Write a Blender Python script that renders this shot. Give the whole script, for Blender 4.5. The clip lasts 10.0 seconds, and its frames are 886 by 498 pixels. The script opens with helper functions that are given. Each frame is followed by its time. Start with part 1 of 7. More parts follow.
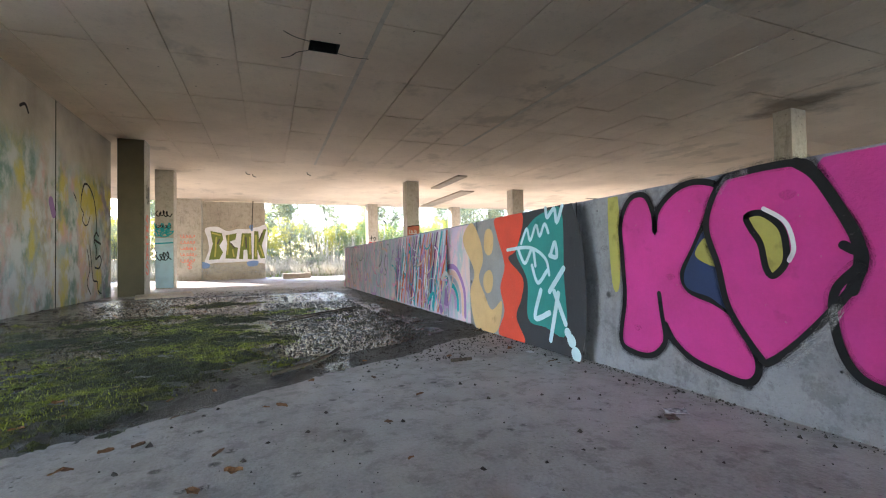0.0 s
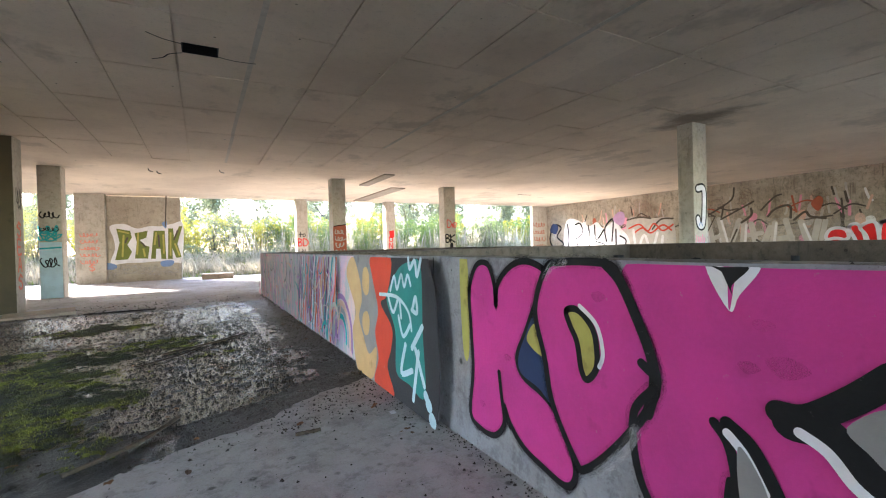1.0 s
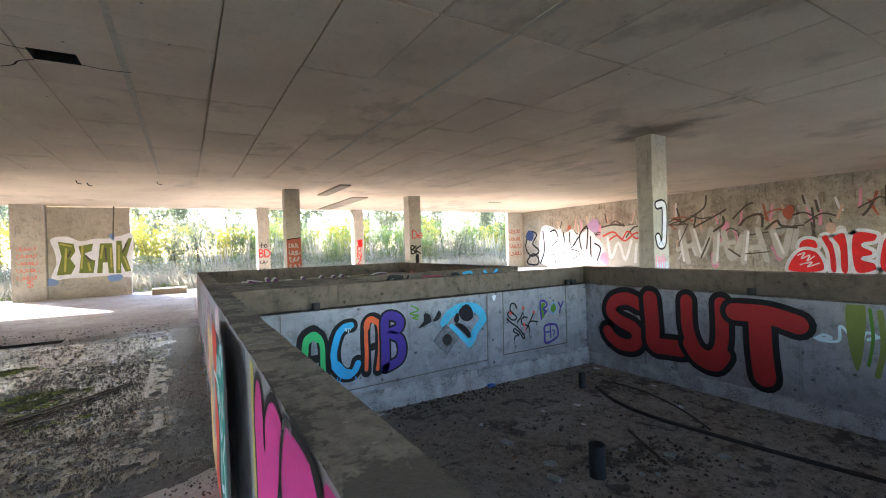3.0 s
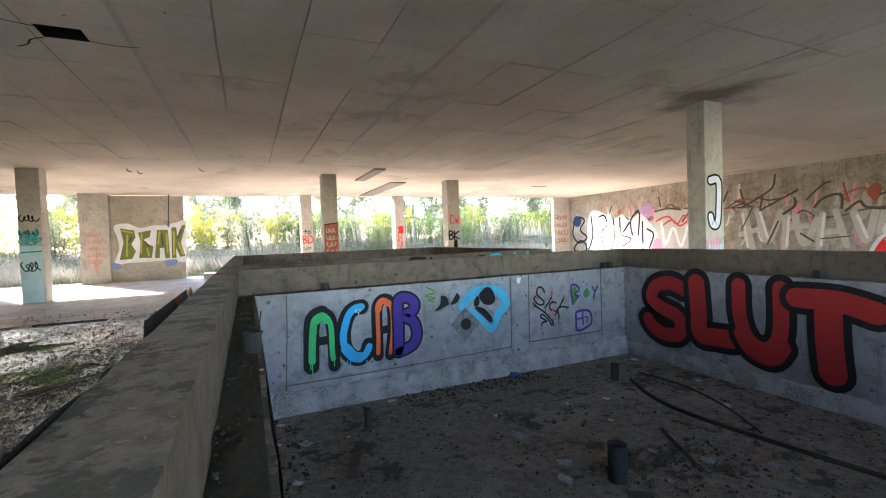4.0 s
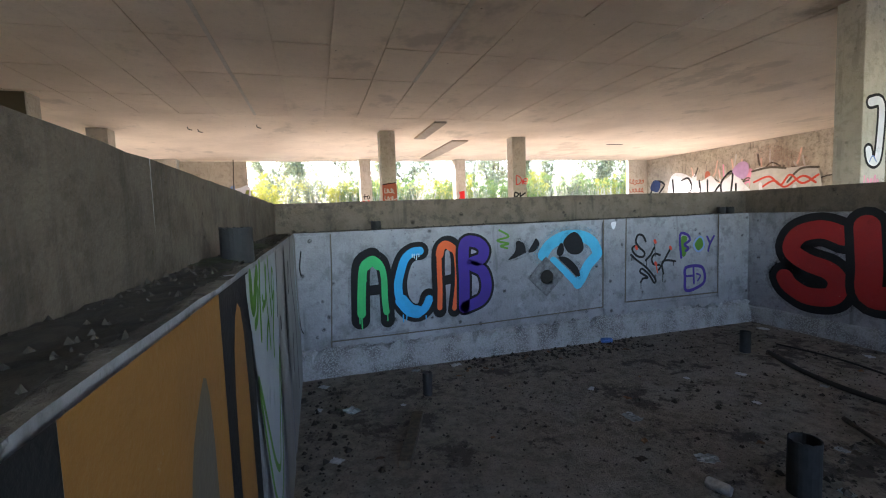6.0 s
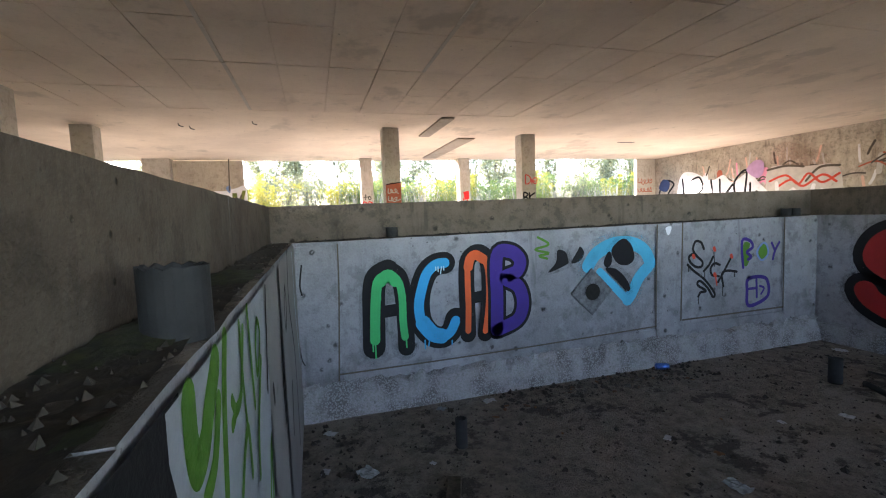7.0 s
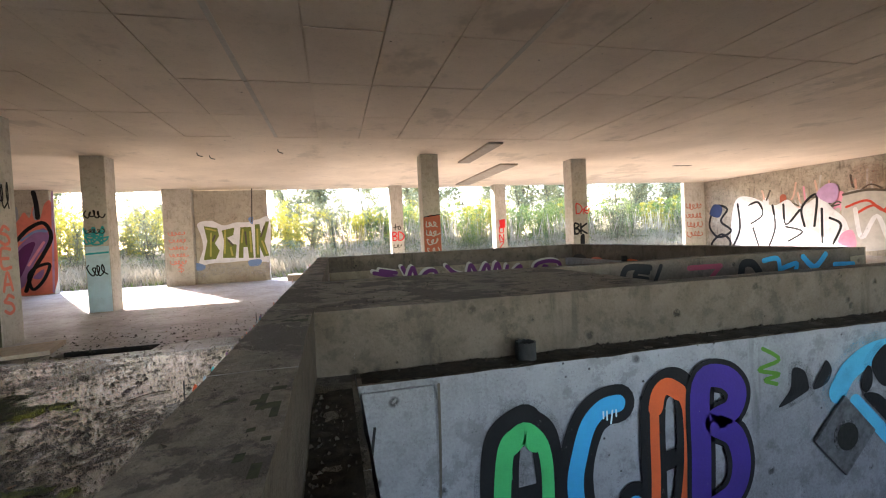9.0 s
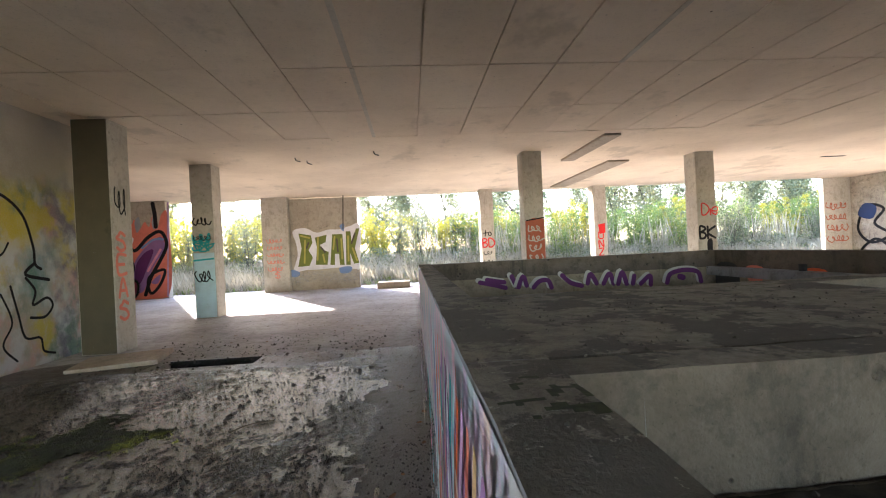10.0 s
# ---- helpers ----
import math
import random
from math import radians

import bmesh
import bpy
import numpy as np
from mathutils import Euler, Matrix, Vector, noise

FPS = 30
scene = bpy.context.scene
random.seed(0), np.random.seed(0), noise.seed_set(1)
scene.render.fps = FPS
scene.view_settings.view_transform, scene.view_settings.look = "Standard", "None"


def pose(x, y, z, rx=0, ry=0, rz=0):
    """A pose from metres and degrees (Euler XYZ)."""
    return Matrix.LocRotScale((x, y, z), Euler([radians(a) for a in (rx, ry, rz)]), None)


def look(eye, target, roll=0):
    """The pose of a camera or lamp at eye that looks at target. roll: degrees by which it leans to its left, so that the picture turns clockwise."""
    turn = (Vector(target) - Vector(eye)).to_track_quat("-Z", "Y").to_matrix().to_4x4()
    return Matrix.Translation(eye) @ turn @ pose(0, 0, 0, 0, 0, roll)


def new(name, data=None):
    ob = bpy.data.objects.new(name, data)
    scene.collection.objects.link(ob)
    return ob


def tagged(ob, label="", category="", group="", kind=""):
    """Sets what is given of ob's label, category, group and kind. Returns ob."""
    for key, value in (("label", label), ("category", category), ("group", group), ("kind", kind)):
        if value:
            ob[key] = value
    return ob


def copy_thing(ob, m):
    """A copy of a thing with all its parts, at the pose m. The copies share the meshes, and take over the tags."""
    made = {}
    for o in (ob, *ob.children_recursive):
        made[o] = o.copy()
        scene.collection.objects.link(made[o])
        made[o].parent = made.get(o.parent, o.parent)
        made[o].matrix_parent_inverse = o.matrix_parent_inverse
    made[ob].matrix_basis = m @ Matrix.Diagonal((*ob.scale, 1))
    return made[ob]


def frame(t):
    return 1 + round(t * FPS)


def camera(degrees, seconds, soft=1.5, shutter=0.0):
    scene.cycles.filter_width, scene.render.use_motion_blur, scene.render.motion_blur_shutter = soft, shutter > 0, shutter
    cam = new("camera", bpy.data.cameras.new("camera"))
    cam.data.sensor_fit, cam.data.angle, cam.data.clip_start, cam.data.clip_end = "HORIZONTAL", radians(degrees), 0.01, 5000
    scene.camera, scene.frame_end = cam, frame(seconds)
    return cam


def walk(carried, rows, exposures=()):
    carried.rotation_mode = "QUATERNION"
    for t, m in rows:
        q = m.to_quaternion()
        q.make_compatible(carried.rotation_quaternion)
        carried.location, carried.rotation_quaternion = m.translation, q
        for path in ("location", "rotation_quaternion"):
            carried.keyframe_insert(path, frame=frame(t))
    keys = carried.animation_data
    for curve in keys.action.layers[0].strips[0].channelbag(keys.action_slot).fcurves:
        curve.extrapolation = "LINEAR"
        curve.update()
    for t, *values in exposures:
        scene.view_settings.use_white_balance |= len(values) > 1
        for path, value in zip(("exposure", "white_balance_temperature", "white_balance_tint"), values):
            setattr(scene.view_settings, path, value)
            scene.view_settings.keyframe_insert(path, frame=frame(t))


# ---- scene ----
cam = camera(90.4, 10.0, soft=1.1)
PATH = [
    (0, (0.08, 0.055, 0.742), (0.821, 1.912, 0.791), -1.1),
    (0.5, (0.421, 0.012, 0.945), (1.292, 1.813, 0.96), -1.3),
    (1, (0.8, 0.015, 1.225), (1.76, 1.77, 1.208), -1.5),
    (1.5, (1.138, 0.15, 1.479), (2.157, 1.871, 1.453), -1.7),
    (2, (1.41, 0.227, 1.602), (2.468, 1.923, 1.586), -1.75),
    (2.2, (1.533, 0.23, 1.631), (2.597, 1.924, 1.617), -1.8),
    (3.5, (2.264, 0.263, 1.562), (3.191, 2.035, 1.537), -1.9),
    (4, (2.554, 0.392, 1.457), (3.364, 2.219, 1.402), -2.0),
    (4.5, (2.696, 0.59, 1.32), (3.393, 2.463, 1.224), -2.1),
    (5, (2.752, 0.849, 1.164), (3.362, 2.749, 1.032), -2.1),
    (5.5, (2.794, 1.128, 1.039), (3.356, 3.041, 0.882), -2.1),
    (5.7, (2.812, 1.236, 0.987), (3.363, 3.153, 0.828), -2.15),
    (7, (2.769, 2.248, 1.034), (3.327, 4.162, 0.876), -2.3),
    (7.5, (2.806, 2.666, 1.072), (3.369, 4.581, 0.936), -2.5),
    (8, (2.78, 3.086, 1.135), (3.343, 5.002, 1.019), -2.6),
    (8.5, (2.674, 3.493, 1.328), (3.219, 5.416, 1.237), -2.6),
    (9, (2.532, 3.984, 1.461), (3.015, 5.924, 1.404), -2.6),
    (9.5, (2.317, 4.538, 1.472), (2.676, 6.505, 1.446), -2.8),
    (10, (2.096, 5.072, 1.443), (2.241, 7.067, 1.437), -2.8),
]
EXPOSURE = [(0, 4.45, 6300, 16), (2, 4.55, 6300, 16), (4, 4.55, 6300, 16), (5.5, 4.35, 6350, 18), (7.5, 4.4, 6650, 20), (9, 4.2, 6750, 20), (10, 4.25, 6450, 17)]
walk(cam, [(t, look(eye, target, roll)) for t, eye, target, roll in PATH], EXPOSURE)

# ---------------------------------------------------------------- light
SUN_WAY = Vector((4.5, -7.6, -3.76)).normalized()
world = bpy.data.worlds.new("sky")
scene.world = world
world.use_nodes = True
_sky = world.node_tree.nodes.new("ShaderNodeTexSky")
_sky.sky_type, _sky.sun_disc = "NISHITA", False
_sky.sun_elevation, _sky.sun_rotation = radians(23), radians(-30.6)
_sky.air_density, _sky.dust_density = 1.0, 0.6
_bg = world.node_tree.nodes["Background"]
_bg.inputs["Strength"].default_value = 0.14
world.node_tree.links.new(_sky.outputs[0], _bg.inputs[0])
sun = new("sun", bpy.data.lights.new("sun", "SUN"))
sun.data.energy, sun.data.angle, sun.data.color = 2.0, radians(0.6), (1.0, 0.93, 0.82)
sun.matrix_world = Matrix.Translation((-20, 40, 25)) @ SUN_WAY.to_track_quat("-Z", "Y").to_matrix().to_4x4()


# ---------------------------------------------------------------- materials
class Nodes:
    """A short way to write node materials."""

    def __init__(self, name):
        self.mat = bpy.data.materials.new(name)
        self.mat.use_nodes = True
        self.tree = self.mat.node_tree
        self.bsdf = self.tree.nodes["Principled BSDF"]
        self.geo = self.tree.nodes.new("ShaderNodeNewGeometry")

    def link(self, a, b):
        self.tree.links.new(a, b)

    def put(self, socket, value):
        if isinstance(value, bpy.types.NodeSocket):
            self.link(value, socket)
        else:
            if isinstance(value, tuple) and len(value) == 3 and socket.type == "RGBA":
                value = (*value, 1)
            socket.default_value = value

    def noise(self, scale, detail=4, rough=0.55, stretch=None, offset=(0, 0, 0)):
        n = self.tree.nodes.new("ShaderNodeTexNoise")
        n.inputs["Scale"].default_value, n.inputs["Detail"].default_value, n.inputs["Roughness"].default_value = scale, detail, rough
        m = self.tree.nodes.new("ShaderNodeMapping")
        m.inputs["Scale"].default_value = stretch or (1, 1, 1)
        m.inputs["Location"].default_value = offset
        self.link(self.geo.outputs["Position"], m.inputs["Vector"])
        self.link(m.outputs[0], n.inputs["Vector"])
        return n.outputs["Fac"]

    def voronoi(self, scale, feature="F1"):
        n = self.tree.nodes.new("ShaderNodeTexVoronoi")
        n.feature = feature
        n.inputs["Scale"].default_value = scale
        self.link(self.geo.outputs["Position"], n.inputs["Vector"])
        return n.outputs["Distance"]

    def ramp(self, fac, lo, hi, a=0.0, b=1.0):
        n = self.tree.nodes.new("ShaderNodeMapRange")
        n.inputs["From Min"].default_value, n.inputs["From Max"].default_value = lo, hi
        n.inputs["To Min"].default_value, n.inputs["To Max"].default_value = a, b
        n.interpolation_type = "SMOOTHSTEP"
        self.put(n.inputs["Value"], fac)
        return n.outputs[0]

    def mix(self, fac, a, b, blend="MIX"):
        n = self.tree.nodes.new("ShaderNodeMix")
        n.data_type, n.blend_type = "RGBA", blend
        self.put(n.inputs[0], fac), self.put(n.inputs[6], a), self.put(n.inputs[7], b)
        return n.outputs[2]

    def math(self, op, a, b=0.0):
        n = self.tree.nodes.new("ShaderNodeMath")
        n.operation = op
        self.put(n.inputs[0], a), self.put(n.inputs[1], b)
        return n.outputs[0]

    def axis(self, i):
        n = self.tree.nodes.new("ShaderNodeSeparateXYZ")
        self.link(self.geo.outputs["Position"], n.inputs[0])
        return n.outputs[i]

    def random(self):
        return self.tree.nodes.new("ShaderNodeObjectInfo").outputs["Random"]

    def island(self):
        return self.geo.outputs["Random Per Island"]

    def done(self, color, rough=0.8, bump=None, strength=0.3, distance=0.01, metal=0.0):
        self.put(self.bsdf.inputs["Base Color"], color)
        self.put(self.bsdf.inputs["Roughness"], rough)
        self.bsdf.inputs["Metallic"].default_value = metal
        if bump is not None:
            b = self.tree.nodes.new("ShaderNodeBump")
            b.inputs["Strength"].default_value, b.inputs["Distance"].default_value = strength, distance
            self.link(bump, b.inputs["Height"])
            self.link(b.outputs[0], self.bsdf.inputs["Normal"])
        return self.mat


def concrete(name, base, dark, stain=0.5, pits=0.5, warm=None, strength=0.35, boards=0.0):
    """Cast concrete: cloudy stains, fine sand grain, pores."""
    n = Nodes(name)
    big = n.ramp(n.noise(0.7, 6, 0.62), 0.35, 0.7)
    mid = n.ramp(n.noise(5.5, 5, 0.6), 0.3, 0.75)
    fine = n.noise(70, 3, 0.6)
    streak = n.ramp(n.noise(2.2, 4, 0.6, (2.2, 2.2, 0.25)), 0.5, 0.75)
    color = n.mix(n.math("MULTIPLY", big, stain), base, dark)
    color = n.mix(n.math("MULTIPLY", mid, 0.35 * stain), color, tuple(c * 0.7 for c in dark))
    color = n.mix(n.math("MULTIPLY", streak, 0.35 * stain), color, warm or dark)
    color = n.mix(n.ramp(fine, 0.3, 0.7, 0.0, 0.22), color, tuple(min(1, c * 1.35) for c in base))
    if boards:
        color = n.mix(n.math("MULTIPLY", n.ramp(n.island(), 0, 1), boards), color, tuple(c * 0.75 for c in dark))
    pore = n.ramp(n.voronoi(16), 0.05, 0.14, 1, 0)
    keep = n.ramp(n.noise(3.0, 2), 0.52, 0.62)
    pore = n.math("MULTIPLY", n.math("MULTIPLY", pore, keep), pits)
    color = n.mix(pore, color, tuple(c * 0.3 for c in dark))
    scar = n.math("MULTIPLY", n.ramp(n.voronoi(6.5), 0.07, 0.19, 1, 0), n.ramp(n.noise(1.7, 3, 0.6, None, (4, 4, 4)), 0.43, 0.53))
    scar = n.math("MULTIPLY", n.math("MULTIPLY", scar, n.ramp(n.noise(38, 3), 0.35, 0.5)), pits)
    color = n.mix(scar, color, tuple(c * 0.35 for c in dark))
    pore = n.math("ADD", pore, scar)
    blot = n.ramp(n.noise(2.9, 6, 0.72, None, (9, 2, 5)), 0.56, 0.66)
    color = n.mix(n.math("MULTIPLY", blot, 0.45 * stain), color, tuple(c * 0.6 for c in dark))
    grime = n.ramp(n.noise(8, 6, 0.75, None, (1, 6, 3)), 0.5, 0.62)
    color = n.mix(n.math("MULTIPLY", grime, 0.5 * stain), color, tuple(c * 0.55 for c in dark))
    drip = n.math("MULTIPLY", n.ramp(n.noise(9, 4, 0.6, (1, 1, 0.09), (3, 3, 0)), 0.55, 0.66), n.ramp(n.noise(1.4, 3), 0.45, 0.6))
    color = n.mix(n.math("MULTIPLY", drip, 0.6 * stain), color, tuple(c * 0.5 for c in dark))
    pale = n.ramp(n.noise(4.2, 6, 0.7, None, (8, 8, 1)), 0.58, 0.7)
    color = n.mix(n.math("MULTIPLY", pale, 0.4 * stain), color, tuple(min(1, c * 1.3) for c in base))
    speck = n.ramp(n.noise(120, 2, 0.5), 0.66, 0.74)
    color = n.mix(n.math("MULTIPLY", speck, 0.5 * pits), color, tuple(c * 0.4 for c in dark))
    height = n.math("SUBTRACT", n.math("ADD", n.math("MULTIPLY", fine, 0.35), n.math("MULTIPLY", mid, 0.5)), n.math("MULTIPLY", pore, 1.5))
    return n.done(color, n.ramp(mid, 0, 1, 0.75, 0.93), height, strength, 0.02)


def paint(name, color, rough=0.55, wear=0.35, under=(0.32, 0.31, 0.29)):
    """Sprayed paint: thin, uneven, with the wall's grain under it."""
    n = Nodes(name)
    soft = n.ramp(n.noise(3.5, 4, 0.6), 0.3, 0.75)
    fine = n.noise(60, 4, 0.65)
    chips = n.ramp(n.noise(26, 5, 0.7), 0.66, 0.74)
    c = n.mix(n.math("MULTIPLY", soft, 0.5), color, tuple(min(1, v * 0.62 + 0.01) for v in color))
    c = n.mix(n.ramp(fine, 0.35, 0.75, 0, 0.15), c, tuple(min(1, v * 1.2 + 0.004) for v in color))
    smudge = n.math("MULTIPLY", n.ramp(n.noise(5, 4, 0.6, None, (2, 7, 1)), 0.6, 0.72), n.ramp(n.noise(1.5, 2), 0.45, 0.6))
    c = n.mix(n.math("MULTIPLY", smudge, 0.5), c, tuple(v * 0.35 + 0.01 for v in color))
    c = n.mix(n.math("MULTIPLY", chips, wear), c, under)
    n.bsdf.inputs["Specular IOR Level"].default_value = 0.15
    return n.done(c, rough + 0.15, fine, 0.3, 0.008)


def plain(name, color, rough=0.6, metal=0.0, scale=30, vary=0.4):
    n = Nodes(name)
    f = n.ramp(n.noise(scale, 5, 0.6), 0.3, 0.7)
    return n.done(n.mix(f, color, tuple(v * (1 - vary) for v in color)), rough, f, 0.25, 0.004, metal)


def ceiling_concrete(name):
    """Pale board-cast concrete: each board its own tone, brown water stains, rings round leaks, dirty nail marks."""
    n = Nodes(name)
    color = n.mix(n.ramp(n.noise(0.5, 6, 0.6), 0.32, 0.7), (0.84, 0.7, 0.54), (0.7, 0.57, 0.43))
    color = n.mix(n.math("MULTIPLY", n.island(), 0.28), color, (0.6, 0.48, 0.36))
    color = n.mix(n.ramp(n.noise(2.6, 6, 0.7, None, (3, 1, 7)), 0.52, 0.75, 0, 0.28), color, (0.46, 0.36, 0.26))
    color = n.mix(n.ramp(n.noise(9, 5, 0.7, None, (6, 2, 1)), 0.5, 0.75, 0, 0.2), color, (0.5, 0.4, 0.3))
    color = n.mix(n.ramp(n.noise(30, 4, 0.7), 0.55, 0.75, 0, 0.45), color, (0.4, 0.31, 0.22))
    leak = n.ramp(n.noise(0.62, 5, 0.68, (1, 0.75, 1), (1.3, 5.2, 2)), 0.56, 0.66)
    color = n.mix(n.math("MULTIPLY", leak, 0.4), color, (0.36, 0.285, 0.2))
    near = n.math("ADD", n.math("ABSOLUTE", n.math("SUBTRACT", n.axis(0), 10.1)), n.math("ABSOLUTE", n.math("SUBTRACT", n.axis(1), 5.6)))
    damp = n.ramp(n.math("ADD", near, n.math("MULTIPLY", n.noise(1.4, 5, 0.65, None, (9, 9, 9)), 2.6)), 1.4, 2.8, 0.8, 0.0)
    color = n.mix(damp, color, (0.13, 0.1, 0.07))
    speck = n.math("MULTIPLY", n.ramp(n.voronoi(3.2), 0.03, 0.06, 1, 0), n.ramp(n.noise(1.1, 2), 0.45, 0.55))
    color = n.mix(speck, color, (0.16, 0.11, 0.07))
    return n.done(color, 0.9, n.math("ADD", n.noise(45, 4, 0.65), n.noise(5, 3)), 0.2, 0.012)


M_WALL = concrete("concrete_wall", (0.46, 0.41, 0.33), (0.3, 0.255, 0.2), 0.7, 0.4, (0.2, 0.165, 0.125))
M_TAN = concrete("tan_basin", (0.27, 0.22, 0.155), (0.15, 0.12, 0.08), 0.8, 0.7, (0.1, 0.08, 0.05), 0.5)
M_WALL_OLD = concrete("streaked_wall", (0.47, 0.41, 0.33), (0.24, 0.2, 0.15), 1.0, 0.5, (0.1, 0.08, 0.06), 0.4)
M_COLUMN = concrete("concrete_column", (0.5, 0.46, 0.39), (0.34, 0.3, 0.24), 0.6, 0.5)
M_CEILING = ceiling_concrete("concrete_ceiling")
# Dirty parapet concrete; base colour also lowered to carry some of its shade.
M_POOL_DIRTY_SHADE = concrete("dirty_shaded_parapet", (0.115, 0.09, 0.068), (0.05, 0.039, 0.029), 0.9, 0.9, (0.08, 0.07, 0.05), 0.6)
M_POOL = concrete("concrete_basin", (0.27, 0.272, 0.3), (0.14, 0.137, 0.145), 0.8, 1.0, (0.17, 0.15, 0.12), 0.5)
def coping(name):
    """Old coping: a black crust that flakes off grey mortar, with lichen and grit."""
    n = Nodes(name)
    fine = n.noise(75, 4, 0.7)
    color = n.mix(n.ramp(n.noise(14, 6, 0.7), 0.35, 0.7), (0.2, 0.165, 0.135), (0.1, 0.083, 0.066))
    crust = n.ramp(n.noise(2.3, 9, 0.72, None, (5, 3, 2)), 0.49, 0.53)
    color = n.mix(n.math("MULTIPLY", crust, 0.85), color, n.mix(fine, (0.022, 0.019, 0.016), (0.07, 0.058, 0.048)))
    flake = n.math("MULTIPLY", n.ramp(n.noise(24, 6, 0.75, None, (1, 8, 4)), 0.62, 0.66), n.ramp(n.noise(2.0, 3), 0.42, 0.55))
    color = n.mix(n.math("MULTIPLY", flake, 0.8), color, (0.3, 0.27, 0.23))
    color = n.mix(n.ramp(n.noise(5, 5, 0.7, None, (7, 7, 0)), 0.6, 0.72, 0, 0.5), color, (0.055, 0.06, 0.02))
    color = n.mix(n.ramp(fine, 0.5, 0.75, 0, 0.5), color, (0.04, 0.034, 0.028))
    height = n.math("ADD", n.math("MULTIPLY", fine, 0.6), n.math("ADD", n.math("MULTIPLY", crust, 0.7), flake))
    return n.done(color, 0.92, height, 0.7, 0.02)


M_POOL_TOP = coping("concrete_coping")
def silt(name):
    """Basin floor under dried silt: crumbly grey-brown soil, bare paler patches, dark rotten litter."""
    n = Nodes(name)
    fine, mid = n.noise(60, 5, 0.72), n.noise(11, 6, 0.7)
    color = n.mix(n.ramp(mid, 0.35, 0.68), (0.29, 0.245, 0.2), (0.15, 0.125, 0.1))
    color = n.mix(n.ramp(n.noise(1.3, 5, 0.65), 0.5, 0.66, 0, 0.6), color, (0.34, 0.3, 0.26))
    color = n.mix(n.ramp(n.noise(3.2, 7, 0.75, None, (3, 9, 1)), 0.53, 0.6, 0, 0.8), color, (0.034, 0.028, 0.023))
    color = n.mix(n.ramp(fine, 0.52, 0.7, 0, 0.7), color, (0.03, 0.026, 0.022))
    color = n.mix(n.ramp(n.noise(85, 2, 0.5, None, (2, 2, 2)), 0.68, 0.74, 0, 0.8), color, (0.3, 0.28, 0.25))
    return n.done(color, 0.95, n.math("ADD", fine, mid), 1.0, 0.03)


M_POOL_FLOOR = silt("basin_floor")
M_FLOOR = concrete("concrete_floor", (0.42, 0.4, 0.385), (0.24, 0.222, 0.2), 0.8, 0.9, (0.2, 0.18, 0.15), 0.3)


def faded_mural(name):
    """Concrete under many thin, washed-out coats of spray: grey blue, pink, yellow and green clouds up to head height and above."""
    n = Nodes(name)
    cloud = [n.ramp(n.noise(sc, 5, 0.6, (1, 1, 0.7), (7 * i, 3 * i, i)), 0.46, 0.62) for i, sc in enumerate((0.9, 1.1, 1.3, 1.5, 2.4))]
    grain = n.noise(45, 4, 0.65)
    color = n.mix(n.ramp(n.noise(0.8, 5), 0.35, 0.7), (0.46, 0.41, 0.33), (0.3, 0.26, 0.2))
    reach = n.ramp(n.math("ADD", n.axis(2), n.math("MULTIPLY", n.noise(1.3, 4), 1.6)), 3.0, 3.9, 1.0, 0.0)
    for m, tint in zip(cloud, ((0.27, 0.37, 0.4), (0.56, 0.31, 0.28), (0.5, 0.4, 0.05), (0.1, 0.2, 0.16), (0.5, 0.5, 0.5))):
        color = n.mix(n.math("MULTIPLY", n.math("MULTIPLY", m, reach), 0.9), color, tint)
    far = n.math("MULTIPLY", n.ramp(n.axis(1), 11.9, 12.6), n.ramp(n.noise(1.9, 4, 0.6, None, (2, 9, 4)), 0.42, 0.6))
    color = n.mix(n.math("MULTIPLY", n.math("MULTIPLY", far, reach), 0.8), color, (0.12, 0.09, 0.15))
    gold = n.math("MULTIPLY", n.ramp(n.axis(1), 11.2, 11.8), n.math("MULTIPLY", n.ramp(n.axis(2), 1.6, 2.0), n.ramp(n.axis(2), 2.4, 2.8, 1, 0)))
    color = n.mix(n.math("MULTIPLY", gold, n.ramp(n.noise(2.2, 4), 0.4, 0.55, 0, 0.8)), color, (0.5, 0.4, 0.03))
    color = n.mix(n.ramp(grain, 0.4, 0.75, 0, 0.2), color, (0.55, 0.52, 0.48))
    return n.done(color, 0.8, grain, 0.25, 0.008)


M_FADED = faded_mural("faded_mural")
# Near-black for holes, slots and joints: their inner shade is in this colour.
M_DARK = plain("recess_shade", (0.015, 0.014, 0.012), 0.95)
M_GROUND = plain("earth", (0.13, 0.105, 0.065), 0.95, 0, 1.5, 0.5)


# ---------------------------------------------------------------- mesh helpers
def mesh_of(name, bm, material, smooth=False):
    me = bpy.data.meshes.new(name)
    bm.to_mesh(me)
    bm.free()
    for m in material if isinstance(material, (list, tuple)) else [material]:
        me.materials.append(m)
    if smooth:
        for p in me.polygons:
            p.use_smooth = True
    return me


def part(name, bm, material, parent, label="", smooth=False):
    ob = new(name, mesh_of(name, bm, material, smooth))
    ob.parent = parent
    if label:
        ob["label"] = label
    return ob


def solid(name, bm, material, label, category, kind="", group="", smooth=False):
    return tagged(new(name, mesh_of(name, bm, material, smooth)), label, category, group, kind)


def holder(name, at, label, category, kind="", group=""):
    ob = new(name)
    ob.location = at
    return tagged(ob, label, category, group, kind)


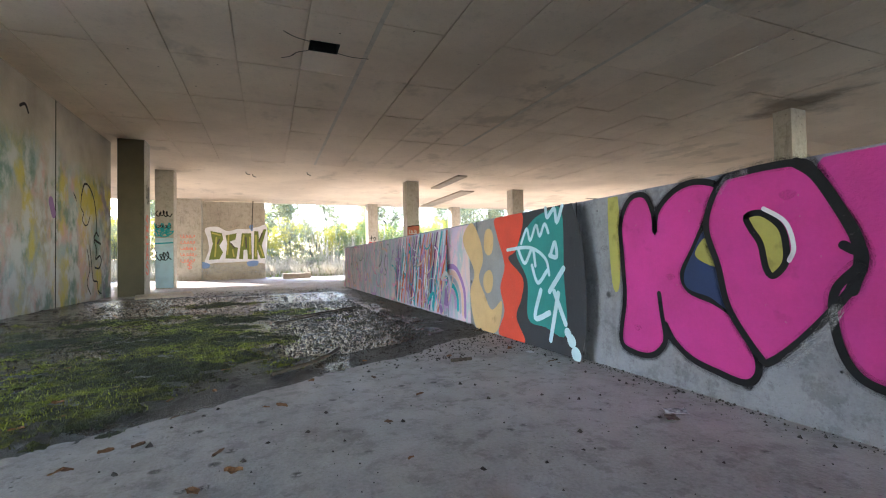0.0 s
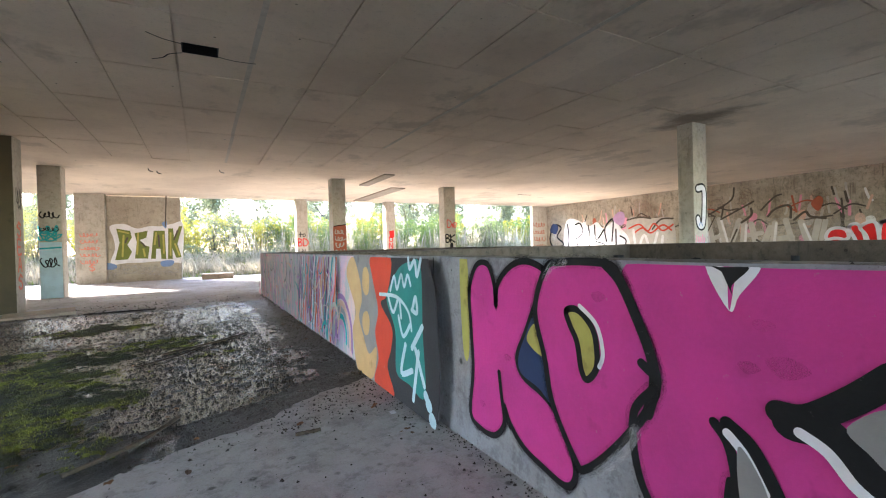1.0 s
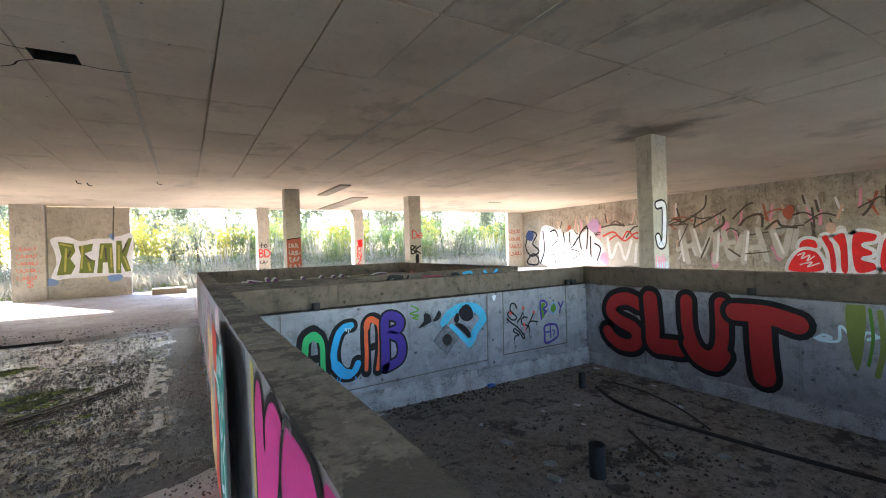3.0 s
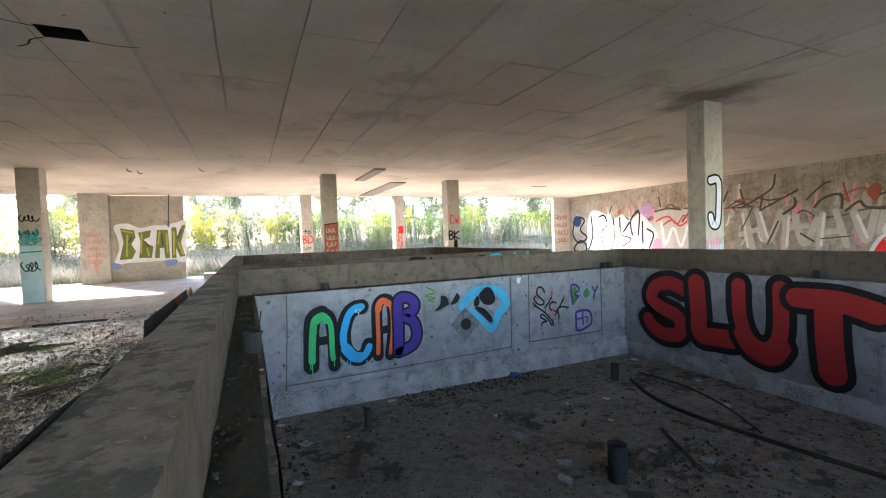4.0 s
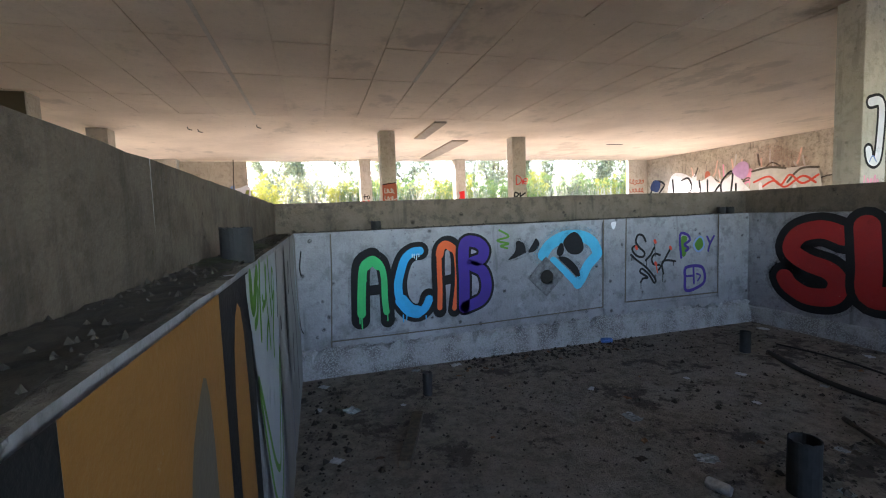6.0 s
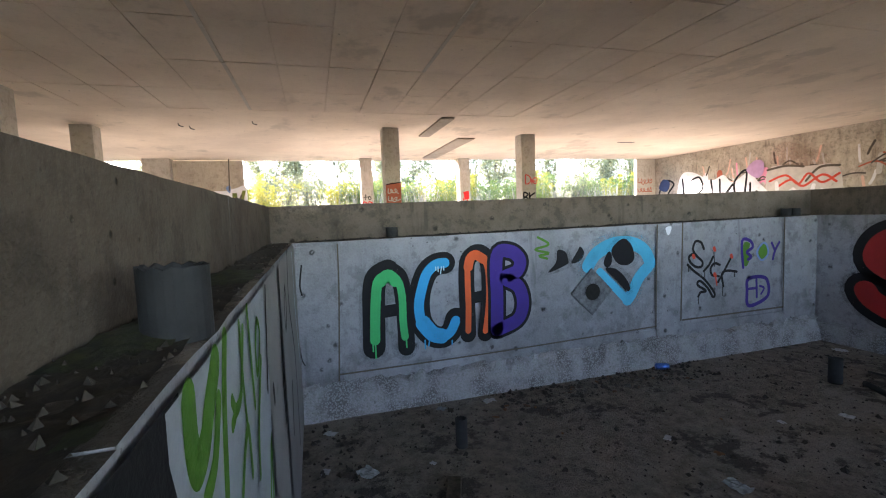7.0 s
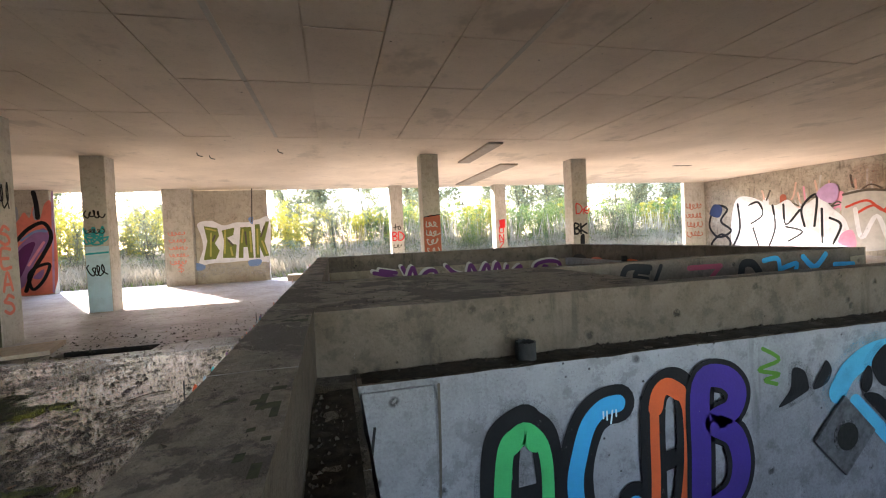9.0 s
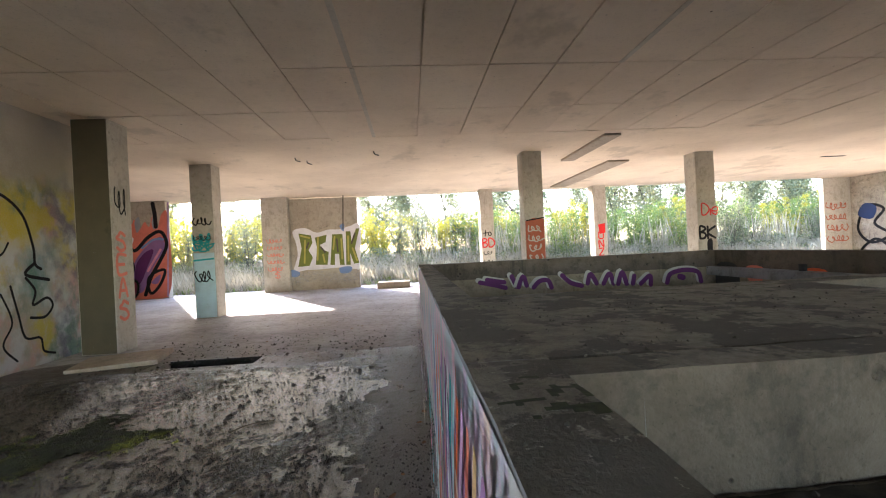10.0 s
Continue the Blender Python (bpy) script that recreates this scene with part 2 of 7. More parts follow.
def box(bm, x0, x1, y0, y1, z0, z1, bevel=0.0):
    made = bmesh.ops.create_cube(bm, size=1, matrix=Matrix.Translation(((x0 + x1) / 2, (y0 + y1) / 2, (z0 + z1) / 2)) @ Matrix.Diagonal((x1 - x0, y1 - y0, z1 - z0, 1)))
    if bevel:
        edges = list({e for v in made["verts"] for e in v.link_edges})
        bmesh.ops.bevel(bm, geom=edges, offset=bevel, segments=2, affect="EDGES", profile=0.6)
    return bm


def boxed(*size, bevel=0.0):
    return box(bmesh.new(), *size, bevel=bevel)


def swept(profile, a, b, place, step=0.12, rough=0.006, seed=0.0):
    """A closed profile of (p, z) swept from a to b; place(p, s, z) gives the point. Edges are chipped by noise."""
    pts = []
    for i, (p, z) in enumerate(profile):
        q, w = profile[(i + 1) % len(profile)]
        n = max(1, int(math.hypot(q - p, w - z) / 0.1))
        for k in range(n):
            pts.append((p + (q - p) * k / n, z + (w - z) * k / n, k == 0))
    bm = bmesh.new()
    rows = max(2, int((b - a) / step) + 1)
    rings = []
    cp, cz = sum(p for p, z in profile) / len(profile), sum(z for p, z in profile) / len(profile)
    for r in range(rows):
        s = a + (b - a) * r / (rows - 1)
        ring = []
        for p, z, corner in pts:
            k = noise.noise((p * 4 + seed, s * 5, z * 4)) * rough * 0.25 + (noise.noise((p * 9, s * 21 + seed, z * 9)) * rough * 1.2 if corner else 0)
            ring.append(bm.verts.new(place(p + k * (1 if p > cp else -1), s, z - abs(k) if corner else z)))
        rings.append(ring)
    n = len(pts)
    for r in range(rows - 1):
        for i in range(n):
            bm.faces.new((rings[r][i], rings[r][(i + 1) % n], rings[r + 1][(i + 1) % n], rings[r + 1][i]))
    bm.faces.new(rings[0]), bm.faces.new(rings[-1])
    bmesh.ops.recalc_face_normals(bm, faces=bm.faces)
    return bm


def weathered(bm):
    """Slots by face: bare concrete, dirty parapet inside with shade in its colour, old grimy coping on top."""
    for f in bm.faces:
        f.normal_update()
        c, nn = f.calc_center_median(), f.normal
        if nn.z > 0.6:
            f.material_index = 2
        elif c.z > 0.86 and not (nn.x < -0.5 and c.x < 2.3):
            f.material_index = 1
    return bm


def along_y(p, s, z):
    return (p, s, z)


def along_x(p, s, z):
    return (s, p, z)


# ---------------------------------------------------------------- structure
CEIL = 3.76
X0, X1, Y0, Y1 = -9.2, 22.3, -9.0, 24.05

# floor slab round the basins, poured in three bays
floor = holder("floor", (0, 0, 0), "grey concrete floor slab, dusty and stained", "floor", "structure")
for x0, x1, y0, y1 in ((X0, 2.225, Y0, 11.22), (X0, -1.42, 11.22, 11.66), (-0.12, 2.225, 11.22, 11.66), (X0, 2.225, 11.66, Y1), (2.225, 8.64, Y0, -4.2), (8.64, X1, Y0, Y1), (2.225, 8.64, 13.35, Y1)):
    part("slab", boxed(x0, x1, y0, y1, -0.9, 0), M_FLOOR, floor)
# Near-black bottom and added liner hold the slot's shade in their colour.
part("trench_bottom", boxed(-1.5, -0.05, 11.15, 11.75, -0.85, -0.3), M_DARK, floor)
part("trench_side", boxed(-1.42, -0.12, 11.645, 11.662, -0.32, -0.006), M_DARK, floor, "near-black liner painted for the drain slot's shade")

# ceiling: cast against square boards
def ceiling_mesh():
    verts, faces = [], []

    def quad_box(x0, x1, y0, y1, z0, z1):
        b = len(verts)
        verts.extend([(x0, y0, z0), (x1, y0, z0), (x1, y1, z0), (x0, y1, z0), (x0, y0, z1), (x1, y0, z1), (x1, y1, z1), (x0, y1, z1)])
        faces.extend([(b, b + 3, b + 2, b + 1), (b + 4, b + 5, b + 6, b + 7), (b, b + 1, b + 5, b + 4), (b + 1, b + 2, b + 6, b + 5), (b + 2, b + 3, b + 7, b + 6), (b + 3, b, b + 4, b + 7)])

    rnd = random.Random(4)
    hx0, hx1, hy0, hy1 = 0.64, 1.05, 6.19, 6.52
    for x0, x1, y0, y1 in ((X0, hx0, Y0, Y1), (hx1, X1 + 0.3, Y0, Y1), (hx0, hx1, Y0, hy0), (hx0, hx1, hy1, Y1)):
        quad_box(x0, x1, y0, y1, CEIL + 0.034, CEIL + 0.3)
    for i in range(-6, 10):
        for j in range(-9, 4):
            x0, y0 = 1.45 + 0.88 * i, 7.2 + 1.73 * j
            g = rnd.choice((0.005, 0.007, 0.009, 0.012))
            lift = rnd.choice((0, 0, 0.003, 0.006, 0.009))
            x1, y1 = x0 + 0.88 - g, y0 + 1.73 - g
            cells = [(x0 + g, x1, y0 + g, y1)]
            ax, bx, ay, by = max(x0 + g, hx0), min(x1, hx1), max(y0 + g, hy0), min(y1, hy1)
            if ax < bx and ay < by:
                cells = [c for c in ((x0 + g, ax, y0 + g, y1), (bx, x1, y0 + g, y1), (ax, bx, y0 + g, ay), (ax, bx, by, y1)) if c[1] - c[0] > 0.01 and c[3] - c[2] > 0.01]
            for c in cells:
                quad_box(*c, CEIL + lift, CEIL + 0.05)
    quad_box(-3.9, 10.3, 14.125, Y1, CEIL + 0.001, CEIL + 0.05)
    for k in range(8):
        quad_box(10.27, X1, Y0 + 4.1 * k + 0.006, min(Y1, Y0 + 4.1 * k + 4.1), CEIL + rnd.choice((0.001, 0.003)), CEIL + 0.05)
    me = bpy.data.meshes.new("ceiling")
    me.from_pydata(verts, [], faces)
    me.materials.append(M_CEILING)
    return me


ceiling = tagged(new("ceiling", ceiling_mesh()), "concrete ceiling with square board joints, a broken hole", "ceiling", kind="structure")
# Thin dark lining added inside the hole to paint its shade.
void = bmesh.new()
for size in ((0.6, 1.09, 6.15, 6.56, CEIL + 0.3, CEIL + 0.35), (0.635, 0.65, 6.19, 6.52, CEIL + 0.012, CEIL + 0.3), (1.04, 1.055, 6.19, 6.52, CEIL + 0.012, CEIL + 0.3), (0.65, 1.04, 6.185, 6.2, CEIL + 0.012, CEIL + 0.3), (0.65, 1.04, 6.51, 6.525, CEIL + 0.012, CEIL + 0.3)):
    box(void, *size)
part("void", void, M_DARK, ceiling, "broken hollow in the slab, lined near-black for its shade")

def wall(name, label, *size, material=M_WALL):
    return solid(name, boxed(*size, bevel=0.008), material, label, "wall", "structure")

wall_left = wall("wall_left", "concrete wall covered in faded sprayed colours", -3.72, -3.45, 6.4, 12.95, 0, CEIL + 0.1, material=M_FADED)
# Added out of view; its end sets how much daylight enters from the left.
wall_near = wall("wall_near", "plain added concrete wall", -3.72, -3.45, Y0, 2.7, 0, CEIL + 0.1)
wall_right = wall("wall_right", "long stained concrete wall with graffiti", X1, X1 + 0.3, Y0, Y1, 0, CEIL + 0.1, material=M_WALL_OLD)
# Added unseen, long and 10.5 m high to keep sun off the left opening.
wall_return = wall("wall_return", "plain added concrete wall", -22, -3.725, 12.7, 12.95, -0.9, 10.5)
wall_side = wall("wall_side", "plain added concrete wall", X0 - 0.25, X0, 12.7, Y1, 0, CEIL + 0.1)
wall_purple = wall("wall_far_left", "concrete wall end with a purple mural", X0, -7.35, 22.9, 23.2, 0, CEIL + 0.05)
wall_mural = wall("wall_mural", "concrete wall between pillars with a green lettered mural", -2.72, -0.02, 23.2, 23.45, 0, CEIL - 0.07)

def column(x0, y0, w, d, label, name="column", material=M_COLUMN):
    ob = holder(name, (x0 + w / 2, y0 + d / 2, 0), label, "column", group="columns")
    part("shaft", boxed(-w / 2, w / 2, -d / 2, d / 2, 0, CEIL + 0.05, bevel=0.015), material, ob)
    return ob

col_1 = column(-3.2, 12.46, 0.56, 0.5, "square concrete column with red letters beside the wall")
col_2 = column(-3.2, 16.2, 0.52, 0.5, "square concrete column with black and turquoise tags")
col_5 = column(4.98, 15.95, 0.5, 0.5, "square concrete column with red sprayed patch")
col_6 = column(10.05, 16.72, 0.55, 0.5, "square concrete column with red and black tags")
col_j = column(10.2, 5.78, 0.5, 0.36, "square concrete column with a white letter")
col_f1 = column(5.0, 23.0, 0.55, 0.5, "square concrete column with red tag at the open side")
col_f2 = column(9.88, 23.2, 0.56, 0.5, "square concrete column with red vertical letters")
col_p = column(-3.75, 22.95, 1.0, 0.55, "broad concrete pillar with red handwriting")
col_r = column(20.95, 23.82, 1.33, 0.22, "broad concrete pier at the corner with tags")
for x in (-3.2, 5.0, 10.1, 16.0):
    column(x, -8.9, 0.5, 0.5, "square concrete column at the open side")

# basins
TOP, LEDGE, DEEP = 1.15, 0.855, -0.55
pool = holder("basin", (0, 0, 0), "raised concrete water basin, dry, painted with graffiti", "basin", "structure")
SIDE = [(2.22, -0.9), (2.22, TOP), (2.43, TOP), (2.43, LEDGE), (2.6, LEDGE), (2.6, -0.9)]
JOINTS = [-4.0, 2.66, 3.86, 4.3, 5.15, 6.17, 7.5, 8.7, 10.2, 11.7, 13.3]
for a, b in zip(JOINTS, JOINTS[1:]):
    side = SIDE if a < 6 else [(2.22, -0.9), (2.22, TOP), (2.43, TOP), (2.43, -0.9)]
    part("wall_panel", weathered(swept(side, a + 0.0015, b - 0.0015, along_y, seed=a)), [M_POOL, M_POOL_DIRTY_SHADE, M_POOL_TOP], pool)
part("wall_panel", weathered(swept([(8.22, -0.9), (8.22, LEDGE), (8.4, LEDGE), (8.4, TOP), (8.62, TOP), (8.62, -0.9)], -4, 6.1, along_y, seed=3)), [M_POOL, M_POOL_DIRTY_SHADE, M_POOL_TOP], pool)
part("wall_panel", weathered(swept([(5.83, -0.9), (5.83, LEDGE), (6.02, LEDGE), (6.02, TOP), (6.16, TOP), (6.16, -0.9)], 2.6, 8.62, along_x, seed=5)), [M_POOL, M_POOL_DIRTY_SHADE, M_POOL_TOP], pool)
part("wall_panel", weathered(swept([(7.42, -0.9), (7.42, TOP), (7.6, TOP), (7.6, -0.9)], 2.43, 7.98, along_x, seed=6)), [M_POOL, M_POOL_DIRTY_SHADE, M_POOL_TOP], pool)
part("wall_panel", weathered(swept([(12.95, -0.9), (12.95, TOP), (13.2, TOP), (13.2, -0.9)], 2.43, 8.0, along_x, seed=7)), [M_TAN, M_POOL_DIRTY_SHADE, M_POOL_TOP], pool)
part("wall_panel", weathered(swept([(7.78, -0.9), (7.78, TOP), (8.0, TOP), (8.0, -0.9)], 7.42, 12.95, along_y, seed=8)), [M_TAN, M_POOL_DIRTY_SHADE, M_POOL_TOP], pool)
part("wall_panel", weathered(swept([(-4.25, -0.9), (-4.25, TOP), (-4.0, TOP), (-4.0, -0.9)], 2.22, 8.62, along_x, seed=9)), [M_POOL, M_POOL_DIRTY_SHADE, M_POOL_TOP], pool)
part("slab_cover", swept([(6.19, 0.98), (6.19, TOP - 0.004), (7.52, TOP - 0.004), (7.52, 0.98)], 2.25, 4.35, along_x, seed=11), M_POOL_TOP, pool)
# Black strip fills the open joint in place of the shade inside it.
part("joint_soil", swept([(6.162, 1.05), (6.163, TOP - 0.008), (6.189, TOP - 0.008), (6.19, 1.05)], 2.24, 8.0, along_x, seed=12), M_DARK, pool, "black filler painting the shade in the coping's open joint")
part("basin_floor", boxed(2.3, 8.6, -4.2, 13.1, -0.9, DEEP), M_POOL_FLOOR, pool)

part("parapet_end", boxed(2.432, 2.604, 6.022, 6.158, LEDGE - 0.02, TOP - 0.003), M_POOL_DIRTY_SHADE, pool)

# outside ground: one sheet, sunk under the building, rising to a grassy bank
def ground_z(x, y):
    if X0 - 0.2 < x < X1 + 0.2 and Y0 + 0.1 < y < Y1 - 0.1:
        return -1.1
    bank = min(max((y - 24.0) * 0.13, 0), 0.75) if y > 0 else 0
    return -0.06 + bank + 0.12 * noise.noise((x * 0.35, y * 0.35, 0))


def ground_sheet():
    xs = [-400, -150, -80, -50] + [-36 + 0.8 * i for i in range(106)] + [60, 90, 160, 400]
    ys = [-400, -150, -70, -35, -20, -12, -8, -5.6, -5.3] + [-4 + 3 * i for i in range(9)] + [22.5, 23.5, 23.72] + [24 + 0.7 * i for i in range(50)] + [65, 90, 150, 400]
    verts = [(x, y, ground_z(x, y)) for y in ys for x in xs]
    w = len(xs)
    faces = [(j * w + i, j * w + i + 1, (j + 1) * w + i + 1, (j + 1) * w + i) for j in range(len(ys) - 1) for i in range(w - 1)]
    me = bpy.data.meshes.new("ground")
    me.from_pydata(verts, [], faces)
    me.materials.append(M_GROUND)
    return me


ground = tagged(new("ground", ground_sheet()), "rough earth with dry grass round the building", "ground", kind="structure")

PALE_STRIP = concrete("pale_strip", (0.62, 0.55, 0.45), (0.5, 0.42, 0.32), 0.4, 0.2)
M_PATCH = concrete("bare_strip", (0.4, 0.33, 0.25), (0.27, 0.22, 0.165), 0.6, 0.4)
# strips under the far ceiling, broken edge and cracks by the hole
part("strip", boxed(6.42, 6.8, 14.38, 17.2, CEIL - 0.05, CEIL + 0.01, bevel=0.008), M_PATCH, ceiling)
part("vent_slot", boxed(15.3, 16.1, 18.15, 18.3, CEIL - 0.004, CEIL + 0.02), M_DARK, ceiling)
part("strip", boxed(7.95, 8.6, 17.55, 22.9, CEIL - 0.05, CEIL + 0.01, bevel=0.008), M_PATCH, ceiling)
for x, y0, y1 in ((1.45, 1.6, 10.66), (4.97, 2.0, 10.66), (1.46, 10.7, 14.1)):
    part("filler", boxed(x - 0.035, x + 0.03, y0, y1, CEIL - 0.003, CEIL + 0.02), PALE_STRIP, ceiling, "pale smeared joint filler")


def ribbon(bm, pts, width, lift=0.0, slot=0):
    """A flat strip with round ends along 2D points, in the plane z = lift."""
    n = len(pts)
    w = width / 2
    last = None
    for i, p in enumerate(pts):
        a, b = pts[max(0, i - 1)], pts[min(n - 1, i + 1)]
        d = Vector((b[0] - a[0], b[1] - a[1]))
        d = d.normalized() if d.length > 1e-6 else Vector((1, 0))
        v = (bm.verts.new((p[0] - d.y * w, p[1] + d.x * w, lift)), bm.verts.new((p[0] + d.y * w, p[1] - d.x * w, lift)))
        if last:
            bm.faces.new((last[0], last[1], v[1], v[0])).material_index = slot
        if i in (0, n - 1):
            s = -1 if i == 0 else 1
            a0 = math.atan2(d.y, d.x)
            fan = [bm.verts.new((p[0] + s * w * math.cos(a0 + k * math.pi / 8), p[1] + s * w * math.sin(a0 + k * math.pi / 8), lift)) for k in range(-3, 4)]
            ring = [v[1] if s > 0 else v[0]] + fan + [v[0] if s > 0 else v[1]]
            bm.faces.new(ring).material_index = slot
        last = v


def smooth_curve(pts, closed=False, steps=6):
    """Points of a Catmull-Rom curve through pts."""
    n = len(pts)
    if n < 3:
        return [Vector(p) for p in pts]
    at = (lambda i: Vector(pts[i % n])) if closed else (lambda i: Vector(pts[min(max(i, 0), n - 1)]))
    made = []
    for i in range(n if closed else n - 1):
        a, b, c, d = at(i - 1), at(i), at(i + 1), at(i + 2)
        for k in range(steps):
            t = k / steps
            made.append(0.5 * (2 * b + (c - a) * t + (2 * a - 5 * b + 4 * c - d) * t * t + (3 * b - a - 3 * c + d) * t ** 3))
    if not closed:
        made.append(at(n - 1))
    return made


COLORS = {
    "pink": (0.58, 0.05, 0.275), "black": (0.012, 0.012, 0.014), "white": (0.75, 0.74, 0.78), "yellow": (0.42, 0.38, 0.1), "navy": (0.03, 0.05, 0.12),
    "grey": (0.26, 0.25, 0.25), "charcoal": (0.045, 0.045, 0.05), "teal": (0.03, 0.24, 0.22), "red": (0.6, 0.07, 0.04), "ochre": (0.55, 0.36, 0.17),
    "ice": (0.5, 0.66, 0.72), "green": (0.04, 0.42, 0.14), "blue": (0.03, 0.33, 0.62), "orange": (0.68, 0.12, 0.04), "indigo": (0.055, 0.03, 0.22),
    "moss": (0.08, 0.2, 0.03), "cyan": (0.06, 0.38, 0.58), "brick": (0.33, 0.025, 0.025), "lilac": (0.48, 0.3, 0.5), "pale": (0.5, 0.47, 0.43),
    "char2": (0.1, 0.085, 0.07), "silver": (0.72, 0.71, 0.72), "rose": (0.75, 0.3, 0.42), "rust": (0.42, 0.12, 0.07), "scarlet": (0.72, 0.03, 0.03),
    "wine": (0.22, 0.04, 0.07), "peach": (0.66, 0.42, 0.33), "mauve": (0.3, 0.16, 0.36), "olive": (0.17, 0.2, 0.05), "sky": (0.2, 0.3, 0.55),
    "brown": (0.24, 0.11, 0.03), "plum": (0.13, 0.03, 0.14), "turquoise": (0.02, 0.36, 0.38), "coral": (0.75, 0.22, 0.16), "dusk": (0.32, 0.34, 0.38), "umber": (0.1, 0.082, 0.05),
}
PAINTS = {k: paint("paint_" + k, v) for k, v in COLORS.items()}


def pastel(name):
    """Old mural coats washed into each other: rose, peach, grey, lilac and a little teal in upright drifts."""
    n = Nodes(name)
    drift = [n.ramp(n.noise(sc, 5, 0.62, (1, 1, 0.45), (5 * i, 8 * i, 2 * i)), 0.47, 0.58) for i, sc in enumerate((2.0, 2.6, 1.7, 3.4, 4.5))]
    color = n.mix(n.ramp(n.axis(1), 7.5, 11.0), (0.6, 0.45, 0.42), (0.68, 0.52, 0.52))
    for m, tint in zip(drift, ((0.7, 0.48, 0.37), (0.45, 0.45, 0.47), (0.64, 0.38, 0.47), (0.5, 0.4, 0.55), (0.3, 0.42, 0.44))):
        color = n.mix(n.math("MULTIPLY", m, 0.8), color, tint)
    grain, chips = n.noise(60, 4, 0.65), n.ramp(n.noise(22, 5, 0.7), 0.6, 0.7)
    color = n.mix(n.math("MULTIPLY", chips, 0.4), color, (0.4, 0.37, 0.34))
    return n.done(color, 0.7, grain, 0.25, 0.008)


PAINTS["pastel"] = pastel("paint_pastel")


def mist(name, color, cover=0.5):
    """Overspray: fine dots of paint with the wall showing between them."""
    n = Nodes(name)
    n.done(color, 0.8)
    dots = n.ramp(n.math("ADD", n.noise(420, 2, 0.6), n.math("MULTIPLY", n.noise(10, 3), 0.4)), 0.8 - 0.3 * cover, 1.12 - 0.3 * cover, 0.0, 0.8)
    clear = n.tree.nodes.new("ShaderNodeBsdfTransparent")
    m = n.tree.nodes.new("ShaderNodeMixShader")
    n.link(dots, m.inputs[0]), n.link(clear.outputs[0], m.inputs[1]), n.link(n.bsdf.outputs[0], m.inputs[2])
    n.link(m.outputs[0], n.tree.nodes["Material Output"].inputs["Surface"])
    return n.mat


for _tone in ("black", "cyan", "white", "pale", "rust", "pink"):
    PAINTS["mist_" + _tone] = mist("mist_" + _tone, COLORS[_tone])

GLYPHS = {
    "A": "00 26 40|12 32", "B": "00 06 26 35 24 03|03 23 32 31 20 00", "C": "45 26 05 01 20 41", "D": "00 06 26 44 42 20 00", "E": "40 00 06 46|03 33",
    "I": "20 26", "K": "00 06|46 03 40", "N": "00 06 40 46", "O": "20 01 05 26 45 41 20", "S": "45 26 15 04 33 41 20 01", "U": "06 01 20 41 46",
    "Z": "06 46 00 40", "Y": "06 23 46|23 20", "$": "45 26 15 04 33 41 20 01|27 2-", "R": "00 06 26 35 24 03|23 40", "i": "20 23", "e": "02 32 34 14 03 01 20 31",
}


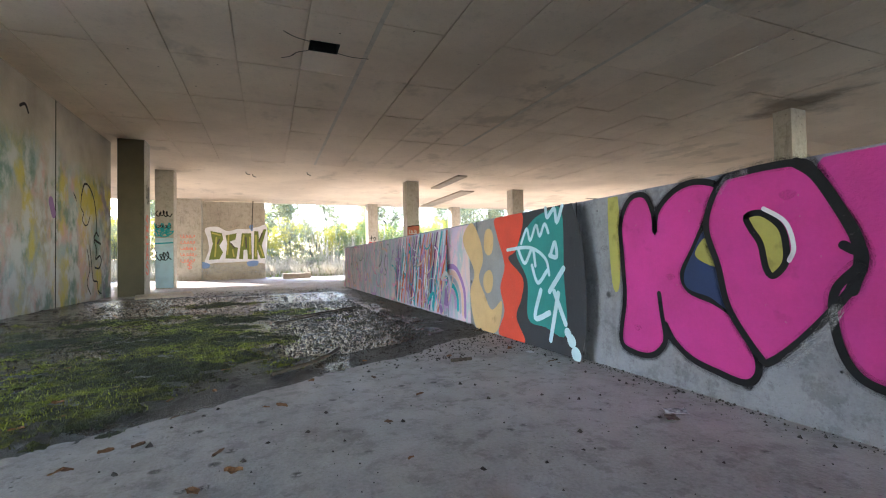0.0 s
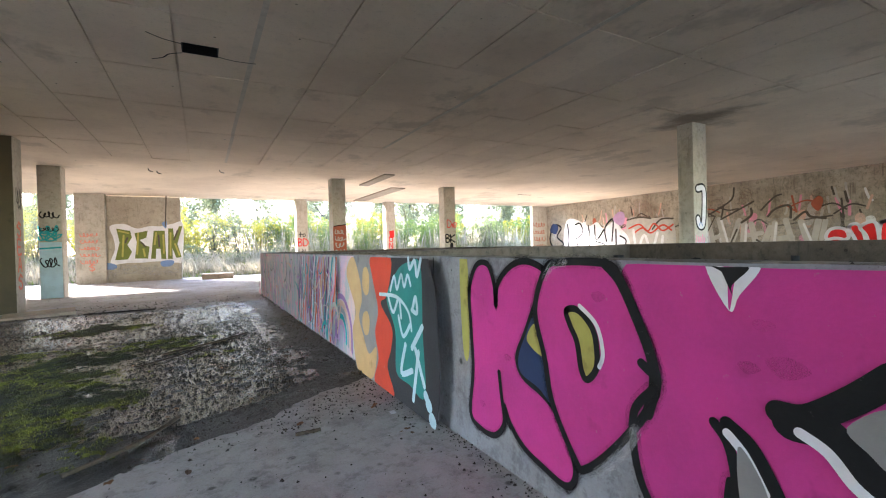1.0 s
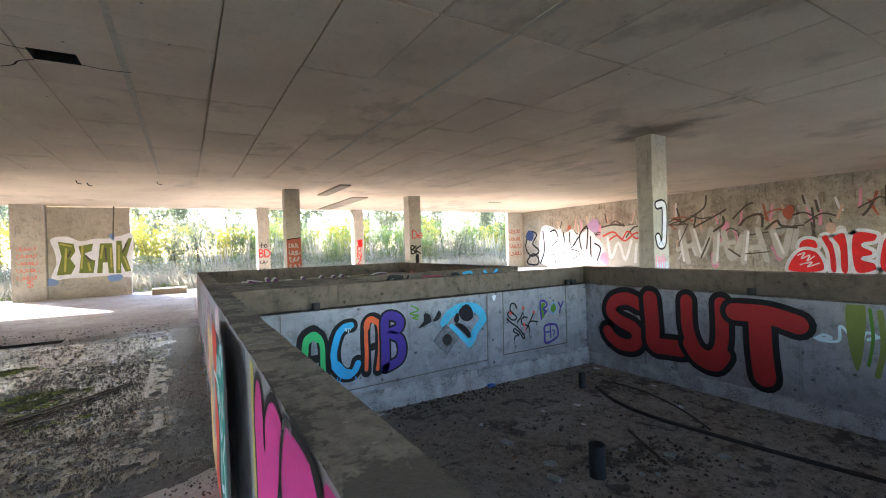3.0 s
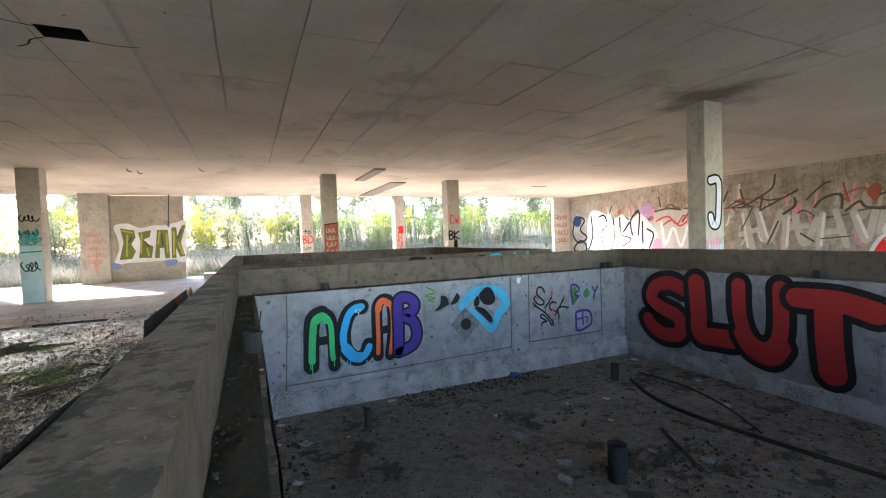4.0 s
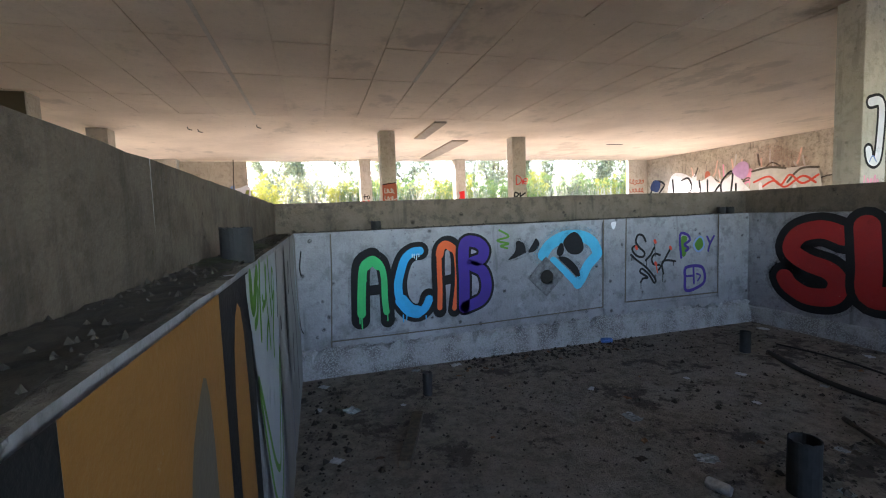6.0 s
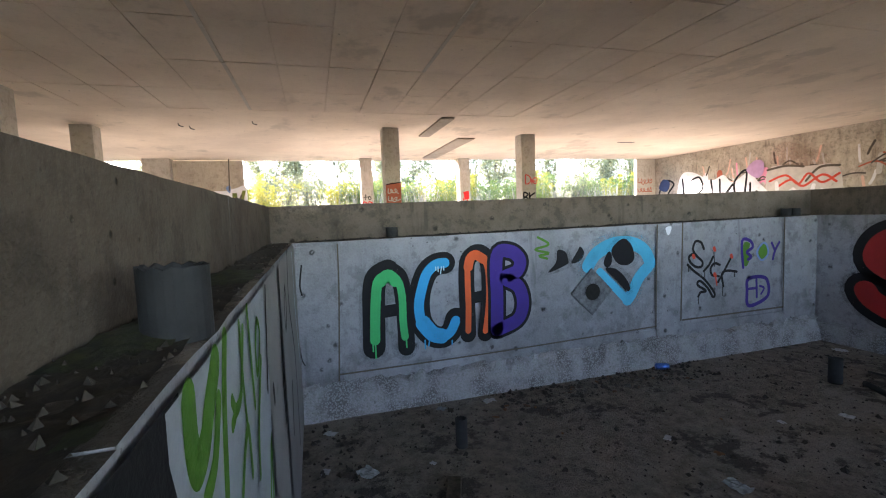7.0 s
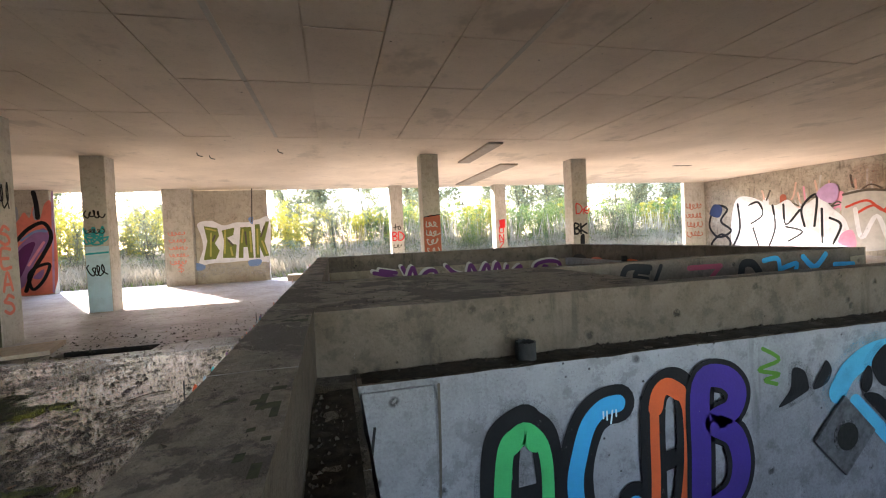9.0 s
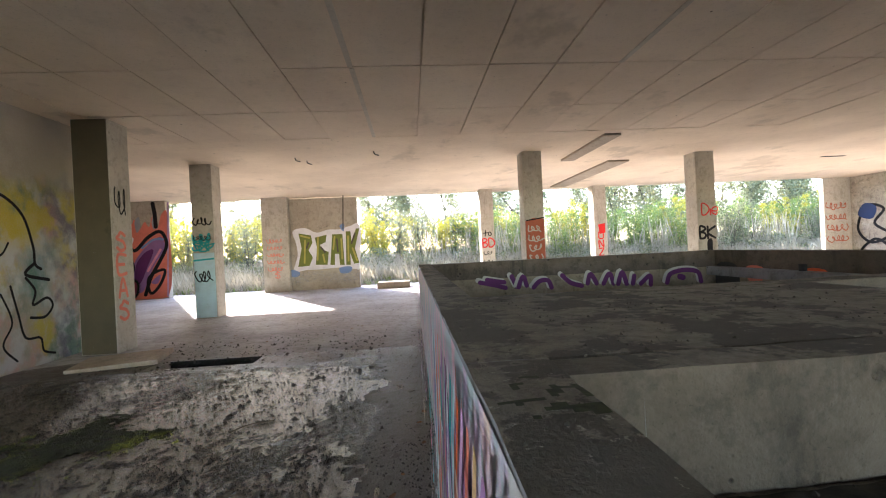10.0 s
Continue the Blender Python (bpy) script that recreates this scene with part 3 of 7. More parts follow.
class Spray:
    """Paint on an upright plane: axis "x" or "y" at that place, seen from its side (-1 or 1). Points are (along, height)."""

    def __init__(self, axis, place, side, low=0.012, high=9.0):
        self.axis, self.place, self.side = axis, place, side
        self.bm, self.slots, self.lift = bmesh.new(), [], 0.004
        self.low, self.high = low, high

    def slot(self, name):
        if name not in self.slots:
            self.slots.append(name)
        self.lift += 0.00025
        return self.slots.index(name)

    def fill(self, name, *pts):
        k = self.slot(name)
        pts = smooth_curve(pts, True, 5)
        verts = [self.bm.verts.new((p[0], min(max(p[1], self.low), self.high) + 0.0003 * (i % 2), self.lift)) for i, p in enumerate(pts)]
        edges = [self.bm.edges.new((verts[i], verts[(i + 1) % len(verts)])) for i in range(len(verts))]
        made = bmesh.ops.triangle_fill(self.bm, edges=edges, use_beauty=True)
        for f in made["geom"]:
            if isinstance(f, bmesh.types.BMFace):
                f.material_index = k

    def line(self, name, width, *pts):
        k = self.slot(name)
        ribbon(self.bm, smooth_curve(pts), width, self.lift, k)

    def loop(self, name, width, *pts):
        k = self.slot(name)
        c = smooth_curve(pts, True)
        ribbon(self.bm, c + [c[0], c[1]], width, self.lift, k)

    def block(self, name, u0, u1, v0, v1):
        """A straight-edged patch."""
        k = self.slot(name)
        q = [self.bm.verts.new((u, v, self.lift)) for u, v in ((u0, v0), (u1, v0), (u1, v1), (u0, v1))]
        self.bm.faces.new(q).material_index = k

    def bubble(self, inside, edge, width, *pts):
        if edge == "black":
            self.loop("mist_black", width * 2.2, *pts)
        self.fill(inside, *pts)
        if edge == "black":
            self.loop("mist_black", width * 1.7, *pts)
        self.loop(edge, width, *pts)

    def text(self, name, words, u, v, height, width, step=0.85, down=False, flip=1):
        for i, ch in enumerate(words):
            du, dv = (0, -i * height * 1.25) if down else (flip * i * height * step, 0)
            for stroke in GLYPHS.get(ch, "").split("|"):
                pts = [(u + du + flip * int(q[0]) / 6 * height, v + dv + (-0.6 if q[1] == "-" else int(q[1])) / 6 * height) for q in stroke.split()]
                if len(pts) > 1:
                    self.line(name, width, *pts)

    def scrawl(self, name, u0, u1, v, height, width, seed, turns=9):
        """Quick looping handwriting that cannot be read."""
        r = random.Random(seed)
        w, phase, pts = abs(u1 - u0) / turns, 0.0, []
        for i in range(turns * 2):
            phase += r.uniform(0.9, 2.4)
            k = r.uniform(0.5, 1.0)
            pts.append((u0 + (u1 - u0) * i / (turns * 2) + 0.9 * w * math.cos(phase), v + height * (0.5 + 0.5 * k * math.sin(phase))))
        self.line(name, width, *pts)

    def shape(self, name, *pts):
        """A patch with sharp corners."""
        k = self.slot(name)
        verts = [self.bm.verts.new((u, v, self.lift)) for u, v in pts]
        edges = [self.bm.edges.new((verts[i], verts[(i + 1) % len(verts)])) for i in range(len(verts))]
        for f in bmesh.ops.triangle_fill(self.bm, edges=edges, use_beauty=True)["geom"]:
            if isinstance(f, bmesh.types.BMFace):
                f.material_index = k

    def done(self, name, parent, label):
        for v in self.bm.verts:
            a, z, off = v.co
            d = self.place + self.side * off
            v.co = (d, a, z) if self.axis == "x" else (a, d, z)
        want = Vector((self.side, 0, 0)) if self.axis == "x" else Vector((0, self.side, 0))
        for f in self.bm.faces:
            f.normal_update()
            if f.normal.dot(want) < 0:
                f.normal_flip()
        ob = part(name, self.bm, [PAINTS[k] for k in self.slots], parent, label)
        ob.matrix_parent_inverse = Matrix.Translation(parent.location).inverted()
        return ob


def pastel_mural(s, y0, y1):
    """Weathered swirls in pink, peach, grey and teal."""
    r = random.Random(11)
    s.block("pastel", y0 - 0.3, y1, 0.015, 1.137)
    # broad nested bows beside the red field
    for u, v, q in ((5.15, 0.2, 0.42), (5.75, 0.6, 0.3)):
        for k, tone in enumerate(("mauve", "peach", "dusk", "turquoise", "lilac")):
            d = q * (1 - 0.17 * k)
            s.line(tone, q * 0.15, *[(u + d * math.cos(w), min(max(v + d * 1.1 * math.sin(w), 0.05), 1.09)) for w in (-0.5, 0.3, 1.1, 1.9, 2.7, 3.4)])
    # thin upright flames of colour beside the joint
    for _ in range(120):
        u, v = r.uniform(5.2, 7.7), r.uniform(0.05, 0.55)
        h, lean, w = r.uniform(0.3, 0.75), r.uniform(-0.2, 0.1), r.uniform(0.025, 0.095)
        tone = r.choice(("coral", "peach", "mauve", "lilac", "white", "dusk", "turquoise", "rose", "mauve", "rust"))
        top = min(v + h, 1.11)
        s.fill(tone, (u - w, v), (u + w, v + 0.04), (u + w * 0.7 + lean * 0.5, (v + top) / 2), (u + lean, top), (u - w * 0.8 + lean * 0.45, (v + top) / 2))
    for k in range(26):
        u = 5.3 + 0.085 * k
        tone = ("orange", "white", "mauve", "lilac", "turquoise", "grey", "coral", "ice", "plum", "ochre")[(k * 7) % 10]
        s.line(tone, r.uniform(0.02, 0.05), (u + 0.25, 0.06), (u + 0.12, 0.45), (u + r.uniform(-0.06, 0.06), 0.8), (u - 0.12, 1.1))
    for _ in range(190):
        u, v = r.uniform(y0 + 0.1, y1 - 0.2), r.uniform(0.12, 1.0)
        a, size = r.uniform(0, 6.28), r.uniform(0.08, 0.3) * (1.4 if u > 8 else 1)
        bend = r.uniform(-2.4, 2.4)
        pts = []
        for i in range(6):
            pts.append((min(max(u, y0), y1), min(max(v, 0.05), 1.1)))
            u, v, a = u + math.cos(a) * size / 3, v + math.sin(a) * size / 3, a + bend / 4
        fresh = ["mauve", "turquoise", "dusk", "white", "peach", "lilac", "rose", "pale", "grey"] if u < 7.6 else ["pale", "rose", "peach", "lilac", "dusk", "grey"]
        s.line(r.choice(fresh), r.choice((0.012, 0.02, 0.03, 0.05)), *pts)


kok = Spray("x", 2.22, -1, 0.012, 1.137)
kok.fill("pink", (0.6, 1.135), (0.6, 0.4), (0.2, 0.25), (-0.4, 0.3), (-0.75, 0.7), (-0.6, 1.135))
kok.fill("yellow", (2.39, 1.135), (2.3, 1.135), (2.3, 0.58), (2.37, 0.57))
kok.fill("pink", (1.15, 1.135), (0.72, 1.135), (0.41, 1.135), (0.33, 1.135), (0.3, 1.04), (0.31, 0.85), (0.42, 0.61), (0.5, 0.5), (0.781, 0.47), (0.815, 0.29), (0.912, 0.22), (1.05, 0.25), (1.12, 0.38), (1.13, 0.57), (1.04, 0.75), (1.06, 0.84), (1.11, 0.96))
kok.fill("white", (0.85, 1.135), (0.79, 1.135), (0.78, 1), (0.75, 1.135), (0.69, 1.135), (0.75, 1.05), (0.78, 1))
kok.fill("black", (0.85, 1.135), (0.81, 1.135), (0.77, 1.05), (0.77, 1.08), (0.72, 1.135), (0.78, 1.135))
kok.bubble("pink", "black", 0.034, (2.28, 0.95), (2.2, 1.1), (2.08, 1.11), (2.02, 1), (2.01, 0.88), (1.99, 1), (1.88, 1.1), (1.75, 1.135), (1.62, 1.1), (1.6, 1.04), (1.67, 0.94), (1.76, 0.77), (1.83, 0.64), (1.79, 0.55), (1.65, 0.5), (1.55, 0.44), (1.49, 0.35), (1.44, 0.24), (1.45, 0.16), (1.51, 0.12), (1.64, 0.14), (1.79, 0.18), (1.9, 0.26), (1.96, 0.35), (1.96, 0.24), (2.05, 0.15), (2.19, 0.14), (2.3, 0.2), (2.26, 0.47), (2.27, 0.71))
kok.fill("navy", (1.68, 0.87), (1.6, 0.67), (1.57, 0.47), (1.67, 0.52), (1.8, 0.56), (1.82, 0.64), (1.76, 0.76))
kok.fill("yellow", (1.69, 0.83), (1.65, 0.75), (1.64, 0.68), (1.75, 0.74))
kok.bubble("pink", "black", 0.034, (1.6, 1.1), (1.5, 1.135), (1.25, 1.135), (1.18, 1.08), (1.11, 0.94), (1.05, 0.8), (1.03, 0.7), (1.09, 0.57), (1.25, 0.37), (1.38, 0.25), (1.43, 0.26), (1.57, 0.47), (1.62, 0.68), (1.68, 0.9))
kok.fill("yellow", (1.47, 0.92), (1.4, 0.93), (1.32, 0.86), (1.3, 0.76), (1.31, 0.69), (1.36, 0.65), (1.39, 0.68), (1.41, 0.79), (1.45, 0.86))
kok.loop("black", 0.030, (1.47, 0.92), (1.4, 0.93), (1.32, 0.86), (1.3, 0.76), (1.31, 0.69), (1.36, 0.64), (1.39, 0.68), (1.41, 0.79), (1.45, 0.86))
kok.line("white", 0.02, (1.39, 0.95), (1.3, 0.88), (1.27, 0.77), (1.29, 0.71))
kok.line("black", 0.045, (1.25, 1.135), (1.18, 1.07), (1.11, 0.94), (1.05, 0.8), (1.04, 0.7), (1.07, 0.59))
kok.line("black", 0.030, (1.99, 0.52), (1.96, 0.33), (1.9, 0.25))
kok.line("black", 0.038, (1.09, 0.77), (1.06, 0.75))
kok.line("mist_black", 0.07, (1.05, 0.68), (1.13, 0.57), (1.12, 0.38), (1.05, 0.25), (0.912, 0.22), (0.815, 0.29), (0.781, 0.47))
kok.line("black", 0.034, (1.05, 0.68), (1.13, 0.57), (1.12, 0.38), (1.05, 0.25), (0.912, 0.22), (0.815, 0.29), (0.781, 0.47))
kok.line("black", 0.034, (0.83, 0.64), (0.79, 0.59), (0.77, 0.51), (0.76, 0.39))
kok.line("black", 0.045, (0.79, 0.65), (0.73, 0.61), (0.69, 0.55), (0.64, 0.45))
kok.line("white", 0.03, (0.79, 0.62), (0.74, 0.57), (0.69, 0.48))
kok.fill("grey", (0.76, 0.59), (0.7, 0.52), (0.68, 0.44), (0.75, 0.4))
kok.line("black", 0.068, (0.65, 0.73), (0.58, 0.74), (0.49, 0.81), (0.41, 0.89))
kok.line("black", 0.098, (0.62, 0.71), (0.55, 0.71), (0.49, 0.66), (0.41, 0.6))
kok.fill("grey", (0.5, 0.74), (0.41, 0.81), (0.41, 0.66), (0.46, 0.69))
kok.line("white", 0.03, (0.6, 0.69), (0.54, 0.66), (0.49, 0.6), (0.45, 0.57))
kok.line("mist_white", 0.05, (1.31, 0.26), (1.19, 0.39), (1.12, 0.51))
kok.line("mist_white", 0.04, (1.6, 1.06), (1.55, 1.12), (1.47, 1.135))
for u, v, q in ((0.62, 0.86, 0.05), (0.68, 0.97, 0.03), (0.72, 0.84, 0.03), (1.28, 1.0, 0.035), (1.9, 0.62, 0.03), (2.15, 0.3, 0.03), (0.2, 0.9, 0.06), (2.42, 0.8, 0.035)):
    kok.fill("mist_black", (u - q, v), (u, v + 0.6 * q), (u + 1.2 * q, v + 0.2 * q), (u + 0.3 * q, v - 0.7 * q))
kok.done("graffiti", pool, "huge pink bubble letters outlined in black")

mural = Spray("x", 2.22, -1, 0.012, 1.137)
pastel_mural(mural, 4.9, 13.25)
mural.fill("charcoal", (3.56, 1.135), (2.66, 1.135), (2.6, 0.012), (3.36, 0.012), (3.78, 0.012), (3.6, 0.69))
mural.fill("teal", (3.16, 1.06), (2.96, 1.11), (2.78, 1.09), (2.77, 0.62), (2.76, 0.17), (3.02, 0.19), (3.27, 0.23), (3.27, 0.55), (3.44, 0.78), (3.34, 0.93))
mural.fill("grey", (4.13, 1.135), (3.72, 1.135), (3.6, 0.69), (3.65, 0.012), (4.3, 0.012), (4.32, 0.6))
mural.fill("red", (3.81, 1.135), (3.33, 1.135), (3.43, 0.83), (3.58, 0.74), (3.34, 0.57), (3.37, 0.39), (3.46, 0.22), (3.33, 0.012), (3.78, 0.02), (3.67, 0.25), (3.74, 0.47), (3.65, 0.68), (3.78, 0.96))
mural.fill("ochre", (4.58, 0.95), (4.35, 1.135), (4.15, 0.94), (4.09, 0.73), (4.19, 0.55), (4.07, 0.38), (3.92, 0.24), (3.72, 0.34), (3.76, 0.13), (3.9, 0.012), (4.27, 0.012), (4.41, 0.37), (4.3, 0.61))
mural.fill("ochre", (4.03, 1.01), (3.93, 1.04), (3.86, 0.96), (3.89, 0.81), (3.99, 0.78), (4.06, 0.86))
mural.fill("ochre", (4.06, 0.59), (3.94, 0.63), (3.88, 0.55), (3.92, 0.43), (4.02, 0.4), (4.09, 0.48))
mural.line("ice", 0.035, (2.98, 1.135), (2.96, 1.06), (2.87, 1.12), (2.84, 1.01), (2.77, 1.13))
mural.line("ice", 0.03, (3.35, 0.87), (3.26, 0.99), (3.21, 0.89), (3.12, 1.01), (3.07, 0.92), (3, 1.01), (2.95, 0.94))
mural.line("ice", 0.035, (3.4, 0.82), (3.3, 0.7), (3.18, 0.82), (3.14, 0.68))
mural.line("ice", 0.035, (3.19, 0.68), (3.11, 0.54), (2.98, 0.64))
mural.line("ice", 0.035, (2.92, 0.78), (2.87, 0.86), (2.85, 0.75), (2.94, 0.76))
mural.line("ice", 0.045, (3.07, 0.48), (3.16, 0.25), (2.96, 0.31))
mural.line("ice", 0.045, (2.77, 0.66), (2.95, 0.48))
mural.line("ice", 0.045, (2.89, 0.48), (2.76, 0.25))
mural.line("ice", 0.045, (2.84, 0.47), (2.95, 0.1))
mural.line("ice", 0.03, (3.59, 0.82), (3.22, 0.83), (3, 0.74), (2.95, 0.61))
mural.line("ice", 0.07, (2.74, 0.19), (2.73, 0.18))
mural.line("ice", 0.09, (2.7, 0.14), (2.69, 0.13))
mural.line("ice", 0.1, (2.65, 0.05), (2.64, 0.04))
mural.done("graffiti", pool, "teal, red and ochre mural with pale blue scribbles")

acab = Spray("y", 5.83, -1, -0.5, 0.845)
acab.line("mist_black", 0.240, (3.19, -0.07), (3.21, 0.39), (3.33, 0.6), (3.44, 0.39), (3.45, -0.06))
acab.line("black", 0.186, (3.19, -0.04), (3.2, 0.23), (3.21, 0.43), (3.24, 0.54), (3.33, 0.59))
acab.line("black", 0.144, (3.33, 0.6), (3.42, 0.53), (3.45, 0.37), (3.46, 0.11), (3.46, -0.07))
acab.line("black", 0.102, (3.28, 0.25), (3.44, 0.26))
acab.line("green", 0.083, (3.2, 0.02), (3.21, 0.22), (3.23, 0.43), (3.26, 0.52), (3.33, 0.55))
acab.line("green", 0.063, (3.33, 0.55), (3.41, 0.5), (3.44, 0.37), (3.44, 0.15), (3.45, 0.02))
acab.line("green", 0.100, (3.26, 0.5), (3.33, 0.55), (3.39, 0.5))
acab.line("green", 0.013, (3.2, -0.01), (3.2, -0.13))
acab.line("green", 0.013, (3.18, -0.00), (3.18, -0.07))
acab.line("green", 0.013, (3.46, 0.02), (3.46, -0.07))
acab.line("green", 0.012, (3.26, 0.45), (3.26, 0.35))
acab.done("letter", pool, "green letter outlined in black")
acab = Spray("y", 5.83, -1, -0.5, 0.845)
acab.lift = 0.008
acab.line("black", 0.190, (3.82, 0.62), (3.74, 0.61), (3.66, 0.55), (3.6, 0.41), (3.58, 0.27), (3.6, 0.12), (3.68, 0.01), (3.78, -0.02), (3.86, 0.03), (3.9, 0.13))
acab.line("blue", 0.086, (3.82, 0.62), (3.74, 0.61), (3.66, 0.54), (3.61, 0.41), (3.58, 0.27), (3.6, 0.12), (3.68, 0.01), (3.77, -0.02), (3.85, 0.02), (3.9, 0.11))
acab.line("blue", 0.131, (3.61, 0.12), (3.69, 0.02), (3.77, -0.01))
acab.line("ice", 0.009, (3.76, 0.59), (3.76, 0.55))
acab.line("ice", 0.009, (3.79, 0.59), (3.78, 0.53))
acab.line("ice", 0.009, (3.81, 0.59), (3.81, 0.56))
acab.line("ice", 0.009, (3.74, 0.59), (3.74, 0.56))
acab.line("blue", 0.013, (3.62, -0.03), (3.62, -0.1))
acab.line("blue", 0.013, (3.66, -0.03), (3.65, -0.08))
acab.line("blue", 0.013, (3.86, -0.06), (3.86, -0.09))
acab.done("letter", pool, "blue letter outlined in black")
acab = Spray("y", 5.83, -1, -0.5, 0.845)
acab.lift = 0.012
acab.line("black", 0.146, (4.01, -0.02), (4.01, 0.22), (4.01, 0.48), (4.03, 0.63), (4.11, 0.69), (4.19, 0.65), (4.22, 0.51), (4.21, 0.24), (4.17, -0.03))
acab.line("black", 0.099, (4.04, 0.29), (4.18, 0.31))
acab.line("orange", 0.053, (4.01, 0.01), (4.02, 0.22), (4.02, 0.44), (4.03, 0.61), (4.09, 0.67))
acab.line("orange", 0.084, (4.03, 0.57), (4.05, 0.64), (4.1, 0.67), (4.17, 0.63))
acab.line("orange", 0.050, (4.17, 0.63), (4.21, 0.53), (4.21, 0.26), (4.17, -0.01))
acab.done("letter", pool, "orange letter outlined in black")
acab = Spray("y", 5.83, -1, -0.5, 0.845)
acab.lift = 0.016
acab.line("black", 0.174, (4.28, -0.01), (4.29, 0.28), (4.3, 0.65), (4.43, 0.68), (4.52, 0.6), (4.49, 0.5), (4.37, 0.45), (4.5, 0.36), (4.54, 0.2), (4.48, 0.06), (4.29, -0.01))
acab.line("indigo", 0.119, (4.28, -0.01), (4.29, 0.28), (4.3, 0.65), (4.43, 0.68), (4.52, 0.6), (4.49, 0.5), (4.37, 0.45), (4.5, 0.36), (4.54, 0.2), (4.48, 0.06), (4.29, -0.01))
acab.done("letter", pool, "indigo letter with black outline")
acab = Spray("y", 5.83, -1, -0.5, 0.845)
acab.line("moss", 0.022, (4.71, 0.79), (4.82, 0.72), (4.68, 0.68), (4.82, 0.64), (4.72, 0.62), (4.8, 0.59))
acab.fill("mist_black", (4.78, 0.44), (4.87, 0.56), (4.89, 0.69), (5.01, 0.67), (5.06, 0.56), (5.03, 0.49))
acab.fill("black", (4.81, 0.46), (4.89, 0.55), (4.91, 0.66), (4.99, 0.64), (5.02, 0.56), (5, 0.52))
acab.fill("black", (5.05, 0.53), (5.11, 0.63), (5.15, 0.68), (5.19, 0.62), (5.15, 0.55))
acab.line("mist_cyan", 0.220, (5.22, 0.48), (5.32, 0.61), (5.5, 0.69), (5.71, 0.69), (5.89, 0.6), (5.96, 0.47))
acab.line("mist_cyan", 0.183, (5.92, 0.41), (5.81, 0.32), (5.71, 0.15))
acab.line("cyan", 0.130, (5.23, 0.49), (5.32, 0.6), (5.5, 0.68), (5.71, 0.68), (5.87, 0.6), (5.94, 0.47))
acab.line("cyan", 0.122, (5.91, 0.43), (5.81, 0.34), (5.72, 0.19), (5.67, 0.13))
acab.line("cyan", 0.085, (5.66, 0.13), (5.52, 0.27), (5.36, 0.42))
acab.fill("mist_black", (5.43, 0.64), (5.62, 0.77), (5.77, 0.68), (5.8, 0.5), (5.67, 0.42), (5.53, 0.48))
acab.fill("black", (5.49, 0.63), (5.62, 0.73), (5.72, 0.66), (5.75, 0.53), (5.67, 0.47), (5.55, 0.5))
acab.fill("black", (5.4, 0.51), (5.45, 0.61), (5.49, 0.59), (5.49, 0.5), (5.44, 0.46))
acab.fill("mist_black", (5.39, 0.47), (5.55, 0.47), (5.71, 0.35), (5.74, 0.22), (5.66, 0.18), (5.54, 0.3))
acab.fill("black", (5.42, 0.45), (5.54, 0.44), (5.66, 0.33), (5.7, 0.23), (5.65, 0.22), (5.55, 0.32))
acab.done("graffiti", pool, "cyan drop with black sprayed marks")
acab = Spray("y", 5.83, -1, -0.5, 0.845)
acab.line("black", 0.027, (6.61, 0.57), (6.57, 0.64), (6.5, 0.65), (6.47, 0.57), (6.52, 0.5), (6.59, 0.44), (6.58, 0.39), (6.51, 0.39), (6.44, 0.44), (6.42, 0.5), (6.48, 0.53))
acab.line("black", 0.027, (6.73, 0.48), (6.68, 0.4), (6.61, 0.34))
acab.line("black", 0.027, (6.82, 0.39), (6.75, 0.41), (6.7, 0.36), (6.72, 0.29), (6.81, 0.27))
acab.line("black", 0.027, (6.98, 0.47), (6.88, 0.32), (6.8, 0.21))
acab.line("black", 0.027, (7.05, 0.3), (6.92, 0.32), (6.85, 0.29), (6.87, 0.16))
acab.line("black", 0.027, (6.4, 0.42), (6.48, 0.35), (6.62, 0.25), (6.75, 0.10), (6.73, 0.06), (6.66, 0.16), (6.56, 0.24), (6.53, 0.2), (6.64, 0.13), (6.57, 0.12), (6.54, 0.08))
acab.line("black", 0.011, (6.62, 0.36), (6.62, 0.27))
acab.line("black", 0.011, (6.74, 0.53), (6.75, 0.38))
acab.line("black", 0.011, (6.86, 0.18), (6.86, 0.06))
acab.line("black", 0.011, (6.54, 0.08), (6.54, -0.00))
acab.line("black", 0.011, (7.02, 0.31), (7.02, 0.25))
acab.line("black", 0.011, (6.41, 0.42), (6.41, 0.35))
acab.line("red", 0.038, (6.74, 0.57), (6.75, 0.55))
acab.line("red", 0.038, (6.97, 0.48), (6.98, 0.46))
acab.line("red", 0.038, (6.75, 0.3), (6.76, 0.28))
acab.line("red", 0.037, (6.47, 0.51), (6.48, 0.49))
acab.line("red", 0.016, (6.76, 0.28), (6.78, 0.18))
acab.done("letter", pool, "thin black handwriting with red dots")
acab = Spray("y", 5.83, -1, -0.5, 0.845)
acab.fill("moss", (7.15, 0.37), (7.14, 0.59), (7.23, 0.59), (7.21, 0.5), (7.23, 0.44), (7.2, 0.36))
acab.line("indigo", 0.034, (7.14, 0.34), (7.12, 0.62), (7.23, 0.62), (7.27, 0.55), (7.19, 0.5), (7.25, 0.45), (7.21, 0.42))
acab.fill("moss", (7.41, 0.57), (7.35, 0.49), (7.4, 0.41), (7.48, 0.47), (7.46, 0.55))
acab.loop("sky", 0.023, (7.41, 0.58), (7.33, 0.49), (7.4, 0.4), (7.49, 0.46), (7.47, 0.56))
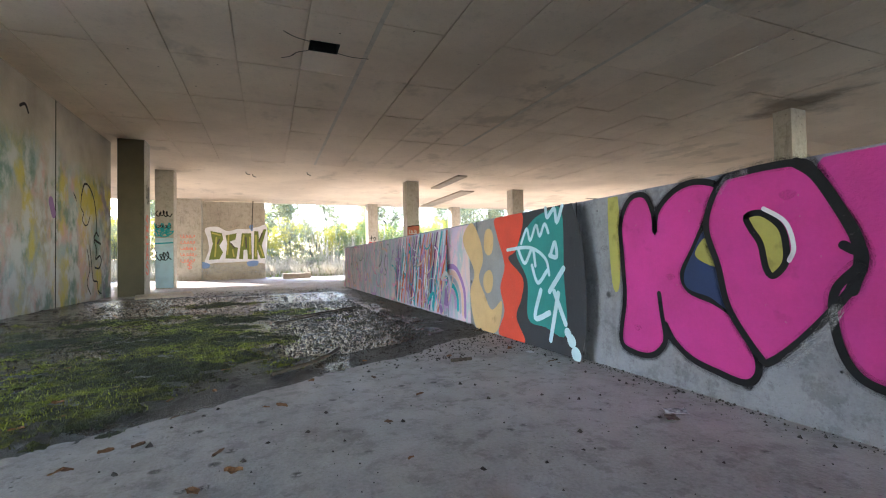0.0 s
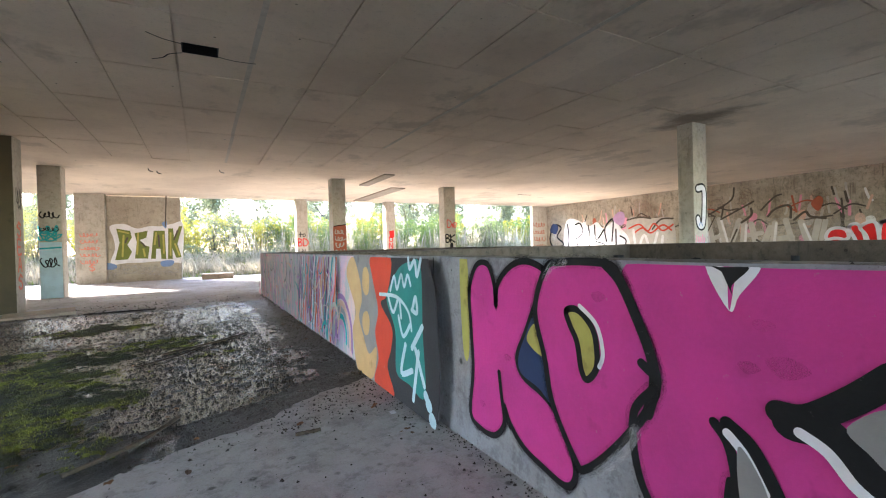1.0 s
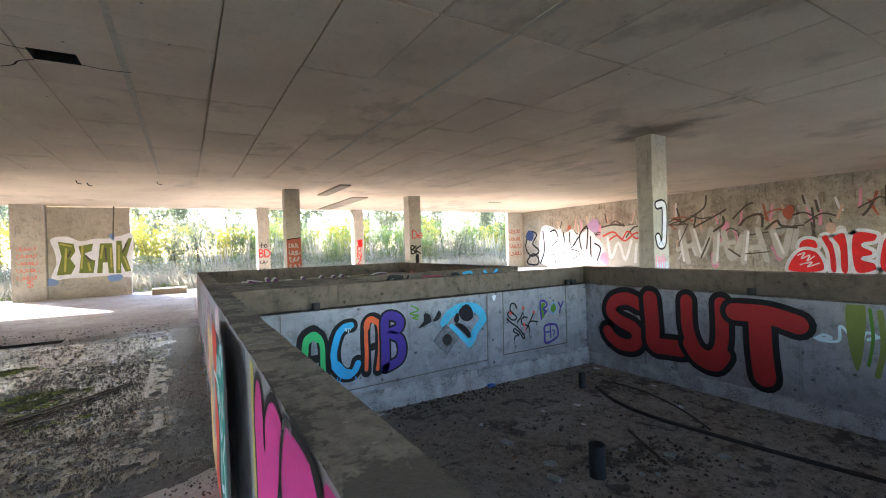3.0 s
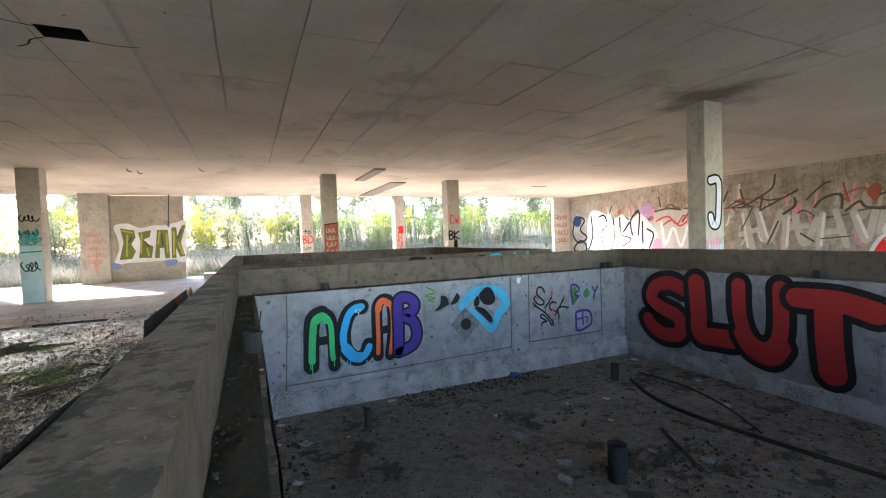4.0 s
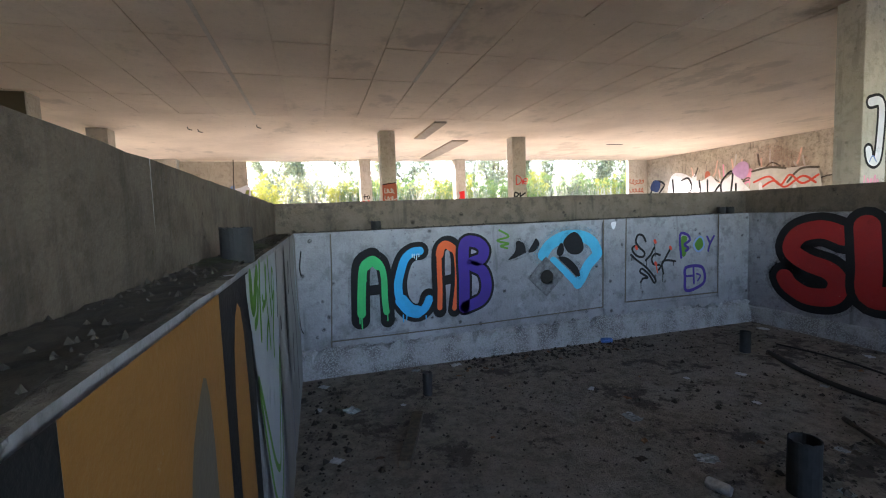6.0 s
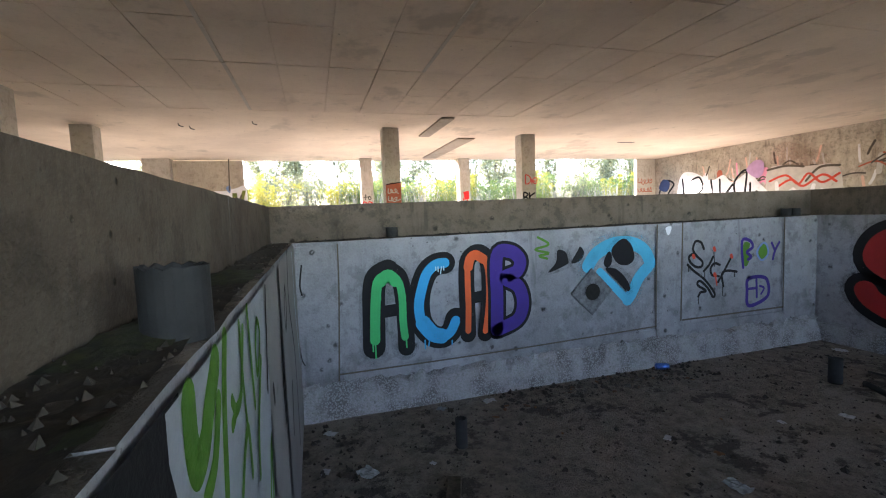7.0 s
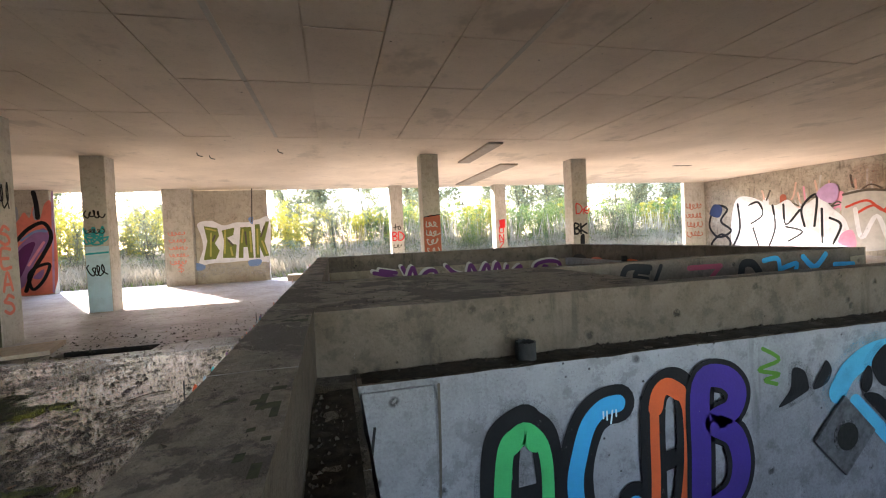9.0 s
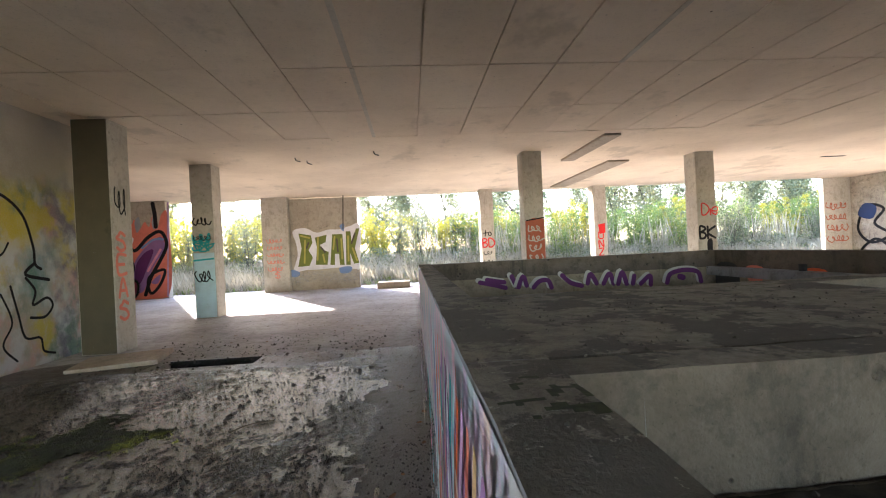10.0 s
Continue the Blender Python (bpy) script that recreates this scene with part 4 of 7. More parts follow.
acab.line("indigo", 0.029, (7.54, 0.58), (7.59, 0.49))
acab.line("indigo", 0.029, (7.65, 0.58), (7.59, 0.49), (7.56, 0.4))
acab.done("letter", pool, "blue letters filled with green")
acab = Spray("y", 5.83, -1, -0.5, 0.845)
acab.loop("indigo", 0.040, (7.22, 0.21), (7.46, 0.2), (7.51, 0.03), (7.41, -0.05), (7.22, -0.08), (7.2, 0.08))
acab.line("indigo", 0.029, (7.33, 0.19), (7.34, 0.00))
acab.line("indigo", 0.028, (7.21, 0.1), (7.32, 0.1))
acab.line("indigo", 0.023, (7.38, 0.12), (7.44, 0.09), (7.4, 0.03))
acab.done("graffiti", pool, "small indigo box sign")
# Dark strokes paint the recess shadow at the raised borders; small marks follow.
acab = Spray("y", 5.83, -1, -0.5, 0.845)
acab.lift = 0.022
acab.line("char2", 0.012, (2.94, 0.83), (2.93, 0.42), (2.89, -0.32))
acab.line("char2", 0.018, (6.01, 0.84), (6, 0.41), (5.99, -0.17))
acab.line("char2", 0.018, (6.32, 0.85), (6.31, 0.38), (6.3, -0.14))
acab.line("char2", 0.018, (7.7, 0.85), (7.7, -0.14))
acab.line("char2", 0.014, (2.9, -0.22), (4.24, -0.21), (5.98, -0.17))
acab.line("char2", 0.018, (6.32, -0.14), (7.7, -0.14))
acab.line("black", 0.012, (2.66, 0.68), (2.64, 0.53), (2.65, 0.45))
acab.line("black", 0.008, (2.61, 0.04), (2.62, -0.06), (2.64, -0.11))
acab.fill("white", (6.11, 0.81), (6.18, 0.82), (6.16, 0.75), (6.13, 0.74))
acab.done("seam", pool, "recess shadow lines painted along the cast panels, small black and white marks")
slut = Spray("x", 8.22, -1, -0.5, 0.845)
slut.line("mist_black", 0.462, (4.74, 0.59), (4.96, 0.66), (5.2, 0.59), (5.28, 0.41), (5.11, 0.28), (4.87, 0.2), (4.78, 0.07), (4.85, -0.08), (5.09, -0.11), (5.28, -0.02), (5.35, 0.07))
slut.line("black", 0.382, (4.74, 0.59), (4.96, 0.66), (5.2, 0.59), (5.28, 0.41), (5.11, 0.28), (4.87, 0.2), (4.78, 0.07), (4.85, -0.08), (5.09, -0.11), (5.28, -0.02), (5.35, 0.07))
slut.line("brick", 0.204, (4.74, 0.59), (4.96, 0.66), (5.2, 0.59), (5.28, 0.41), (5.11, 0.28), (4.87, 0.2), (4.78, 0.07), (4.85, -0.08), (5.09, -0.11), (5.28, -0.02), (5.35, 0.07))
slut.done("letter", pool, "dark red letter with thick black outline")
slut = Spray("x", 8.22, -1, -0.5, 0.845)
slut.lift = 0.008
slut.line("black", 0.406, (4.54, 0.7), (4.51, 0.29), (4.49, 0.00), (4.27, -0.01), (4.06, 0.00))
slut.line("brick", 0.237, (4.54, 0.7), (4.51, 0.29), (4.49, 0.00), (4.27, -0.01), (4.06, 0.00))
slut.done("letter", pool, "dark red letter with thick black outline")
slut = Spray("x", 8.22, -1, -0.5, 0.845)
slut.lift = 0.012
slut.line("black", 0.331, (3.96, 0.72), (3.95, 0.33), (3.85, 0.06), (3.68, -0.04), (3.54, 0.04), (3.48, 0.25), (3.48, 0.72))
slut.line("black", 0.342, (3.93, 0.10), (3.81, -0.07), (3.59, -0.13), (3.47, 0.02))
slut.line("brick", 0.173, (3.96, 0.72), (3.95, 0.33), (3.85, 0.06), (3.68, -0.04), (3.54, 0.04), (3.48, 0.25), (3.48, 0.72))
slut.line("brick", 0.193, (3.93, 0.10), (3.81, -0.07), (3.59, -0.13), (3.47, 0.02))
slut.done("letter", pool, "dark red letter with thick black outline")
slut = Spray("x", 8.22, -1, -0.5, 0.845)
slut.lift = 0.016
slut.line("black", 0.372, (3.31, 0.63), (2.93, 0.63), (2.62, 0.55))
slut.line("black", 0.405, (3.02, 0.57), (3.01, 0.17), (2.98, -0.15))
slut.line("brick", 0.226, (3.31, 0.63), (2.93, 0.63), (2.62, 0.55))
slut.line("brick", 0.256, (3.02, 0.57), (3.01, 0.17), (2.98, -0.15))
slut.done("letter", pool, "dark red letter with thick black outline")
slut = Spray("x", 8.22, -1, -0.5, 0.84)
slut.line("ice", 0.03, (2.46, 0.42), (2.31, 0.44), (2.38, 0.47), (2.44, 0.41), (2.25, 0.42), (2.23, 0.59), (2.14, 0.49))
slut.line("ice", 0.03, (2.11, 0.49), (2.07, 0.34), (2.02, 0.54), (1.93, 0.52), (2.01, 0.47), (1.8, 0.57))
slut.fill("olive", (2.17, 0.84), (2.02, 0.84), (2.04, 0.35), (2.1, 0.12), (2.17, 0.48))
slut.line("moss", 0.03, (1.98, 0.8), (1.96, 0.5), (2.0, 0.2))
slut.line("olive", 0.05, (1.9, 0.78), (1.88, 0.42), (1.93, 0.1))
slut.done("graffiti", pool, "pale scribble over olive sprayed stripes")

silver = Spray("x", X1 - 0.035, -1)
silver.fill("mist_white", (12.7, 2.2), (11.1, 2), (9.72, 2), (8.21, 2), (7.84, 1.4), (8.24, 0.43), (10.2, 0.34), (12.7, 0.4))
silver.fill("mist_pale", (12.2, 1.7), (9.95, 1.9), (8.06, 1.9), (6.96, 2), (4.96, 2.4), (4.97, 1.8), (6.96, 1.7), (8.08, 0.43), (12.3, 0.35))
silver.line("pale", 0.245, (12.5, 2.1), (12.2, 0.51))
silver.line("pale", 0.216, (12.7, 1.1), (12, 1.3))
silver.line("pale", 0.240, (12, 2.1), (11.6, 0.79), (11.1, 2))
silver.line("pale", 0.234, (10.9, 1.9), (11, 0.53))
silver.line("pale", 0.200, (10.9, 1.3), (10.2, 1.4))
silver.line("pale", 0.252, (10.6, 1.8), (10.3, 0.69), (9.86, 1.6))
silver.line("pale", 0.222, (9.68, 1.8), (9.82, 0.55))
silver.line("pale", 0.215, (9.74, 1.1), (9.08, 1.2))
silver.line("pale", 0.214, (9.28, 1.9), (8.97, 0.65))
silver.line("pale", 0.231, (8.75, 1.8), (8.43, 0.8), (8.17, 1.8))
silver.line("pale", 0.182, (7.94, 1.8), (8.07, 1.1))
silver.line("silver", 0.110, (12.6, 2), (12.4, 0.57))
silver.line("silver", 0.106, (11.9, 2.1), (11.6, 0.95))
silver.line("silver", 0.104, (10.8, 1.8), (10.9, 0.58))
silver.line("silver", 0.098, (9.63, 1.8), (9.75, 0.64))
silver.line("silver", 0.092, (8.65, 1.7), (8.39, 0.93))
silver.line("char2", 0.079, (12.6, 2.3), (12, 2.6), (11.4, 3), (11.3, 3.5))
silver.line("char2", 0.078, (11.9, 2.1), (11.1, 2.5), (10.5, 2.8))
silver.line("char2", 0.102, (11, 1.9), (10.6, 2.2), (10.6, 2.5))
silver.line("char2", 0.073, (10.2, 2.4), (9.7, 2.9), (9.43, 3))
silver.line("char2", 0.095, (9.94, 2.1), (9.66, 2.4), (9.14, 2.5), (9.1, 2))
silver.line("char2", 0.092, (8.98, 1.9), (8.6, 2.2), (8.43, 2), (7.94, 1.9))
silver.line("char2", 0.060, (6.12, 2.5), (5.78, 2.7), (5.5, 2.8), (5.27, 2.4), (4.96, 2.2))
silver.line("char2", 0.066, (7.44, 2.6), (7.38, 1.9))
silver.line("char2", 0.078, (11.6, 0.71), (11.2, 1.6))
silver.line("char2", 0.074, (10.4, 1.1), (9.97, 0.79))
silver.line("char2", 0.054, (12.6, 1.4), (12.2, 2.2))
silver.line("char2", 0.047, (9.74, 0.89), (8.87, 0.98))
silver.line("char2", 0.067, (7.66, 2.8), (7.73, 3.1))
silver.fill("mist_rust", (8.59, 2.5), (8.22, 3.1), (7.84, 2.8), (7.97, 2.1), (8.48, 2.1))
silver.fill("rust", (8.4, 2.5), (8.15, 2.8), (8, 2.6), (8.16, 2.2))
silver.fill("mist_rust", (12.6, 2.7), (12.2, 3.1), (11.7, 3.1), (12, 2.6))
silver.fill("mist_rust", (11.2, 2.9), (10.9, 3.3), (10.5, 3.1), (10.7, 2.6))
silver.fill("mist_rust", (17, 2.7), (16.6, 3.5), (15.7, 3.3), (14.6, 2.6), (15.3, 2.3))
silver.fill("pale", (17.1, 2.4), (15.5, 2.4), (14.3, 2.2), (14.3, 0.37), (15.4, 0.29), (16.8, 0.32))
silver.line("char2", 0.095, (17.1, 2.4), (16.3, 2.5), (15.6, 2.4))
silver.line("char2", 0.091, (15.5, 1.8), (15, 2.3), (14.3, 2.3))
silver.line("red", 0.092, (17, 1.9), (16.3, 2.1), (15.8, 1.7), (15.4, 2.1), (14.9, 1.7), (14.3, 2))
silver.line("red", 0.093, (16.7, 1.6), (16.1, 1.9), (15.6, 1.6), (14.9, 2), (14.4, 1.7))
silver.line("silver", 0.157, (16.7, 1.8), (16.5, 0.68), (16, 1.5), (15.6, 0.59), (15.2, 1.6))
silver.line("silver", 0.151, (14.9, 1.4), (15, 0.48))
silver.fill("silver", (21.9, 2.6), (21.1, 2.7), (20, 2.2), (19.3, 2.4), (18.8, 2), (18, 2.4), (17.5, 1.9), (17, 1.3), (17.1, 0.38), (19.4, 0.21), (21.9, 0.23), (22.2, 1.2))
silver.line("black", 0.113, (21.8, 2.4), (21.7, 1.2), (22.1, 0.3))
silver.line("black", 0.109, (21.2, 2.3), (20.7, 2.4), (20.5, 1.8), (21.1, 1.4))
silver.line("black", 0.110, (21, 1.2), (20.7, 0.25))
silver.line("black", 0.107, (20, 2.2), (19.9, 1.2), (20.2, 0.33))
silver.line("black", 0.105, (19.5, 2.2), (19.4, 1.3), (18.8, 1.9))
silver.line("black", 0.103, (19.4, 1.2), (18.7, 0.97), (19.3, 0.56))
silver.line("black", 0.101, (18.6, 1.2), (18.7, 2), (18.1, 2.5), (18.2, 1.2))
silver.line("black", 0.101, (17.9, 1.9), (17.9, 0.5))
silver.line("black", 0.098, (17.6, 1.5), (17.2, 1.2), (17.5, 0.44))
silver.fill("lilac", (18.1, 2.5), (17.7, 2.9), (17.3, 2.8), (17.3, 2.3), (17.6, 2.1))
silver.fill("rose", (17.2, 0.84), (16.8, 0.97), (16.7, 0.32), (17.3, 0.31))
silver.loop("black", 0.116, (23.5, 1.6), (23.1, 2.4), (22.4, 2.2), (22.8, 1.6), (22.2, 1.1), (22.9, 0.76), (23.4, 1.1))
silver.fill("navy", (23.5, 2), (23.2, 2.5), (22.7, 2.3), (22.9, 1.8))
silver.loop("black", 0.115, (23.4, 0.44), (22.8, 0.91), (22.3, 0.61), (22.4, 0.22), (23.2, 0.21))
silver.bubble("scarlet", "white", 0.12, (7.92, 1.1), (7.84, 1.4), (7.59, 1.5), (7.32, 1.4), (7.26, 1.1), (7.6, 1))
silver.bubble("scarlet", "white", 0.12, (8.25, 0.2), (8.08, 0.84), (7.69, 1.1), (7.24, 0.91), (7.13, 0.23))
silver.bubble("scarlet", "white", 0.12, (7.23, 1.5), (6.97, 1.6), (6.77, 1.1), (6.72, 0.25), (6.96, 0.24), (7.03, 0.95))
silver.bubble("scarlet", "white", 0.12, (6.91, 1.5), (6.46, 1.6), (6.4, 0.26), (6.67, 0.25), (6.72, 1.1))
silver.bubble("scarlet", "white", 0.12, (6.33, 1.6), (5.67, 1.6), (5.69, 1.3), (6.03, 1.2), (5.76, 1), (5.78, 0.8), (6.04, 0.72), (5.7, 0.58), (5.71, 0.28), (6.29, 0.26))
silver.bubble("scarlet", "white", 0.12, (5.59, 0.28), (5.59, 1.2), (5.37, 1.6), (4.97, 1.7), (4.67, 1.6), (4.69, 0.31))
silver.line("white", 0.044, (7.92, 0.84), (7.7, 0.93), (7.81, 0.71), (7.55, 0.84), (7.63, 0.62), (7.41, 0.8))
silver.line("white", 0.045, (7.85, 0.48), (7.48, 0.58), (7.63, 0.4), (7.27, 0.54))
silver.line("white", 0.078, (5.38, 1.4), (5.15, 1.5), (4.98, 1.4))
silver.done("graffiti", wall_right, "silver, red and black lettering, partly faded")

channel = Spray("y", 7.42, -1)
channel.line("black", 0.060, (5.02, 0.96), (5.08, 1.1), (5.32, 1.09))
channel.line("black", 0.050, (5.16, 0.97), (5.18, 1.06), (5.3, 1.05))
channel.line("black", 0.040, (5.29, 0.99), (5.18, 1.01))
channel.line("black", 0.040, (5.37, 0.95), (5.44, 1.1))
channel.line("wine", 0.050, (5.75, 1.06), (6.11, 1.06))
channel.line("wine", 0.045, (6.11, 1.06), (6, 0.96))
channel.line("black", 0.080, (6.35, 0.97), (6.38, 1.06), (6.49, 1.06), (6.57, 0.97))
channel.line("blue", 0.050, (6.63, 1.08), (6.8, 1.09), (6.83, 0.97))
channel.line("blue", 0.050, (6.86, 0.99), (7.04, 1.03), (7.03, 0.96))
channel.line("blue", 0.060, (7.13, 1.09), (7.28, 0.98), (7.43, 1.1))
channel.line("blue", 0.050, (7.55, 0.99), (7.81, 0.98))
channel.done("graffiti", pool, "black, wine and blue tags on grey concrete")

joint_line = Spray("x", 2.22, -1)
joint_line.lift = 0.05
for y in JOINTS[1:-1]:
    joint_line.line("black", 0.022 if 6 < y < 6.3 else 0.011, (y, 0.01), (y + 0.006, 0.4), (y - 0.004, 0.8), (y, 1.14))
joint_line.done("joint", pool, "dark open joints between wall panels")

# weathered layers under and round the lettering of the long wall
smears = Spray("x", X1, -1)
r_sm = random.Random(21)
for _ in range(120):
    u, v = r_sm.uniform(4.5, 21), r_sm.uniform(0.4, 2.7)
    tone = r_sm.choice(("pale", "pale", "char2", "rust", "rose", "silver", "char2", "peach"))
    lean = r_sm.uniform(-0.25, 0.25)
    w = r_sm.choice((0.06, 0.1, 0.18, 0.3)) if v < 2 else 0.08
    smears.line(tone, w, (u, v), (u + lean * 0.5, v + r_sm.uniform(0.1, 0.3)), (u + lean, v + r_sm.uniform(0.35, 0.7)))
for _ in range(26):
    u, v = r_sm.uniform(6, 21), r_sm.uniform(1.6, 2.6)
    smears.line(r_sm.choice(("char2", "rust", "char2")), 0.06, (u, v), (u + 0.4, v + r_sm.uniform(-0.2, 0.3)), (u + 0.9, v + r_sm.uniform(-0.3, 0.2)))
smears.lift = 0.004
smears.done("old_paint", wall_right, "pale, rust and dark smears of old paint")
# smaller writing on columns and walls
tags = Spray("y", 16.2, -1)
tags.scrawl("black", -3.150, -2.75, 2.25, 0.22, 0.03, 1, 8)
tags.block("ice", -3.185, -2.695, 0.02, 1.6)
for k in range(5):
    tags.scrawl("turquoise", -3.150, -2.72, 1.6 + 0.07 * k, 0.2, 0.035, 70 + k, 5)
tags.scrawl("black", -3.150, -2.75, 1.9, 0.14, 0.02, 5, 8)
tags.line("turquoise", 0.04, (-3.180, 1.42), (-2.72, 1.45))
tags.scrawl("black", -3.160, -2.76, 0.85, 0.35, 0.03, 3, 7)
tags.done("graffiti", col_2, "black and turquoise tags")
tags = Spray("x", -2.64, 1)
tags.text("coral", "SEAS", 12.55, 1.65, 0.3, 0.055, down=True)
tags.scrawl("black", 12.55, 12.85, 2.2, 0.5, 0.03, 8, 6)
tags.done("graffiti", col_1, "red letters one below the other and a black tag")
tags = Spray("y", 22.95, -1)
for i in range(5):
    tags.scrawl("coral", -3.55, -2.95, 1.95 - 0.28 * i, 0.16, 0.025, 20 + i, 9)
tags.text("coral", "$", -3.3, 0.55, 0.25, 0.03)
tags.done("graffiti", col_p, "red handwriting in five lines")
tags = Spray("y", 15.95, -1)
tags.shape("rust", (4.99, 2.0), (5.2, 2.08), (5.47, 2.05), (5.47, 0.6), (4.99, 0.55))
for i in range(5):
    tags.scrawl("pale", 5.08, 5.42, 0.75 + 0.24 * i, 0.2, 0.03, 30 + i, 5)
tags.line("black", 0.03, (5.02, 2.02), (5.46, 2.08))
tags.done("graffiti", col_5, "red patch with pale scribbles")
tags = Spray("y", 16.72, -1)
tags.text("scarlet", "Die", 10.18, 2.0, 0.3, 0.035, 0.5)
tags.text("black", "BK", 10.1, 1.35, 0.32, 0.06, 0.7)
tags.fill("black", (10.3, 1.25), (10.45, 1.3), (10.42, 0.75), (10.32, 0.75))
tags.done("graffiti", col_6, "red and black tags")
tags = Spray("y", 23.0, -1)
tags.line("black", 0.035, (5.1, 1.95), (5.3, 1.97))
tags.line("black", 0.035, (5.19, 2.08), (5.17, 1.84))
tags.loop("black", 0.035, (5.36, 2.0), (5.42, 1.9), (5.34, 1.84), (5.3, 1.92))
tags.text("scarlet", "BD", 5.06, 1.38, 0.34, 0.05, 0.72)
tags.scrawl("black", 5.08, 5.45, 1.05, 0.16, 0.025, 43, 5)
tags.scrawl("black", 5.1, 5.4, 0.72, 0.16, 0.025, 44, 4)
tags.done("graffiti", col_f1, "red and black tags")
tags = Spray("y", 23.2, -1)
tags.shape("scarlet", (10.05, 2.1), (10.35, 2.15), (10.35, 1.75), (10.1, 1.7))
tags.text("scarlet", "UNZI", 10.06, 1.5, 0.28, 0.05, down=True)
tags.done("graffiti", col_f2, "red letters one below the other")
tags = Spray("y", 23.82, -1)
for i in range(4):
    tags.scrawl("rust", 21.1, 22.1, 0.8 + 0.5 * i, 0.35, 0.045, 50 + i, 8)
tags.done("graffiti", col_r, "reddish tags in four rows")
tags = Spray("y", 5.78, -1)
tags.block("ice", 10.25, 10.63, 0.1, 1.15)
J = ((10.34, 2.32), (10.56, 2.3), (10.55, 1.75), (10.5, 1.52), (10.38, 1.52), (10.33, 1.66))
tags.line("black", 0.2, *J)
tags.line("white", 0.12, *J)
tags.line("sky", 0.02, (10.36, 1.5), (10.42, 1.58), (10.5, 1.5))
tags.scrawl("rose", 10.27, 10.6, 0.9, 0.45, 0.022, 61, 9)
tags.done("graffiti", col_j, "white letter with black outline on pale blue")

# Front face's shade put into one dark brown block, floor to ceiling.
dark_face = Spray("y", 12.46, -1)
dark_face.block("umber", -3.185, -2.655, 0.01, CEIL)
dark_face.done("grime", col_1, "dark brown shade painted over the whole face")

# green lettered mural at the far side
green = Spray("y", 23.2, -1)
green.fill("white", (-2.62, 2.4), (-2.12, 2.5), (-1.68, 2.3), (-1.23, 2.4), (-0.776, 2.4), (-0.364, 2.5), (0.0695, 2.5), (-0.00931, 0.89), (-0.221, 0.76), (-0.853, 0.84), (-1.53, 0.81), (-2.09, 0.81), (-2.63, 0.79), (-2.47, 1.4), (-2.51, 1.9))
green.shape("olive", (-2.4, 2.3), (-1.91, 2.2), (-1.86, 1.9), (-2.03, 1.6), (-1.87, 1.3), (-2.02, 0.97), (-2.47, 0.95), (-2.3, 1.7))
green.shape("olive", (-1.76, 2.1), (-1.28, 2.2), (-1.34, 1.9), (-1.57, 1.8), (-1.49, 1.6), (-1.23, 1.5), (-1.3, 0.98), (-1.77, 1), (-1.69, 1.7))
green.shape("olive", (-1.19, 0.97), (-1.06, 2.2), (-0.649, 2.2), (-0.621, 0.94), (-0.802, 0.95), (-0.826, 1.4), (-0.984, 1.4), (-1.01, 0.96))
green.shape("olive", (-0.553, 0.94), (-0.51, 2.3), (-0.329, 2.3), (-0.299, 1.9), (-0.0942, 2.4), (0.04, 2.4), (-0.178, 1.6), (-0.0253, 1), (-0.233, 0.97), (-0.373, 1.4), (-0.372, 0.93))
green.line("yellow", 0.068, (-2.32, 2.2), (-1.98, 2.1))
green.line("yellow", 0.068, (-2.15, 2), (-2.21, 1.1))
green.line("yellow", 0.069, (-1.63, 2.1), (-1.69, 1.2))
green.line("yellow", 0.069, (-1.46, 1.4), (-1.41, 1.1))
green.line("yellow", 0.069, (-1.04, 1.6), (-0.973, 2.1))
green.line("yellow", 0.069, (-0.707, 2), (-0.701, 1.2))
green.line("yellow", 0.069, (-0.43, 2.1), (-0.454, 1.1))
green.line("yellow", 0.069, (-0.271, 1.6), (-0.112, 1.1))
green.line("char2", 0.068, (-2.02, 1.9), (-2.1, 1.7))
green.line("char2", 0.069, (-1.53, 1.7), (-1.38, 1.5))
green.line("char2", 0.069, (-0.888, 2), (-0.865, 1.5))
green.line("char2", 0.069, (-0.305, 1.8), (-0.152, 2.2))
green.fill("sky", (-2.78, 0.85), (-2.43, 0.74), (-2.49, 0.56), (-2.8, 0.58))
green.fill("sky", (-0.807, 0.84), (-0.352, 0.86), (-0.409, 0.63), (-0.773, 0.61))
green.fill("sky", (-0.749, 2.5), (-0.675, 2.6), (-0.564, 2.6), (-0.6, 2.3))
green.fill("mist_white", (-2.75, 0.57), (-1.76, 0.75), (-0.864, 0.61), (-0.0411, 0.7), (-0.0363, 0.34), (-0.882, 0.24), (-1.78, 0.34), (-2.72, 0.3))
green.line("mist_rust", 0.137, (-1.54, 2.5), (-1.22, 2.6))
green.line("char2", 0.046, (-0.551, 3.8), (-0.616, 2.4))
green.done("graffiti", wall_mural, "olive letters on white with blue clouds")

